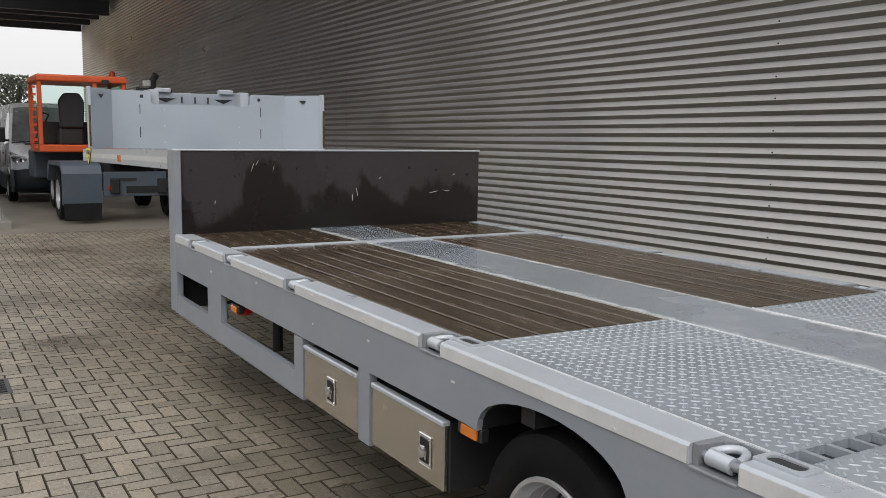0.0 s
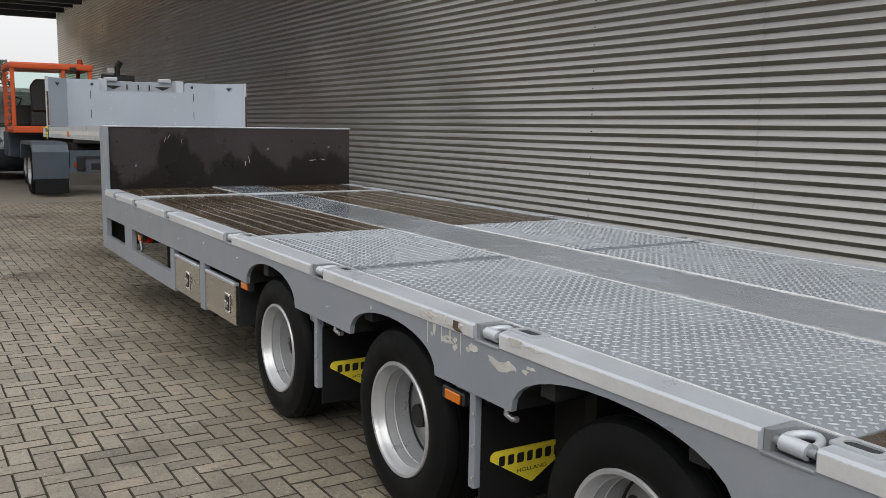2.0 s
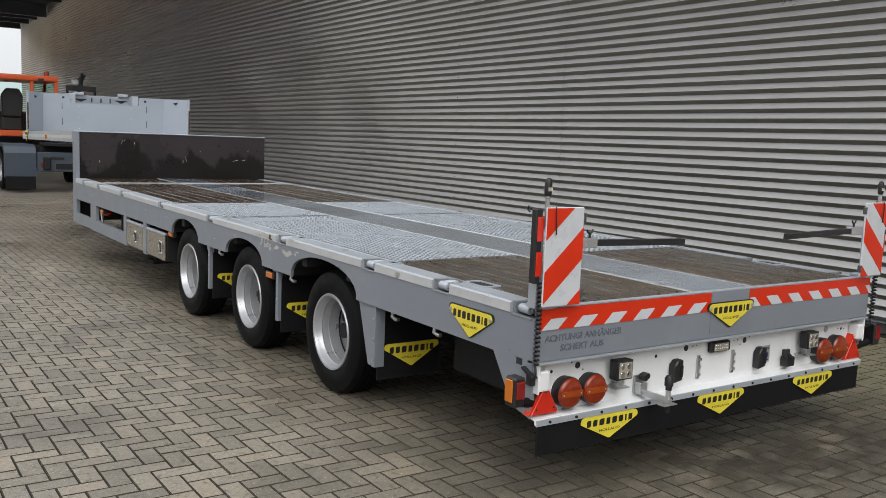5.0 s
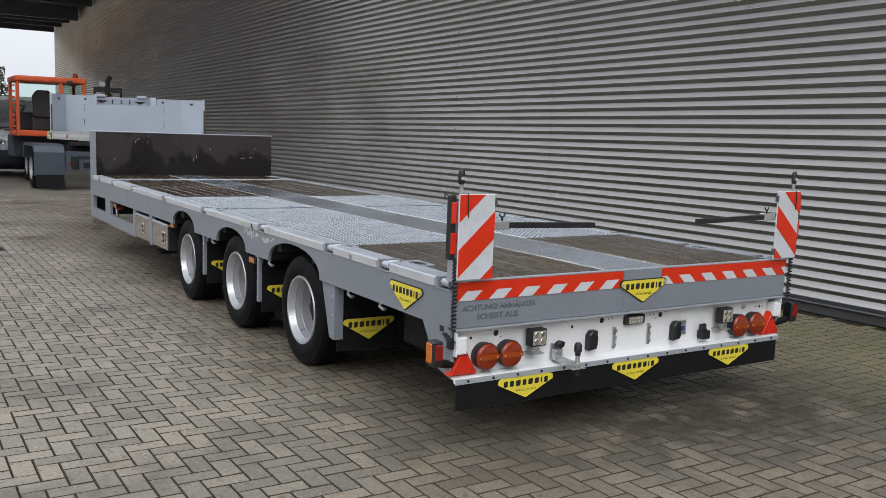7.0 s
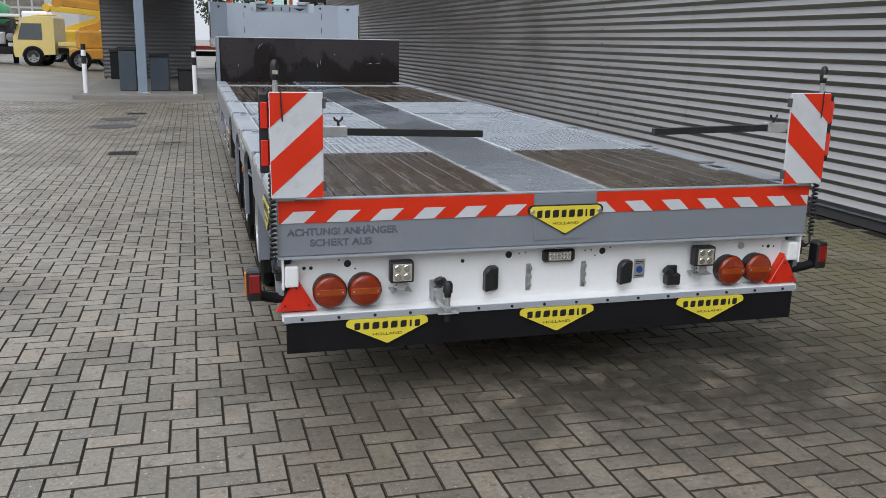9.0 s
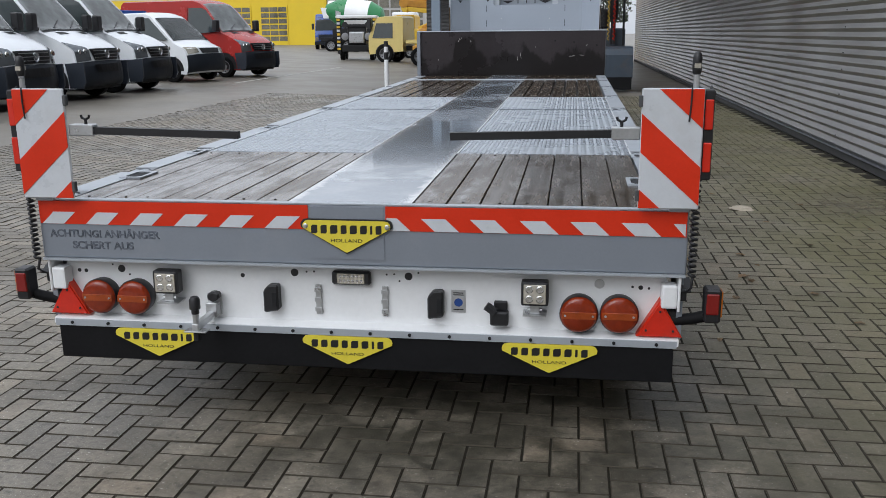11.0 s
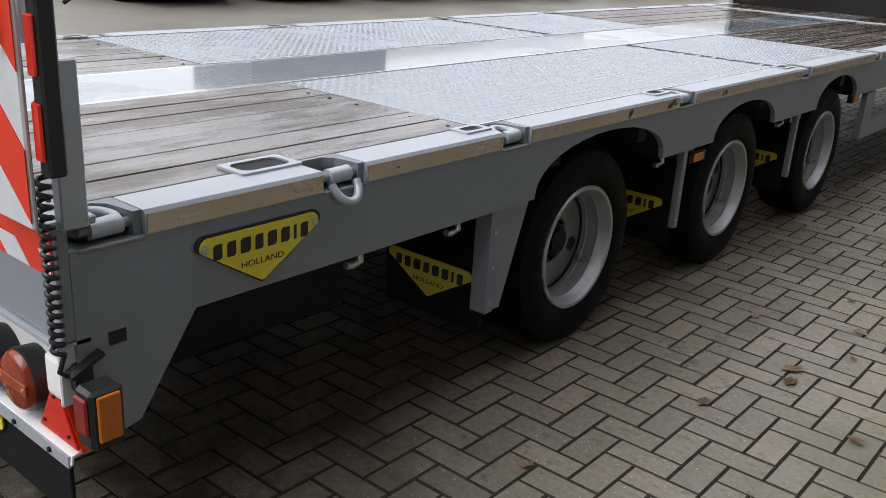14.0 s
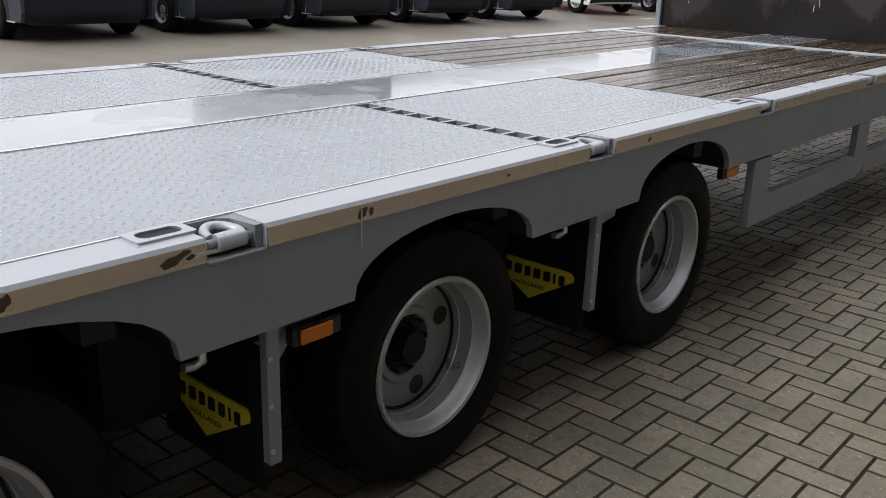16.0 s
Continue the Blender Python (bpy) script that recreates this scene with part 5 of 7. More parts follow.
hl = part("fold_bracket", bm, ZINC, panel, "zinc folding bracket with a black knob")
bm = B()
lathe(bm, [(z + 0.010, 0.0150), (z + 0.028, 0.0155), (z + 0.030, 0.021), (z + 0.066, 0.021), (z + 0.078, 0.014), (z + 0.082, 0.0)], 16, "z", (x, PY - 0.20, 0))
part("knob", bm, BLACK, hl, soft=40)
part("lever", prism(B(), [(x - 0.014, z + 0.022), (x + 0.010, z + 0.008), (x + 0.034, z + 0.024), (x + 0.038, z + 0.046), (x + 0.012, z + 0.054), (x - 0.012, z + 0.044)], "y", PY - 0.055, PY - 0.020, 0.005), BLACK, hl)
bm = B()
rod(bm, (x, PY - 0.20, z - 0.098), (x, PY - 0.20, z - 0.062), 0.014, 10)
part("stub", bm, CHASSIS, hl)
for (x, z, r) in ((-0.973, 0.623, 0.016), (-0.249, 0.628, 0.016), (0.206, 0.625, 0.016), (-0.463, 0.61, 0.009), (-1.157, 0.612, 0.008), (-1.128, 0.611, 0.008), (1.085, 0.608, 0.009), (1.055, 0.61, 0.005), (1.115, 0.606, 0.005), (-0.20, 0.632, 0.004), (-0.17, 0.634, 0.004), (0.12, 0.63, 0.004), (0.15, 0.632, 0.004), (0.17, 0.605, 0.004), (0.245, 0.64, 0.004), (-1.01, 0.64, 0.004), (-0.94, 0.60, 0.004)):
    x, z = px(x, z)
    part("hole", lathe(B(), [(PY - 0.0006, r), (PY + 0.001, r)], 14, "y", (x, 0, z)), BLACK, panel)
x, z = px(0.933, 0.618)
part("grommet", lathe(B(), [(PY - 0.004, 0.017), (PY, 0.019)], 16, "y", (x, 0, z)), ZINC, panel)
for s in (-1, 1):
    jb = part("junction_box", box(B(), *sorted((s * 1.190, s * 1.249)), -0.002, PY - 0.002, 0.530, 0.622, 0.010, 2), WHITE, panel, "white junction box with a black plug")
    part("end_plate", box(B(), *sorted((s * 1.2495, s * 1.2595)), -0.004, 0.094, 0.520, 0.664, 0.003), WHITE, jb)
    part("gland", box(B(), *sorted((s * 1.2597, s * 1.284)), 0.014, 0.056, 0.556, 0.612, 0.008, 2), BLACK, jb)
    bm = B()
    prism(bm, [(0.000, 0.600), (0.004, 0.594), (0.076, 0.628), (0.072, 0.636)], "x", s * 1.262, s * 1.297)
    part("plug_cap", bm, BLACK, jb)
    part("mount_plate", box(B(), *sorted((s * 1.188, s * 1.252)), PY - 0.03, PY - 0.004, 0.44, 0.515, 0.004), BLACK, jb)
    part("skirt_hole", box(B(), *sorted((s * 1.2722, s * 1.2734)), 0.098, 0.138, 0.632, 0.662), HOLE, trailer)
    bm = B()
    tube(bm, [(s * 1.18, 0.052, 0.470), (s * 1.25, 0.046, 0.472), (s * 1.32, 0.036, 0.487), (s * 1.365, 0.020, 0.505)], 0.022, 10)
    arm = part("lamp_arm", bm, RUBBER, trailer, "black rubber lamp arm with red and amber lens", soft=50)
    part("lamp_head", box(B(), *sorted((s * 1.345, s * 1.404)), -0.022, 0.050, 0.485, 0.616, 0.008), BLACK, arm)
    part("lens", box(B(), *sorted((s * 1.350, s * 1.396)), -0.029, -0.020, 0.520, 0.600, 0.004), LENS_D, arm)
    part("lens", box(B(), *sorted((s * 1.403, s * 1.411)), -0.010, 0.040, 0.506, 0.606, 0.003), LENS_A, arm)


# folding warning boards
def warning_board(s):
    xo, xi, yb = s * 1.298, s * 1.085, -0.045
    z0, z1 = 0.918, 1.345
    x0, x1 = sorted((xo, xi))
    shift = 0.012 * (-1 if s < 0 else 1)
    bd = part("warning_board", box(B(), x0, x1, yb, yb + 0.012, z0, z1, 0.004), REFW, trailer, "red and white diagonal warning board with light bar")
    w, h = x1 - x0, z1 - z0
    # red diagonals: clipped bands that fall outwards
    def clip(poly):
        for axis, lim, keep in ((0, 0.002, 1), (0, w - 0.002, -1), (1, 0.003, 1), (1, h - 0.003, -1)):
            out = []
            for i, p in enumerate(poly):
                q = poly[(i + 1) % len(poly)]
                a, b = (p[axis] - lim) * keep, (q[axis] - lim) * keep
                if a >= 0:
                    out.append(p)
                if a * b < 0:
                    t = a / (a - b)
                    out.append((p[0] + (q[0] - p[0]) * t, p[1] + (q[1] - p[1]) * t))
            poly = out
            if len(poly) < 3:
                return None
        return poly
    for c in (-0.60, 0.03, 0.67):
        # u from the outer edge
        poly = clip([(0, c * h), (w, (c + 0.45) * h), (w, (c + 0.77) * h), (0, (c + 0.32) * h)])
        if poly:
            q = [((x0 + u if s < 0 else x1 - u), z0 + v) for u, v in poly]
            part("red_stripe", prism(B(), q, "y", yb - 0.0022, yb - 0.0004), RED, bd, "red reflective stripe")
    for z in (1.30, 0.965):
        part("hinge", box(B(), *sorted((xi - s * 0.010, xi + s * 0.004)), yb - 0.004, yb + 0.016, z - 0.020, z + 0.020, 0.002), WELL, bd)
    bm = B()
    tube(bm, [(xo - s * 0.045, yb - 0.004, z1 + 0.004), (xo - s * 0.046, yb - 0.008, z1 - 0.05), (xo - s * 0.05, yb - 0.008, z1 - 0.115)], 0.003, 6)
    part("strap", bm, BLACK, bd)
    # light bar behind the outer edge
    lb = part("light_bar", box(B(), *sorted((s * 1.300, s * 1.336)), -0.024, 0.012, 1.02, 1.338, 0.005), BLACK, trailer, "black light bar with red lenses")
    for (a, b) in ((1.05, 1.155), (1.20, 1.305)):
        part("lens", box(B(), *sorted((s * 1.304, s * 1.332)), -0.032, -0.024, a, b, 0.003), LENS_R, lb)
        part("lens", box(B(), *sorted((s * 1.290, s * 1.301)), -0.022, 0.008, a, b, 0.003), LENS_R, lb)
    bm = B()
    tube(bm, [(s * 1.33, 0.02, 1.335), (s * 1.33, 0.04, 1.345), (s * 1.33, 0.045, 1.33), (s * 1.33, 0.03, 1.322)], 0.004, 6)
    part("eye", bm, BLACK, lb)
    post = part("board_post", box(B(), *sorted((s * 1.255, s * 1.285)), 0.016, 0.070, 0.90, 1.22, 0.003), RAIL, trailer, "grey flat board post")
    part("post_foot", box(B(), *sorted((s * 1.20, s * 1.275)), -0.01, 0.09, 0.90, 0.918, 0.003), RAIL, post)
    bm = B()
    rod(bm, (s * 1.27, -0.01, 1.25), (s * 1.27, -0.01, 1.395), 0.011, 10)
    bc = part("beacon_pole", bm, ZINC, trailer, "zinc pole with a black marker lamp")
    bm = B()
    prof = [(1.388, 0.009), (1.394, 0.015), (1.41, 0.0165), (1.446, 0.0165), (1.462, 0.013), (1.468, 0.004)]
    lathe(bm, prof, 16, "z", (s * 1.27, -0.01, 0))
    part("lamp", bm, BLACK, bc, soft=50)
    part("lamp_window", box(B(), s * 1.27 - 0.011, s * 1.27 + 0.011, -0.0275, 0.0075, 1.412, 1.428), LENS_W, bc)
    # bar and clamp
    zb = 1.185
    cl = part("bar_clamp", box(B(), *sorted((s * 1.085, s * 0.985)), yb + 0.012, yb + 0.055, zb - 0.022, zb + 0.022, 0.003), ZINC, trailer, "zinc clamp with a wing screw")
    bm = B()
    xw = s * 1.02
    rod(bm, (xw, yb + 0.03, zb + 0.02), (xw, yb + 0.03, zb + 0.041), 0.006, 8)
    for q in (-1, 1):
        tube(bm, [(xw, yb + 0.03, zb + 0.040), (xw + q * 0.014, yb + 0.03, zb + 0.047), (xw + q * 0.017, yb + 0.03, zb + 0.058)], 0.005, 6)
    part("wing_screw", bm, BLACK, cl, soft=60)
    bm = B()
    prism(bm, [(s * 1.08, zb + 0.014), (s * 1.08, zb - 0.014), (s * 0.405, zb - 0.030), (s * 0.405, zb - 0.002)], "y", yb + 0.02, yb + 0.05)
    part("slide_bar", bm, BLACK, trailer, "black square steel bar")
    # coiled cable
    bm = B()
    pts = []
    for i in range(200 + 1):
        t = i / 200
        a = 2 * math.pi * i / 11
        pts.append((s * 1.292 + 0.011 * math.cos(a), -0.018 + 0.011 * math.sin(a), 1.02 - 0.36 * t))
    pts += [(s * 1.292, -0.02, 0.62), (s * 1.28, 0.0, 0.60), (s * 1.275, 0.04, 0.60)]
    tube(bm, pts, 0.0055, 6)
    part("coiled_cable", bm, BLACK, trailer, "black coiled cable", soft=60)


for s in (-1, 1):
    warning_board(s)


# ---- vehicles round the yard ----
def road_wheel(parent, x, y, s, r, w, rim_mat, z=None):
    """A tyre with its rim; local x is the axle's far side."""
    wh = part("wheel", lathe(B(), [(-w * 0.3, r * 0.2), (w * 0.3, r * 0.2)], 10, "y"), CHASSIS, parent, loc=pose(x, y, r if z is None else z, 0, 0, 0 if s > 0 else 180))
    part("tyre", lathe(B(), [(-w / 2, r * 0.62), (-w / 2, r * 0.92), (-w * 0.38, r), (w * 0.38, r), (w / 2, r * 0.92), (w / 2, r * 0.64), (w * 0.4, r * 0.62)], 32, "y", caps=False), TYRE, wh, soft=35)
    part("rim", lathe(B(), [(w * 0.42, r * 0.63), (w * 0.47, r * 0.60), (w * 0.30, r * 0.52), (w * 0.22, r * 0.25), (w * 0.34, r * 0.2), (w * 0.36, 0.0)], 28, "y", caps=False), rim_mat, wh, soft=35)
    for i in range(8):
        a = 2 * math.pi * i / 8
        part("rim_hole", lathe(B(), [(w * 0.275, r * 0.075), (w * 0.30, r * 0.075)], 8, "y", (r * 0.42 * math.cos(a), 0, r * 0.42 * math.sin(a))), BLACK, wh)
    return wh


class Shell:
    """A vehicle's skin over an outline (x forward, z) from the front's foot over the roof to the tail, rounded across its width."""
    def __init__(self, outline, half, top_half, z_waist, nose=0.22, crown=0.05):
        self.o, self.half, self.top, self.zw, self.nose, self.crown = outline, half, top_half, z_waist, nose, crown
        self.x1 = max(p[0] for p in outline)
        self.zt = max(p[1] for p in outline)

    def width(self, z):
        t = max(0.0, (z - self.zw) / (self.zt - self.zw))
        return self.half + (self.top - self.half) * t

    def at(self, u, f, off=0.0):
        i = min(int(u), len(self.o) - 2)
        t = u - i
        (xa, za), (xb, zb) = self.o[i], self.o[i + 1]
        x, z = xa + (xb - xa) * t, za + (zb - za) * t
        d = Vector((xb - xa, zb - za)).normalized()
        n = Vector((d.y, -d.x))
        if n.dot(Vector((x + self.half * 1.5, z - 1.0))) < 0:
            n = -n
        front = max(0.0, 1 - (self.x1 - x) / 1.3)
        x -= self.nose * front * abs(f) ** 3
        z -= self.crown * abs(f) ** 4
        return Vector((x + n.x * off, f * (self.width(z) + off), z + n.y * off))

    def skin(self, bm, cols=(-1, -0.985, -0.93, -0.8, -0.5, 0, 0.5, 0.8, 0.93, 0.985, 1)):
        g = [[bm.verts.new(self.at(i, f)) for f in cols] for i in range(len(self.o))]
        for a, b in zip(g, g[1:]):
            for j in range(len(cols) - 1):
                bm.faces.new((a[j], a[j + 1], b[j + 1], b[j]))
        for k in (0, len(cols) - 1):
            bm.faces.new([r[k] for r in g])
        bm.faces.new([v for v in g[0]] + [v for v in reversed(g[-1])])
        bmesh.ops.recalc_face_normals(bm, faces=bm.faces)
        return bm

    def patch(self, corners, off=0.008, nu=4, nf=6):
        """A panel laid on the skin between four (u, f) corners: foot first, foot last, head last, head first."""
        bm = B()
        (u0, f0), (u1, f1), (u2, f2), (u3, f3) = corners
        g = []
        for i in range(nu + 1):
            a = i / nu
            row = []
            for j in range(nf + 1):
                b = j / nf
                u = (u0 * (1 - b) + u1 * b) * (1 - a) + (u3 * (1 - b) + u2 * b) * a
                f = (f0 * (1 - b) + f1 * b) * (1 - a) + (f3 * (1 - b) + f2 * b) * a
                row.append(bm.verts.new(self.at(u, f, off)))
            g.append(row)
        for a, b in zip(g, g[1:]):
            for j in range(nf):
                bm.faces.new((a[j], a[j + 1], b[j + 1], b[j]))
        bmesh.ops.solidify(bm, geom=list(bm.faces), thickness=0.02)
        bmesh.ops.recalc_face_normals(bm, faces=bm.faces)
        return bm

    def side(self, pts, s, off=0.006, th=0.02):
        bm = B()
        o = [bm.verts.new((x, s * (self.width(z) + off), z)) for x, z in pts]
        q = [bm.verts.new((x, s * (self.width(z) + off - th), z)) for x, z in pts]
        fs = [bm.faces.new(o), bm.faces.new(q[::-1])]
        for i in range(len(pts)):
            j = (i + 1) % len(pts)
            fs.append(bm.faces.new((o[i], q[i], q[j], o[j])))
        bmesh.ops.recalc_face_normals(bm, faces=fs)
        return bm


def panel_van(m, paint, label, length=5.3, older=False, roof=2.56, group="parked vans", dark_top=False):
    v = empty("panel_van", label, "van", group, m=m)
    o = [(-0.12, 0.30), (-0.02, 0.38), (0.0, 0.58), (-0.02, 0.76), (-0.04, 0.80), (-0.08, 1.10), (-0.16, 1.18), (-0.52, 1.36), (-0.98, 1.52), (-1.33, 1.92), (-1.70, 2.33), (-1.90, roof - 0.09), (-2.2, roof), (-length + 0.1, roof), (-length, roof - 0.1), (-length, 0.42)]
    sh = Shell(o, 0.985, 0.80, 1.25)
    part("body", sh.skin(B()), paint, v, soft=32)
    part("bumper", sh.patch(((0.0, -0.995), (0.0, 0.995), (4.16, 0.995), (4.16, -0.995)), 0.014, 9, 14), VANB, v, "dark plastic bumper", soft=40)
    part("air_intake", sh.patch(((2.1, -0.5), (2.1, 0.5), (3.1, 0.58), (3.1, -0.58)), 0.032, 2, 6), BLACK, v)
    gr = part("grille", sh.patch(((4.22, -0.50), (4.22, 0.50), (5.1, 0.62), (5.1, -0.62)), 0.014, 4, 10), BLACK, v, "black slatted grille")
    for i in range(3):
        u = 4.38 + 0.24 * i
        part("slat", sh.patch(((u, -0.5), (u, 0.5), (u + 0.05, 0.5), (u + 0.05, -0.5)), 0.022, 1, 8), ZINC, gr)
    c = sh.at(4.6, 0, 0.03)
    bm = B()
    lathe(bm, [(c.x - 0.01, 0.098), (c.x + 0.012, 0.098), (c.x + 0.012, 0.080), (c.x, 0.078)], 24, "x", (0, 0, c.z))
    part("badge", bm, CHROME, v, "plain chrome round badge", soft=40)
    for s in (-1, 1):
        hl = part("headlight", sh.patch(((4.22, s * 0.60), (4.22, s * 0.965), (6.7, s * 0.99), (5.7, s * 0.66)), 0.010, 6, 5), HEADL, v, "clear wrap-round headlight", soft=40)
        for q in (0.74, 0.86):
            p = sh.at(4.9, s * q, 0.02)
            part("reflector", lathe(B(), [(p.x - 0.02, 0.055), (p.x + 0.004, 0.05), (p.x - 0.005, 0.0)], 14, "x", (0, p.y, p.z)), CHROME, hl)
        part("side_window", sh.side([(-1.05, 1.50), (-1.66, 2.20), (-1.84, 2.28), (-2.38, 2.28), (-2.38, 1.42)], s), GLASS, v)
        part("door_seam", sh.side([(-2.45, 2.3), (-2.435, 2.3), (-2.435, 0.45), (-2.45, 0.45)], s, 0.004), BLACK, v)
        part("bumper_corner", sh.side([(-0.12, 0.27), (-0.06, 0.40), (-0.07, 0.83), (-0.50, 0.80), (-0.46, 0.55), (-0.43, 0.27)], s, 0.010, 0.05), VANB, v)
        part("sill", sh.side([(-1.37, 0.27), (-1.36, 0.68), (-length + 1.60, 0.68), (-length + 1.60, 0.27)], s, 0.012, 0.03), VANB, v)
        part("door_handle", sh.side([(-2.16, 1.24), (-2.36, 1.24), (-2.36, 1.19), (-2.16, 1.19)], s, 0.03, 0.03), VANB, v)
        part("rub_strip", sh.side([(-1.35, 0.66), (-length + 0.2, 0.66), (-length + 0.2, 0.54), (-1.35, 0.54)], s, 0.02, 0.02), VANB, v)
        arch = [(-0.92 + 0.46 * math.cos(t), 0.36 + 0.46 * math.sin(t)) for t in (math.pi * i / 12 for i in range(13))] + [(-1.38, 0.27), (-0.46, 0.27)]
        part("wheel_arch", sh.side(arch, s, 0.004), BLACK, v)
        lip = [(-0.92 + 0.50 * math.cos(t), 0.36 + 0.50 * math.sin(t)) for t in (math.pi * i / 12 for i in range(3, 10))] + [(-0.92 + 0.46 * math.cos(t), 0.36 + 0.46 * math.sin(t)) for t in (math.pi * i / 12 for i in range(9, 2, -1))]
        part("arch_lip", sh.side(lip, s, 0.03, 0.04), paint, v)
        mir = part("mirror", box(B(), -1.16, -1.00, *sorted((s * 1.02, s * 1.24)), 1.50, 1.88, 0.04, 2), BLACK, v)
        part("mirror_arm", box(B(), -1.12, -1.04, *sorted((s * 0.93, s * 1.05)), 1.52, 1.58, 0.01), BLACK, v)
        road_wheel(v, -0.92, s * 0.925, s, 0.345, 0.22, VRIM)
        road_wheel(v, -length + 1.15, s * 0.925, s, 0.345, 0.22, VRIM)
        part("hood_vent", sh.patch(((7.45, s * 0.30), (7.45, s * 0.62), (7.75, s * 0.64), (7.75, s * 0.30)), 0.006, 1, 3), BLACK, v)
    part("windscreen", sh.patch(((8.06, -0.93), (8.06, 0.93), (10.7, 0.90), (10.7, -0.90)), 0.008, 6, 10), SCREEN, v, "raked windscreen", soft=60)
    part("scuttle", sh.patch(((7.86, -0.93), (7.86, 0.93), (8.05, 0.93), (8.05, -0.93)), 0.007, 1, 8), BLACK, v)
    for a in (-0.45, 0.25):
        bm = B()
        p, q = sh.at(8.1, a, 0.03), sh.at(8.5, a + 0.42, 0.03)
        rod(bm, p, q, 0.012, 6)
        part("wiper", bm, BLACK, v)
    bm = B()
    box(bm, -length + 0.3, -0.2, -0.8, 0.8, 0.22, 0.36)
    part("underbody", bm, CHASSIS, v)
    return v


VX = -9.48
for i, (y, old) in enumerate(((8.02, False), (10.67, False), (13.27, False), (16.1, False), (18.9, True))):
    panel_van(pose(VX - 0.04 * i, y, rise(VX - 1.0, y), 0, 0, 0), VANW, "white panel van with a dark bumper parked in a row" if not old else "older white panel van at the end of the row", older=old)
van_n = panel_van(pose(0.25, 27.2, 0.0, 0, 0, -90), mat("silver_van_paint", (0.38, 0.39, 0.40), 0.3, 0.2, 0.04, 2, 40, 0.0), "silver van with a dark windscreen behind the yard tractor", group="")
tagged(panel_van(pose(-9.55, 26.5, rise(-10.6, 27), 0, 0, -15), REDV, "red panel van standing beyond the white pickup", older=True, group=""))


def pickup(m, paint):
    v = empty("flatbed_pickup", "white crew van with a low loading bed beside the red van", "pickup", m=m)
    o = [(-0.1, 0.28), (0.0, 0.45), (-0.02, 0.78), (-0.12, 1.02), (-0.55, 1.18), (-1.55, 1.98), (-1.8, 2.06), (-2.9, 2.04), (-3.0, 1.9), (-3.0, 0.45)]
    sh = Shell(o, 0.95, 0.78, 1.2)
    part("body", sh.skin(B()), paint, v, soft=32)
    part("bumper", sh.patch(((0.3, -1), (0.3, 1), (2.2, 1), (2.2, -1)), 0.02, 4, 12), VANB, v, soft=40)
    part("windscreen", sh.patch(((4.08, -0.93), (4.08, 0.93), (4.9, 0.88), (4.9, -0.88)), 0.008, 4, 8), GLASS, v)
    for s in (-1, 1):
        part("side_window", sh.side([(-0.9, 1.25), (-1.6, 1.88), (-2.1, 1.9), (-2.1, 1.25)], s), GLASS, v)
        part("headlight", sh.patch(((2.4, s * 0.55), (2.3, s * 0.95), (3.3, s * 0.97), (3.0, s * 0.6)), 0.01, 3, 3), LENS_W, v)
        part("rub_strip", sh.side([(-1.3, 0.72), (-2.9, 0.72), (-2.9, 0.58), (-1.3, 0.58)], s, 0.02, 0.02), VANB, v)
        arch = [(-0.8 + 0.42 * math.cos(t), 0.34 + 0.42 * math.sin(t)) for t in (math.pi * i / 12 for i in range(13))]
        part("wheel_arch", sh.side(arch, s, 0.004), BLACK, v)
        road_wheel(v, -0.8, s * 0.86, s, 0.33, 0.2, RIM)
        road_wheel(v, -3.9, s * 0.86, s, 0.33, 0.2, RIM)
    part("grille", sh.patch(((2.3, -0.45), (2.3, 0.45), (2.9, 0.5), (2.9, -0.5)), 0.012, 2, 4), BLACK, v)
    part("load_bed", box(B(), -5.6, -3.05, -1.0, 1.0, 0.7, 0.85, 0.02), BLUEV, v, "blue load bed")
    for s in (-1, 1):
        part("drop_side", box(B(), -5.6, -3.05, *sorted((s * 0.97, s * 1.0)), 0.85, 1.2, 0.01), BLUEV, v)
    part("head_rack", box(B(), -3.12, -3.06, -0.98, 0.98, 0.85, 2.15, 0.01), BLUEV, v)
    return v


pickup(pose(-10.05, 23.2, rise(-11.0, 24), 0, 0, -12), VANW)


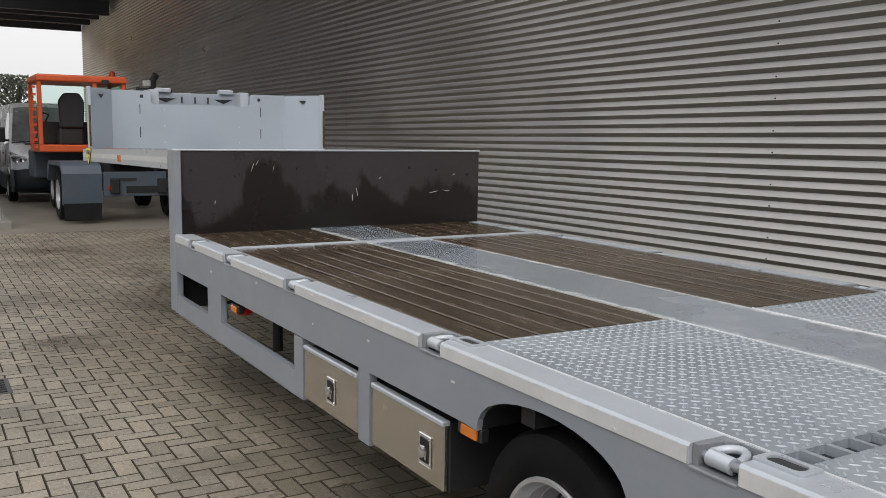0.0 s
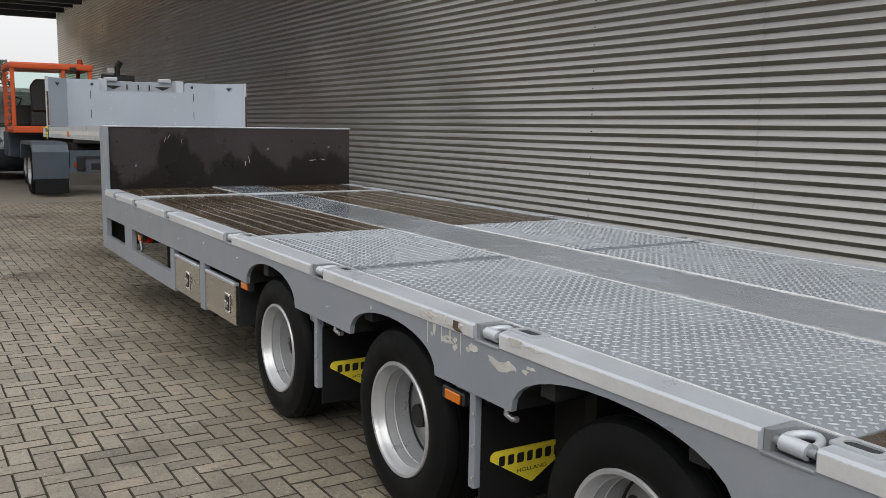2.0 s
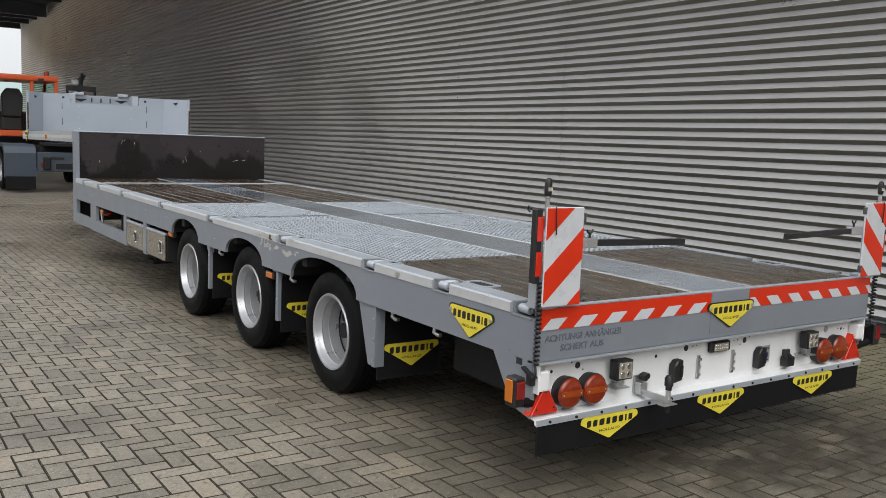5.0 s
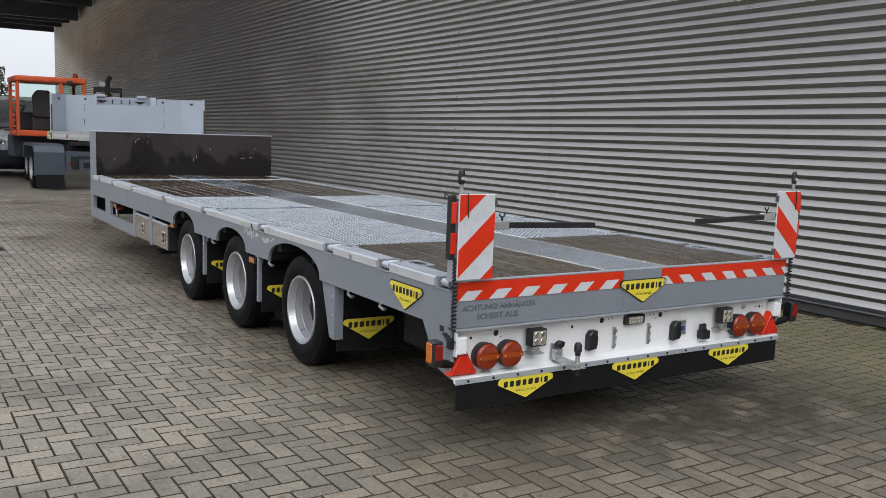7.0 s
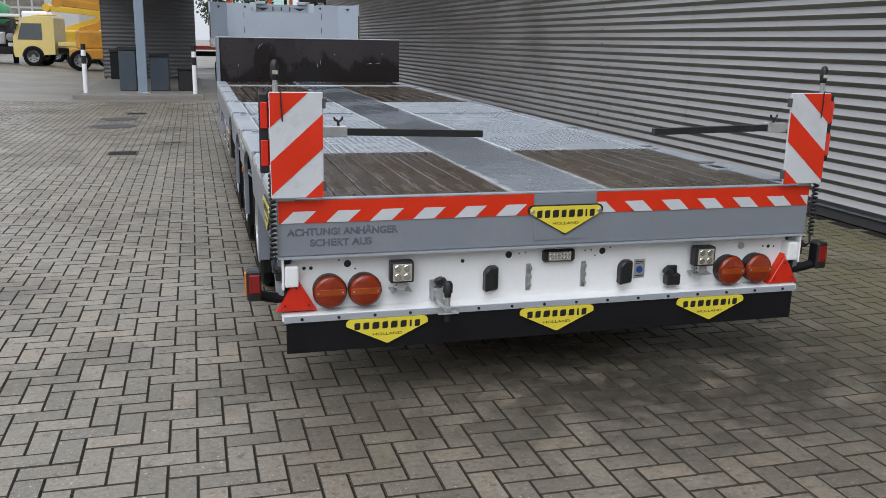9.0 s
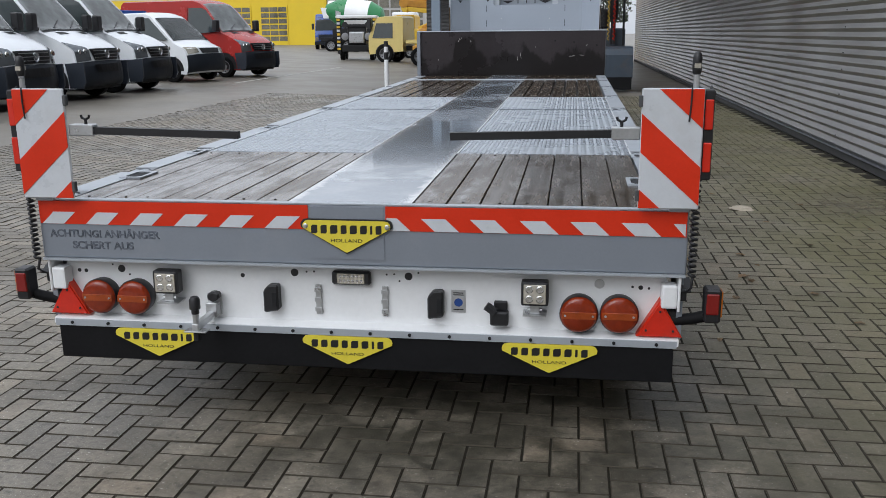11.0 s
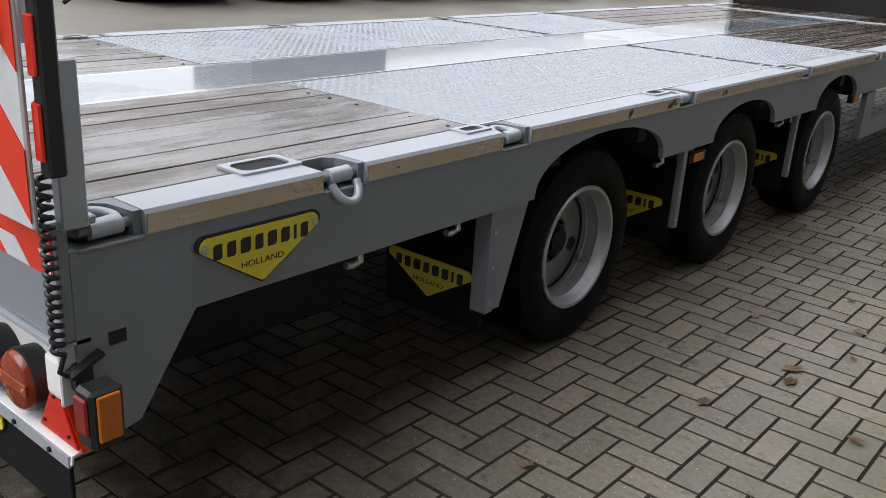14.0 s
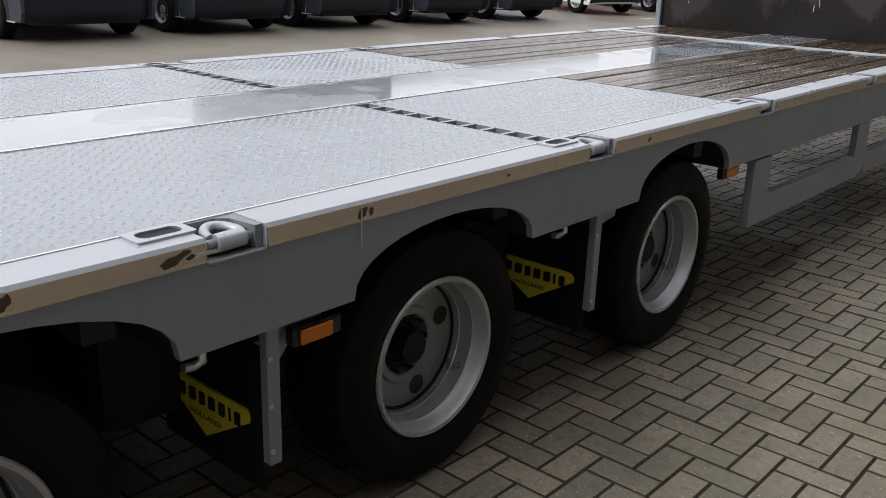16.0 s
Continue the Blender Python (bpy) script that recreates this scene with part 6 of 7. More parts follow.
# yard tractor in front of the trailer
def yard_tractor():
    v = empty("yard_tractor", "orange-cabbed terminal tractor with dark blue-grey rear fenders", "tractor", m=Matrix.Translation((0, 0, 0)))
    part("frame_rail", box(B(), 0.45, 0.62, 20.9, 26.2, 0.55, 0.85, 0.02), CHASSIS, v)
    part("frame_rail", box(B(), 1.35, 1.52, 20.9, 26.2, 0.55, 0.85, 0.02), CHASSIS, v)
    for s, x0, x1 in ((-1, -0.42, 0.30), (1, 1.68, 2.40)):
        bm = prism(B(), [(21.0, 0.35), (20.98, 0.95), (21.1, 1.10), (21.3, 1.16), (22.9, 1.16), (23.1, 1.05), (23.15, 0.75), (23.08, 0.75), (22.85, 1.09), (21.35, 1.09), (21.15, 1.02), (21.06, 0.9), (21.07, 0.35)], "x", x0, x1)
        f = part("rear_fender", bm, NAVY, v, "dark blue-grey rear fender, rust-stained on top")
        part("mud_flap", box(B(), x0 + 0.02, x1 - 0.02, 20.98, 21.0, 0.06, 0.38, 0.004), RUBBER, v)
        for (dy, r) in ((22.0, 0.50),):
            for k in (0, 1):
                xx = x0 + 0.19 + 0.34 * k
                wh = part("wheel", lathe(B(), [(xx - 0.1, 0.1), (xx + 0.1, 0.1)], 10, "x", (0, dy, r)), CHASSIS, v)
                part("tyre", lathe(B(), [(xx - 0.14, 0.30), (xx - 0.15, 0.46), (xx - 0.11, r), (xx + 0.11, r), (xx + 0.15, 0.46), (xx + 0.14, 0.30)], 36, "x", (0, dy, r), caps=False), TYRE, wh, soft=35)
                part("rim", lathe(B(), [(xx - 0.145, 0.30), (xx - 0.12, 0.27), (xx - 0.02, 0.24), (xx, 0.0)] if s < 0 else [(xx + 0.145, 0.30), (xx + 0.12, 0.27), (xx + 0.02, 0.24), (xx, 0.0)], 30, "x", (0, dy, r), caps=False), RIM, wh, soft=35)
        road_wheel(v, 0, 0, s, 0.48, 0.28, RIM).matrix_basis = pose(0.05 if s < 0 else 1.95, 25.2, 0.48, 0, 0, 90 if s < 0 else -90)
    rp = part("rear_panel", box(B(), 0.32, 1.66, 21.0, 21.06, 0.50, 0.98, 0.01), NAVY, v, "dark rear cross panel with lamps")
    part("slot", box(B(), 0.45, 0.95, 20.985, 21.0, 0.80, 0.86), BLACK, rp)
    part("slot", box(B(), 0.75, 1.55, 20.985, 21.0, 0.56, 0.70), CHASSIS, rp)
    for x in (0.40, 1.42):
        part("tail_lamp", box(B(), x, x + 0.2, 20.975, 21.0, 0.62, 0.72, 0.008), LENS_O, rp)
    part("fifth_wheel", prism(B(), [(0.55, 21.4), (1.42, 21.4), (1.35, 22.4), (1.05, 22.4), (0.99, 22.0), (0.93, 22.4), (0.62, 22.4)], "z", 1.12, 1.20, 0.01), CHASSIS, v)
    part("lift_frame", box(B(), 0.5, 1.47, 21.8, 22.6, 0.85, 1.12), CHASSIS, v)
    # cab
    cx0, cx1, cy0, cy1, cz0, cz1 = -0.50, 1.32, 23.6, 25.3, 1.32, 2.98
    cab = part("cab_floor", box(B(), cx0, cx1, cy0, cy1, cz0, cz0 + 0.16, 0.02), ORANGE, v, "orange steel cab")
    part("cab_roof", box(B(), cx0 - 0.02, cx1 + 0.02, cy0 - 0.04, cy1 + 0.05, cz1 - 0.15, cz1, 0.04, 2), ORANGE, v, "orange cab roof")
    for x, y in ((cx0, cy0), (cx1 - 0.09, cy0), (cx0, cy1 - 0.09), (cx1 - 0.09, cy1 - 0.09), (0.62, cy0)):
        part("cab_post", box(B(), x, x + 0.09, y, y + 0.09, cz0 + 0.16, cz1 - 0.15, 0.012), ORANGE, v)
    part("rear_wall", box(B(), 0.70, cx1 - 0.09, cy0 + 0.02, cy0 + 0.06, cz0 + 0.16, cz0 + 0.62, 0.01), ORANGE, v)
    tint = bpy.data.materials.new("greenish_cab_glass")
    tint.use_nodes = True
    pb = tint.node_tree.nodes["Principled BSDF"]
    pb.inputs["Base Color"].default_value = (0.75, 0.9, 0.85, 1)
    pb.inputs["Roughness"].default_value = 0.03
    pb.inputs["Transmission Weight"].default_value = 1.0
    pb.inputs["IOR"].default_value = 1.05
    for nm, b in (("rear_window", (0.71, cx1 - 0.09, cy0 + 0.03, cy0 + 0.036, cz0 + 0.62, cz1 - 0.15)), ("front_window", (cx0 + 0.09, cx1 - 0.09, cy1 - 0.05, cy1 - 0.044, cz0 + 0.7, cz1 - 0.15)), ("side_window", (cx1 - 0.05, cx1 - 0.044, cy0 + 0.09, cy1 - 0.09, cz0 + 0.5, cz1 - 0.15))):
        g = part(nm, box(B(), *b), tint, v, "pale green cab glass")
        g.visible_shadow = False
    for i in range(9):
        part("ladder_rung", box(B(), cx0 - 0.10, cx0 - 0.02, cy0 + 0.05, cy0 + 0.09, 1.4 + 0.16 * i, 1.45 + 0.16 * i, 0.004), ORANGE, v)
    part("seat_base", box(B(), 0.0, 0.5, 24.2, 24.7, 1.48, 1.85, 0.04, 2), BLACK, v)
    part("seat_back", prism(B(), [(0.0, 1.85), (0.50, 1.85), (0.52, 2.45), (0.42, 2.62), (0.1, 2.62), (-0.02, 2.45)], "y", 24.12, 24.26, 0.03), BLACK, v, "black cab seat")
    part("console", box(B(), -0.38, 1.1, 24.95, 25.2, 1.48, 2.0, 0.04, 2), BLACK, v)
    bm = B()
    tube(bm, [(-0.2, 24.9, 2.0), (-0.15, 24.75, 2.15), (-0.32, 24.72, 2.2)], 0.02, 8)
    part("control_lever", bm, BLACK, v, soft=60)
    part("mirror", box(B(), cx0 - 0.2, cx0 - 0.13, cy1 - 0.05, cy1, 2.5, 2.8, 0.015), BLACK, v)
    part("beacon", lathe(B(), [(2.98, 0.07), (3.02, 0.07), (3.12, 0.055), (3.14, 0.02)], 14, "z", (1.15, 24.2, 0)), LENS_O, v)
    part("lamp_head", box(B(), 0.8, 0.95, 23.5, 23.56, 2.80, 2.9, 0.01), BLACK, v)
    # engine side: box, air intake, exhaust stack and hoses
    part("engine_cover", box(B(), 1.42, 2.35, 24.2, 26.3, 0.9, 1.65, 0.05, 2), NAVY, v)
    part("front_body", box(B(), -0.45, 1.42, 25.3, 26.3, 0.7, 1.35, 0.05, 2), NAVY, v)
    part("air_filter", lathe(B(), [(1.65, 0.12), (1.70, 0.17), (2.15, 0.17), (2.20, 0.10)], 18, "z", (1.72, 24.4, 0)), BLACK, v, soft=40)
    bm = B()
    tube(bm, [(1.98, 24.0, 1.2), (1.98, 24.0, 2.7), (1.99, 23.97, 2.95), (2.05, 23.9, 3.1)], 0.075, 12)
    part("exhaust_stack", bm, BLACK, v, "black exhaust stack", soft=50)
    part("exhaust_shield", lathe(B(), [(1.9, 0.12), (1.92, 0.13), (2.6, 0.13), (2.62, 0.12)], 16, "z", (1.98, 24.0, 0)), CHASSIS, v, soft=40)
    for x in (1.50, 2.22):
        part("mast_post", box(B(), x, x + 0.06, 23.4, 23.46, 1.16, 2.75, 0.008), CHASSIS, v)
    part("mast_bar", box(B(), 1.50, 2.28, 23.39, 23.47, 2.62, 2.76, 0.01), BLACK, v)
    part("work_lamp", box(B(), 1.62, 1.80, 23.3, 23.4, 2.78, 2.92, 0.015), ZINC, v)
    for k in range(3):
        bm = B()
        pts = []
        for i in range(90):
            a = 2 * math.pi * i / 9
            pts.append((1.66 + 0.16 * k + 0.03 * math.cos(a), 23.38 + 0.03 * math.sin(a), 2.55 - 1.25 * i / 90))
        tube(bm, pts, 0.010, 5)
        part("coiled_hose", bm, (BLACK, YEL, LENS_R)[k], v, soft=60)


yard_tractor()


# far row: machines, trucks, workshop
def cab_truck(m, paint, label, cat="truck", w=1.22, h=2.9, length=7.0, load=True):
    v = empty("truck", label, cat, m=m)
    o = [(-0.05, 0.45), (0.0, 0.7), (-0.02, 1.35), (-0.10, 1.5), (-0.32, h - 0.35), (-0.55, h - 0.05), (-0.9, h), (-1.9, h), (-2.0, h - 0.1), (-2.0, 0.6)]
    sh = Shell(o, w, w * 0.94, 1.4, 0.12, 0.03)
    part("cab", sh.skin(B()), paint, v, soft=32)
    part("windscreen", sh.patch(((3.1, -0.93), (3.1, 0.93), (4.2, 0.92), (4.2, -0.92)), 0.01, 3, 6), GLASS, v)
    part("grille", sh.patch(((1.2, -0.7), (1.2, 0.7), (1.9, 0.75), (1.9, -0.75)), 0.012, 2, 5), VANB, v)
    part("bumper", sh.patch(((0.0, -1), (0.0, 1), (1.05, 1), (1.05, -1)), 0.03, 2, 8), VANB, v)
    for s in (-1, 1):
        part("side_window", sh.side([(-0.34, h * 0.53), (-0.55, h - 0.36), (-1.45, h - 0.36), (-1.45, h * 0.53)], s), GLASS, v)
        part("headlight", sh.patch(((1.1, s * 0.72), (1.1, s * 0.96), (1.6, s * 0.97), (1.6, s * 0.76)), 0.016, 2, 2), LENS_W, v)
        part("mirror", box(B(), -0.35, -0.15, *sorted((s * (w + 0.05), s * (w + 0.25))), 1.7, 2.2, 0.02), BLACK, v)
        arch = [(-1.0 + 0.51 * math.cos(t), 0.45 + 0.51 * math.sin(t)) for t in (math.pi * i / 10 for i in range(11))]
        part("wheel_arch", sh.side(arch, s, 0.004), BLACK, v)
        road_wheel(v, -1.0, s * (w - 0.09), s, 0.46, 0.28, VRIM)
        road_wheel(v, -length + 1.5, s * (w - 0.09), s, 0.46, 0.28, VRIM)
    part("chassis", box(B(), -length, -1.6, -0.45, 0.45, 0.6, 0.85), CHASSIS, v)
    if load:
        part("load_bed", box(B(), -length, -2.15, -w, w, 0.95, 1.15, 0.02), paint, v)
    return v


bt = cab_truck(pose(-19.8, 72.5, 0.28, 0, 0, -80), BLUEV, "blue lorry cab facing the yard", h=3.0)
yt = cab_truck(pose(-9.7, 44.2, 0.1, 0, 0, 172), CREAM, "pale yellow light truck with a folded boom on its bed", w=1.0, h=2.35, length=5.8)


def boom_lift(x, y, turn, label, paint=YEL):
    """A yellow folded lift: turret, knuckled boom and platform."""
    v = empty("boom_lift", label, "lift", m=pose(x, y, rise(x, y), 0, 0, turn))
    part("base", box(B(), -1.3, 1.3, -1.0, 1.0, 0.5, 0.95, 0.06, 2), paint, v)
    part("turret", box(B(), -1.0, 0.9, -0.75, 0.75, 0.95, 1.75, 0.10, 2), paint, v)
    for (a, b, w) in (((-0.8, 0, 1.7), (1.9, 0, 2.6), 0.15), ((1.9, 0, 2.6), (-1.7, 0, 2.95), 0.13), ((-1.7, 0, 2.95), (1.2, 0, 3.15), 0.10)):
        bm = B()
        a, b = Vector(a), Vector(b)
        d = b - a
        mm = Matrix.Translation((a + b) / 2) @ d.to_track_quat("X", "Z").to_matrix().to_4x4()
        box(bm, -d.length / 2, d.length / 2, -w, w, -w * 1.2, w * 1.2, 0.02)
        bm.transform(mm)
        part("boom_arm", bm, paint, v, "painted boom arm")
    bm = B()
    tube(bm, [(-0.3, 0.17, 1.8), (1.0, 0.17, 2.2)], 0.06, 10)
    part("ram", bm, CHROME, v)
    for q in range(2):
        part("knuckle", lathe(B(), [(-0.2, 0.22), (0.2, 0.22)], 16, "y", ((1.9, 0, 2.6) if q else (-1.7, 0, 2.95))), paint, v, soft=40)
    for sx in (-0.95, 0.95):
        for s in (-1, 1):
            road_wheel(v, sx, s * 0.95, s, 0.45, 0.32, VRIM)
    return v


boom_lift(-5.6, 40.5, 10, "ochre folded boom lift with scuffed paint parked beside the annex", OCHRE)
boom_lift(-7.6, 51.0, -15, "yellow folded boom lift in the second row")
tagged(boom_lift(1.6, 58.0, 60, "yellow folded boom lift beyond the passage"))


def sweeper(x, y):
    v = empty("work_platform", "dark and white striped scissor platform on small wheels", "lift", m=pose(x, y, rise(x, y), 0, 0, -80))
    part("base", box(B(), -1.5, 1.5, -0.8, 0.8, 0.45, 0.8, 0.03), CHASSIS, v)
    part("cab", box(B(), 0.3, 1.3, -0.5, 0.5, 0.8, 1.9, 0.06, 2), BLACK, v)
    for k in range(5):
        part("frame_bar", box(B(), 1.30, 1.40, -0.85, 0.85, 0.62 + 0.37 * k, 0.70 + 0.37 * k, 0.01), CHASSIS, v)
    for q in (-0.62, 0.62):
        part("spare_drum", lathe(B(), [(1.30, 0.18), (1.50, 0.20), (1.52, 0.12)], 16, "x", (0, q, 1.25)), VRIM, v, soft=40)
        part("hose_reel", lathe(B(), [(1.30, 0.15), (1.46, 0.17)], 14, "x", (0, q, 1.85)), BLACK, v, soft=40)
    part("hood", box(B(), 1.0, 1.5, -0.42, 0.42, 0.9, 1.5, 0.08, 2), ZINC, v)
    for s in (-1, 1):
        for k in range(9):
            part("stripe", box(B(), 1.45, 1.52, *sorted((s * 0.88, s * 1.05)), 0.55 + 0.19 * k, 0.66 + 0.19 * k), REFW if k % 2 else YEL, v)
        part("leg", box(B(), 1.3, 1.44, *sorted((s * 0.85, s * 1.05)), 0.35, 2.3, 0.02), BLACK, v)
        for sx in (-1.0, 1.0):
            road_wheel(v, sx, s * 0.8, s, 0.38, 0.25, RIM)
    part("platform", box(B(), -1.5, 1.5, -1.1, 1.1, 2.2, 2.35, 0.03), WHITE, v)
    part("rail", box(B(), -1.5, 1.5, -1.1, -1.05, 2.35, 2.6, 0.01), ZINC, v)


sweeper(-10.95, 46.1)


def mixer_truck(m):
    v = empty("mixer_truck", "concrete mixer lorry with a green and white drum behind the platforms", "truck", m=m)
    part("chassis", box(B(), -3.6, 3.6, -0.5, 0.5, 0.75, 1.05, 0.02), CHASSIS, v)
    part("cab", box(B(), 2.2, 3.9, -1.2, 1.2, 0.7, 2.9, 0.15, 2), WHITE, v)
    part("windscreen", box(B(), 3.89, 3.92, -1.0, 1.0, 1.7, 2.6, 0.01), GLASS, v)
    tilt = Matrix.Translation((-0.6, 0, 2.75)) @ Matrix.Rotation(radians(8), 4, "Y")
    for nm, prof, mt in (("drum_head", [(-2.6, 0.45), (-1.7, 0.95), (-0.9, 1.12)], GREENV), ("drum_belly", [(-0.9, 1.125), (0.9, 1.125)], WHITE), ("drum_foot", [(0.9, 1.12), (1.8, 0.75), (2.0, 0.3)], GREENV)):
        part(nm, lathe(B(), prof, 28, "x"), mt, v, loc=tilt, soft=40)
    part("hopper", prism(B(), [(-3.5, 3.3), (-2.7, 3.3), (-2.9, 2.5), (-3.3, 2.5)], "y", -0.5, 0.5, 0.02), WHITE, v)
    part("drum_stand", box(B(), -2.6, 1.4, -0.6, 0.6, 1.05, 1.75, 0.03), CHASSIS, v)
    for sx in (-2.6, -1.3, 2.6):
        for s in (-1, 1):
            road_wheel(v, sx, s * 1.05, s, 0.48, 0.3, VRIM)


mixer_truck(pose(-15.0, 66.0, rise(-15.0, 66.0), 0, 0, 0))
tank = empty("tank_lorry", "white tank lorry standing behind the blue cab", "truck", m=pose(-20.2, 80.0, 0.3))
part("tank", lathe(B(), [(-1.7, 0.6), (-1.5, 1.0), (1.5, 1.0), (1.7, 0.6)], 24, "x", (0, 0, 3.3)), WHITE, tank, soft=40)
part("chassis", box(B(), -2.4, 2.4, -0.5, 0.5, 0.7, 2.4, 0.02), CHASSIS, tank)
for sx in (-1.6, 1.6):
    for s in (-1, 1):
        road_wheel(tank, sx, s * 1.05, s, 0.48, 0.3, VRIM)
cab_truck(pose(-10.8, 53.0, 0.2, 0, 0, 180), YEL, "yellow light truck in the second row", w=1.0, h=2.5, length=5.5)


def forklift(x, y):
    v = empty("forklift", "red forklift truck before the yellow workshop", "forklift", m=pose(x, y, rise(x, y), 0, 0, 20))
    part("body", prism(B(), [(-1.1, 0.35), (1.0, 0.35), (1.0, 0.75), (0.2, 0.9), (-0.3, 1.25), (-1.0, 1.3), (-1.2, 0.9)], "y", -0.6, 0.6, 0.05), REDV, v)
    for (a, b) in (((-1.0, 1.3), (-0.8, 2.3)), ((0.6, 0.8), (0.45, 2.3))):
        for s in (-0.55, 0.5):
            part("post", box(B(), a[0], a[0] + 0.07, s, s + 0.06, a[1], b[1], 0.01), BLACK, v)
    part("roof", box(B(), -1.0, 0.8, -0.6, 0.6, 2.28, 2.36, 0.02), BLACK, v)
    part("mast", box(B(), 1.05, 1.2, -0.5, 0.5, 0.1, 2.3, 0.02), BLACK, v)
    for sx in (-0.75, 0.75):
        for s in (-1, 1):
            road_wheel(v, sx, s * 0.6, s, 0.36, 0.25, RIM)


forklift(-33.5, 86.0)
cab_truck(pose(2.4, 47.8, 0.0, 0, 0, 8), mat("orange_red_truck_paint", (0.50, 0.06, 0.03), 0.35, 0, 0.08, 2, 40), "red light truck standing across the end of the passage", w=1.05, h=2.6, length=6.0)


# workshop with yellow bays, pale wall above
shop = empty("workshop_building", "long pale workshop with yellow bays and glazed doors", "building", kind="structure", m=Matrix.Translation((0, 0, 0.25)))
SY = 100.0
part("wall", box(B(), -95, -13, SY + 0.3, SY + 20, 0, 9.5), GWALL, shop, "pale grey upper wall")
part("yellow_wall", box(B(), -54, -27.5, SY - 0.2, SY + 0.3, 0, 5.4), YWALL, shop, "yellow painted bays")
part("roof_edge", box(B(), -95.2, -12.8, SY + 0.1, SY + 20.2, 9.5, 9.8), CLADD, shop)
for i in range(7):
    x = -53.0 + i * 4.4
    if x > -33:
        break
    d = part("bay_door", box(B(), x, x + 3.3, SY - 0.3, SY - 0.2, 0.1, 4.7), YWALL, shop, "glazed sectional door")
    for r in range(6):
        for c in range(3):
            part("pane", box(B(), x + 0.12 + c * 1.05, x + 1.08 + c * 1.05, SY - 0.33, SY - 0.3, 0.65 + r * 0.66, 1.15 + r * 0.66), PANE, d)
for r in range(4):
    for c in range(8):
        part("window", box(B(), -26.5 + c * 1.3, -25.4 + c * 1.3, SY + 0.24, SY + 0.3, 0.8 + r * 1.15, 1.7 + r * 1.15), PANE, shop)
office = part("office_building", box(B(), -95, -64, SY - 6, SY + 0.1, 0.2, 7.0), RBRICK, None, "red-brown brick office beside the workshop")
tagged(office, category="building", kind="structure")
for c in range(8):
    for r in range(2):
        w_ = part("window", box(B(), -93 + c * 3.6, -91 + c * 3.6, SY - 6.06, SY - 6.0, 1.4 + r * 3, 3.0 + r * 3), PANE, office)


# trees at the far end
def tree(x, y, h, seed):
    rnd = random.Random(seed)
    v = empty("tree", "dark late-autumn tree beyond the yard", "tree", "far trees", m=Matrix.Translation((x, y, 0.2)))
    bm = B()
    rod(bm, (0, 0, 0), (0.1, 0, h * 0.45), 0.22, 8, 0.12)
    for i in range(7):
        a = rnd.random() * 6.28
        z = h * (0.3 + 0.06 * i)
        rod(bm, (0, 0, z), (math.cos(a) * h * 0.28, math.sin(a) * h * 0.28, z + h * 0.25), 0.08, 6, 0.02)
    part("trunk", bm, CHASSIS, v)
    verts, faces = [], []
    for i in range(1500):
        a, r = rnd.random() * 6.28, rnd.random() ** 0.5
        cz = h * (0.35 + 0.65 * rnd.random())
        rr = h * 0.34 * r * (1.0 - abs(cz / h - 0.6)) * (0.8 + 0.4 * noise.noise(Vector((math.cos(a), math.sin(a), cz * 0.4)) * 1.5))
        p = Vector((math.cos(a) * rr, math.sin(a) * rr, cz))
        u = Vector((rnd.uniform(-1, 1), rnd.uniform(-1, 1), rnd.uniform(-1, 1))).normalized() * 0.16
        w = u.orthogonal().normalized() * 0.10
        k = len(verts)
        verts += [tuple(p - u), tuple(p + w), tuple(p + u), tuple(p - w)]
        faces.append((k, k + 1, k + 2, k + 3))
    me = bpy.data.meshes.new("crown")
    me.from_pydata(verts, [], faces)
    me.materials.append(CROWN)
    o = new("crown", me)
    o.parent = v


for i, (x, y, h) in enumerate(((1.0, 82, 7.0), (4.5, 85, 6.5))):
    tree(x, y, h, i)


# plain neighbours that close the yard beside the walk; the unseen south wall is added to block low skylight
for nm, b, lab in (("wall_west", (-46, -40, -60, 32.6, 0.2, 6.6), "plain brown brick building across the yard"), ("wall_northwest", (-46, -40, 33.0, 44.5, 0.2, 11.2), "tall grey hall across the yard"), ("wall_far_west", (-46, -41, 44.6, 72, 0.2, 9.6), "pale hall across the yard"), ("south_light_block", (-46, 30, -46, -40, 0, 8.0), "unseen plain grey wall added to block low skylight")):
    tagged(part(nm, box(B(), *b), {"wall_west": RBRICK, "wall_northwest": CLADD}.get(nm, GWALL), None, lab), category="building", kind="structure")

# worn white line on the far asphalt
line = part("road_marking", box(B(), -9.36, -9.22, 23.0, 36.0, rise(-9.3, 30) - 0.004, rise(-9.3, 30) + 0.004), mat("worn_line_paint", (0.42, 0.41, 0.38), 0.7, 0, 0.25, 4, 40, 0.1), None, "worn white painted line on the yard")
tagged(line, category="marking", kind="structure")


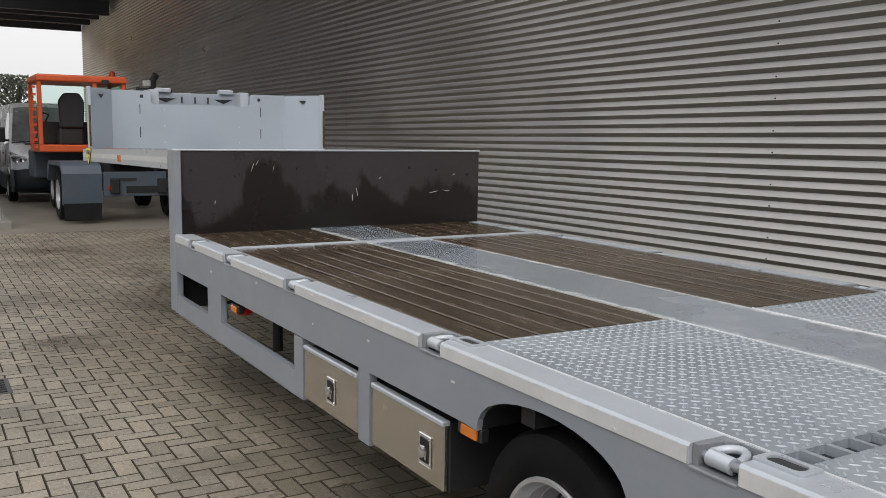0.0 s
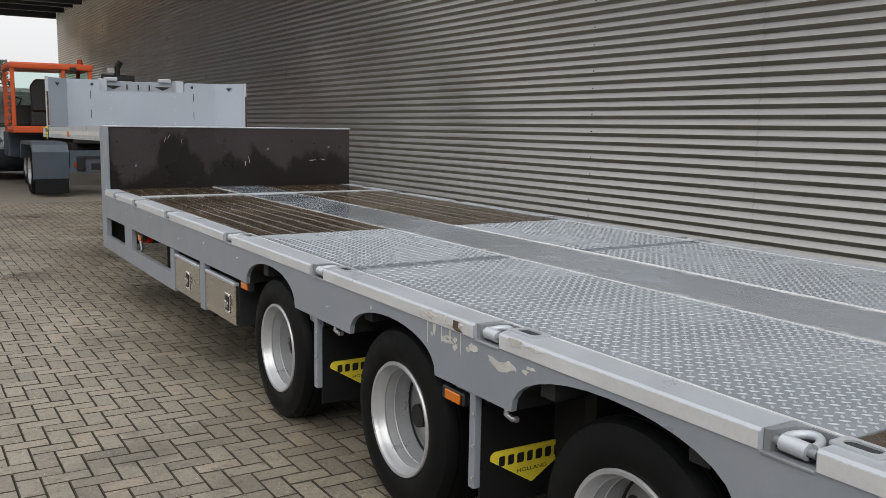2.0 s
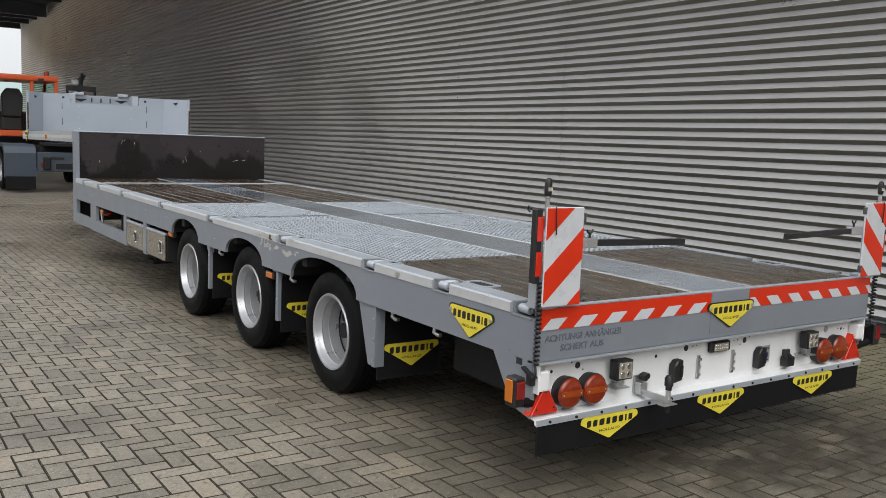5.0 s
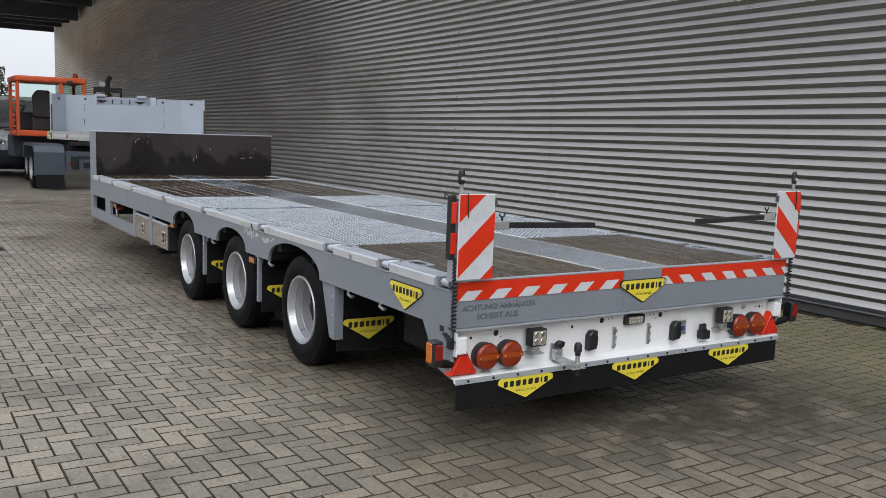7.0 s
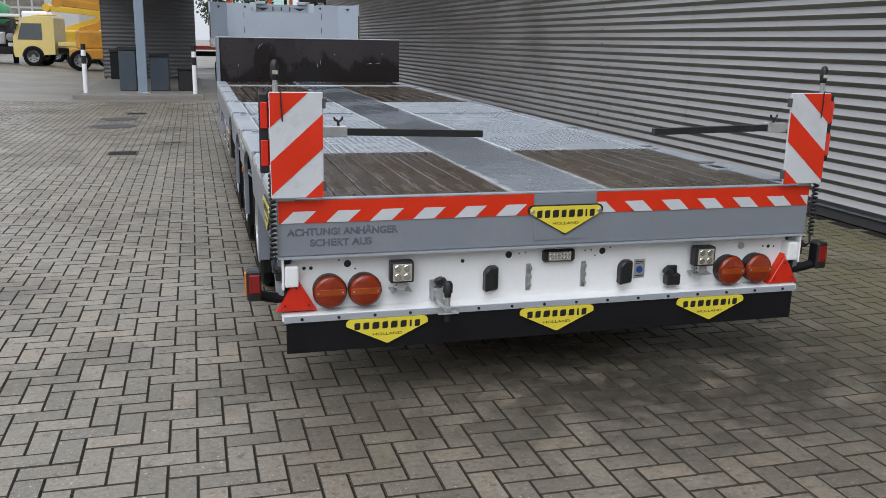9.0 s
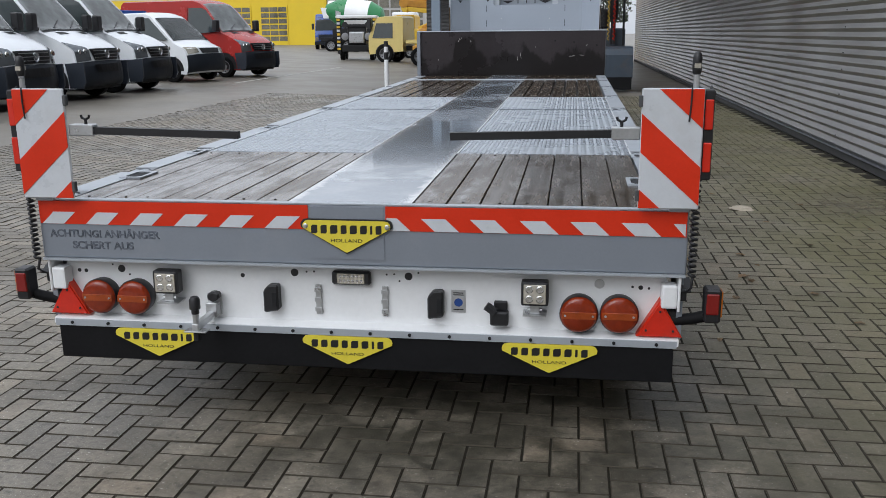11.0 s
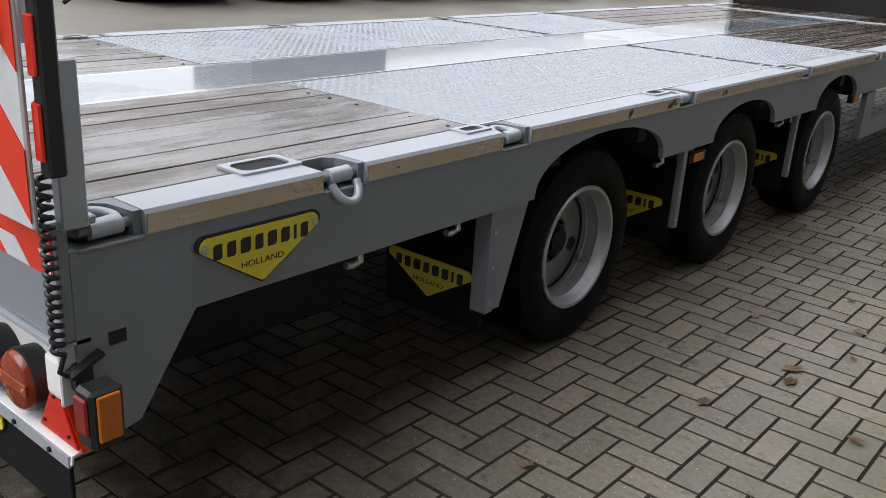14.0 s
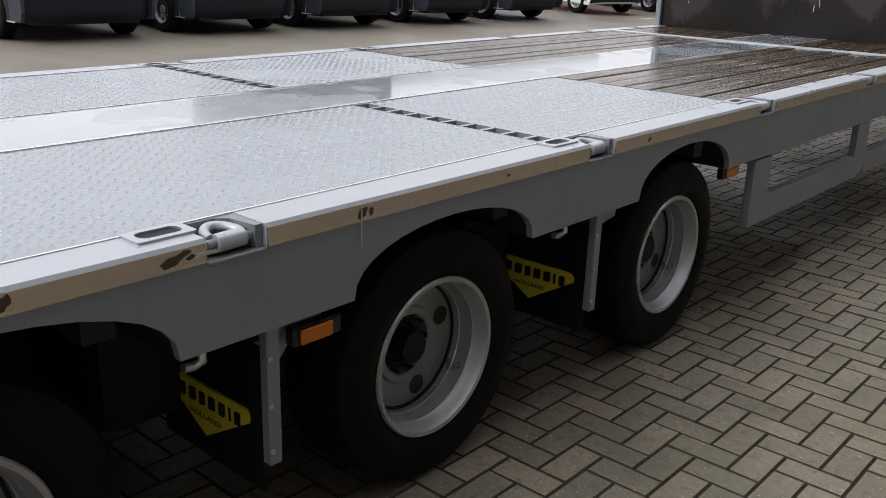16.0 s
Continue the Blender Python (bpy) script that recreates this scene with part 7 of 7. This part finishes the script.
# ---- fallen leaves and a scrap of cloth ----
def leaf(x, y, r, a, seed):
    rnd = random.Random(seed)
    bm = B()
    k = 22
    c = bm.verts.new((0, 0, 0.005))
    ring = []
    for i in range(k):
        t = 2 * math.pi * i / k
        lobe = 0.62 + 0.38 * abs(math.cos(2.5 * t)) + 0.10 * rnd.random()
        u, v = r * lobe * math.cos(t), r * 0.62 * lobe * math.sin(t)
        ring.append(bm.verts.new((u, v, 0.003 + 0.010 * abs(v) / r + 0.003 * rnd.random())))
    for i in range(k):
        bm.faces.new((c, ring[i], ring[(i + 1) % k]))
    s0 = [bm.verts.new(q) for q in ((-r * 0.9, -0.0012, 0.004), (-r * 0.9, 0.0012, 0.004), (-r * 1.5, 0.004, 0.006), (-r * 1.5, 0.002, 0.006))]
    bm.faces.new(s0)
    bmesh.ops.solidify(bm, geom=list(bm.faces), thickness=0.0008)
    ob = part("dry_leaf", bm, LEAF, None, "curled dry brown leaf on the paving")
    ob.matrix_basis = pose(x, y, 0.001 + rise(x, y), 0, 0, a)
    tagged(ob, category="leaf", group="fallen leaves")


rnd = random.Random(5)
for x, y, r in ((1.96, 2.47, 0.045), (1.99, 2.36, 0.04), (1.65, 2.88, 0.035), (2.04, 3.05, 0.035), (1.83, 1.97, 0.035), (2.1, 2.75, 0.02), (1.9, 3.4, 0.02), (2.3, 2.1, 0.03), (2.45, 4.2, 0.03), (2.6, 3.4, 0.03), (2.9, 5.0, 0.04), (3.2, 4.0, 0.03), (2.2, 5.5, 0.03), (3.4, 6.5, 0.03), (2.0, 6.3, 0.025), (2.7, 7.6, 0.03), (2.4, 1.55, 0.03), (1.62, 1.2, 0.025)):
    leaf(x, y, r, rnd.random() * 360, int(1000 * x + y))
bm = B()
bmesh.ops.create_icosphere(bm, subdivisions=3, radius=0.09)
for v in bm.verts:
    q = noise.noise(v.co * 14) * 0.45 + noise.noise(v.co * 30) * 0.2
    v.co = Vector((v.co.x * 1.25, v.co.y * 0.7, max(0, v.co.z) * 0.42)) * (1 + q)
    v.co.z = max(0.0, v.co.z)
tagged(part("cloth_scrap", bm, mat("pale_cloth", (0.42, 0.37, 0.30), 0.85, 0, 0.2, 12, 60, 0.2), None, "crumpled pale cloth scrap lying on the paving", loc=Matrix.Translation((2.36, 4.74, 0.0)), soft=60), category="rag")

# ---- brick paving, laid in herringbone ----
BW = 0.1053
bm = B()
bx = [4.10, 2.0, 0.0, -2.0, -3.5] + [-3.5 - 0.6 * i for i in range(1, 6)] + [-6.94]
rows = [[bm.verts.new((x, y, rise(x, y) - 0.0046)) for x in bx] for y in (-9.0, 19.4)]
for i in range(len(bx) - 1):
    bm.faces.new((rows[0][i + 1], rows[0][i], rows[1][i], rows[1][i + 1]))
paving = part("pavement", bm, JOINT, None, "brown-grey concrete bricks laid in herringbone with sandy joints", soft=60)
tagged(paving, category="paving", kind="structure")


def brick_shape(lx, ly, g=0.0026, c=0.0034):
    """Corners of one brick: open below, worn arris on top."""
    a = [(g, g), (lx - g, g), (lx - g, ly - g), (g, ly - g)]
    b = [(g + c, g + c), (lx - g - c, g + c), (lx - g - c, ly - g - c), (g + c, ly - g - c)]
    vs = [(x, y, -0.018) for x, y in a] + [(x, y, -0.0042) for x, y in a] + [(x, y, 0.0) for x, y in b]
    fs = [(8, 9, 10, 11)] + [(4 + i, 4 + (i + 1) % 4, 8 + (i + 1) % 4, 8 + i) for i in range(4)] + [(i, (i + 1) % 4, 4 + (i + 1) % 4, 4 + i) for i in range(4)]
    return np.array(vs), np.array(fs)


SH = {"h": brick_shape(2 * BW, BW), "v": brick_shape(BW, 2 * BW)}
TIGHT = {"h": brick_shape(2 * BW, BW, 0.0014, 0.0022), "v": brick_shape(BW, 2 * BW, 0.0014, 0.0022)}
mesh_of = {}
for k, (vs, fs) in SH.items():
    me = bpy.data.meshes.new("brick")
    me.from_pydata([tuple(v) for v in vs], [], [tuple(int(q) for q in f) for f in fs])
    me.shade_flat()
    me.materials.append(BRICK1)
    me.materials.append(ARRIS)
    for i in range(1, 5):
        me.polygons[i].material_index = 1
    mesh_of[k] = me
allv, allf, count = [], [], 0
rng = np.random.default_rng(3)
made = 0
for i in range(int(-7.0 / BW), int(4.10 / BW)):
    for j in range(int(-9.0 / BW), int(19.4 / BW)):
        d = (i + j + 1) % 4
        if d not in (0, 2):
            continue
        k = "h" if d == 0 else "v"
        x, y = (i - 0.44) * BW, (j - 0.33) * BW
        dz = rise(x, y) + float(rng.normal(0, 0.0007))
        near = (-1.15 < x < 1.0 and -1.95 < y < -0.35) or (1.55 < x < 2.35 and 0.7 < y < 2.3)
        if near and made < 300:
            ob = new("brick", mesh_of[k])
            ob.parent = paving
            ob.matrix_basis = Matrix.Translation((x, y, dz))
            made += 1
        else:
            vs, fs = (TIGHT if x < -4.6 else SH)[k]
            v = vs + np.array((x, y, dz))
            v[8:, 2] += rng.normal(0, 0.0006, 4)
            allv.append(v)
            allf.append(fs + 12 * count)
            count += 1
me = bpy.data.meshes.new("paving_bricks")
V, F = np.concatenate(allv), np.concatenate(allf)
me.vertices.add(len(V))
me.vertices.foreach_set("co", V.astype(np.float32).ravel())
me.loops.add(4 * len(F))
me.loops.foreach_set("vertex_index", F.astype(np.int32).ravel())
me.polygons.add(len(F))
me.polygons.foreach_set("loop_start", np.arange(0, 4 * len(F), 4, dtype=np.int32))
me.update(calc_edges=True)
me.shade_flat()
me.materials.append(BRICK)
me.materials.append(ARRIS)
slots = np.tile(np.array([0, 1, 1, 1, 1, 0, 0, 0, 0], dtype=np.int32), count)
me.polygons.foreach_set("material_index", slots)
rest = new("paving_bricks", me)
rest.parent = paving
tagged(rest, "worn herringbone bricks of the yard", kind="stuff")
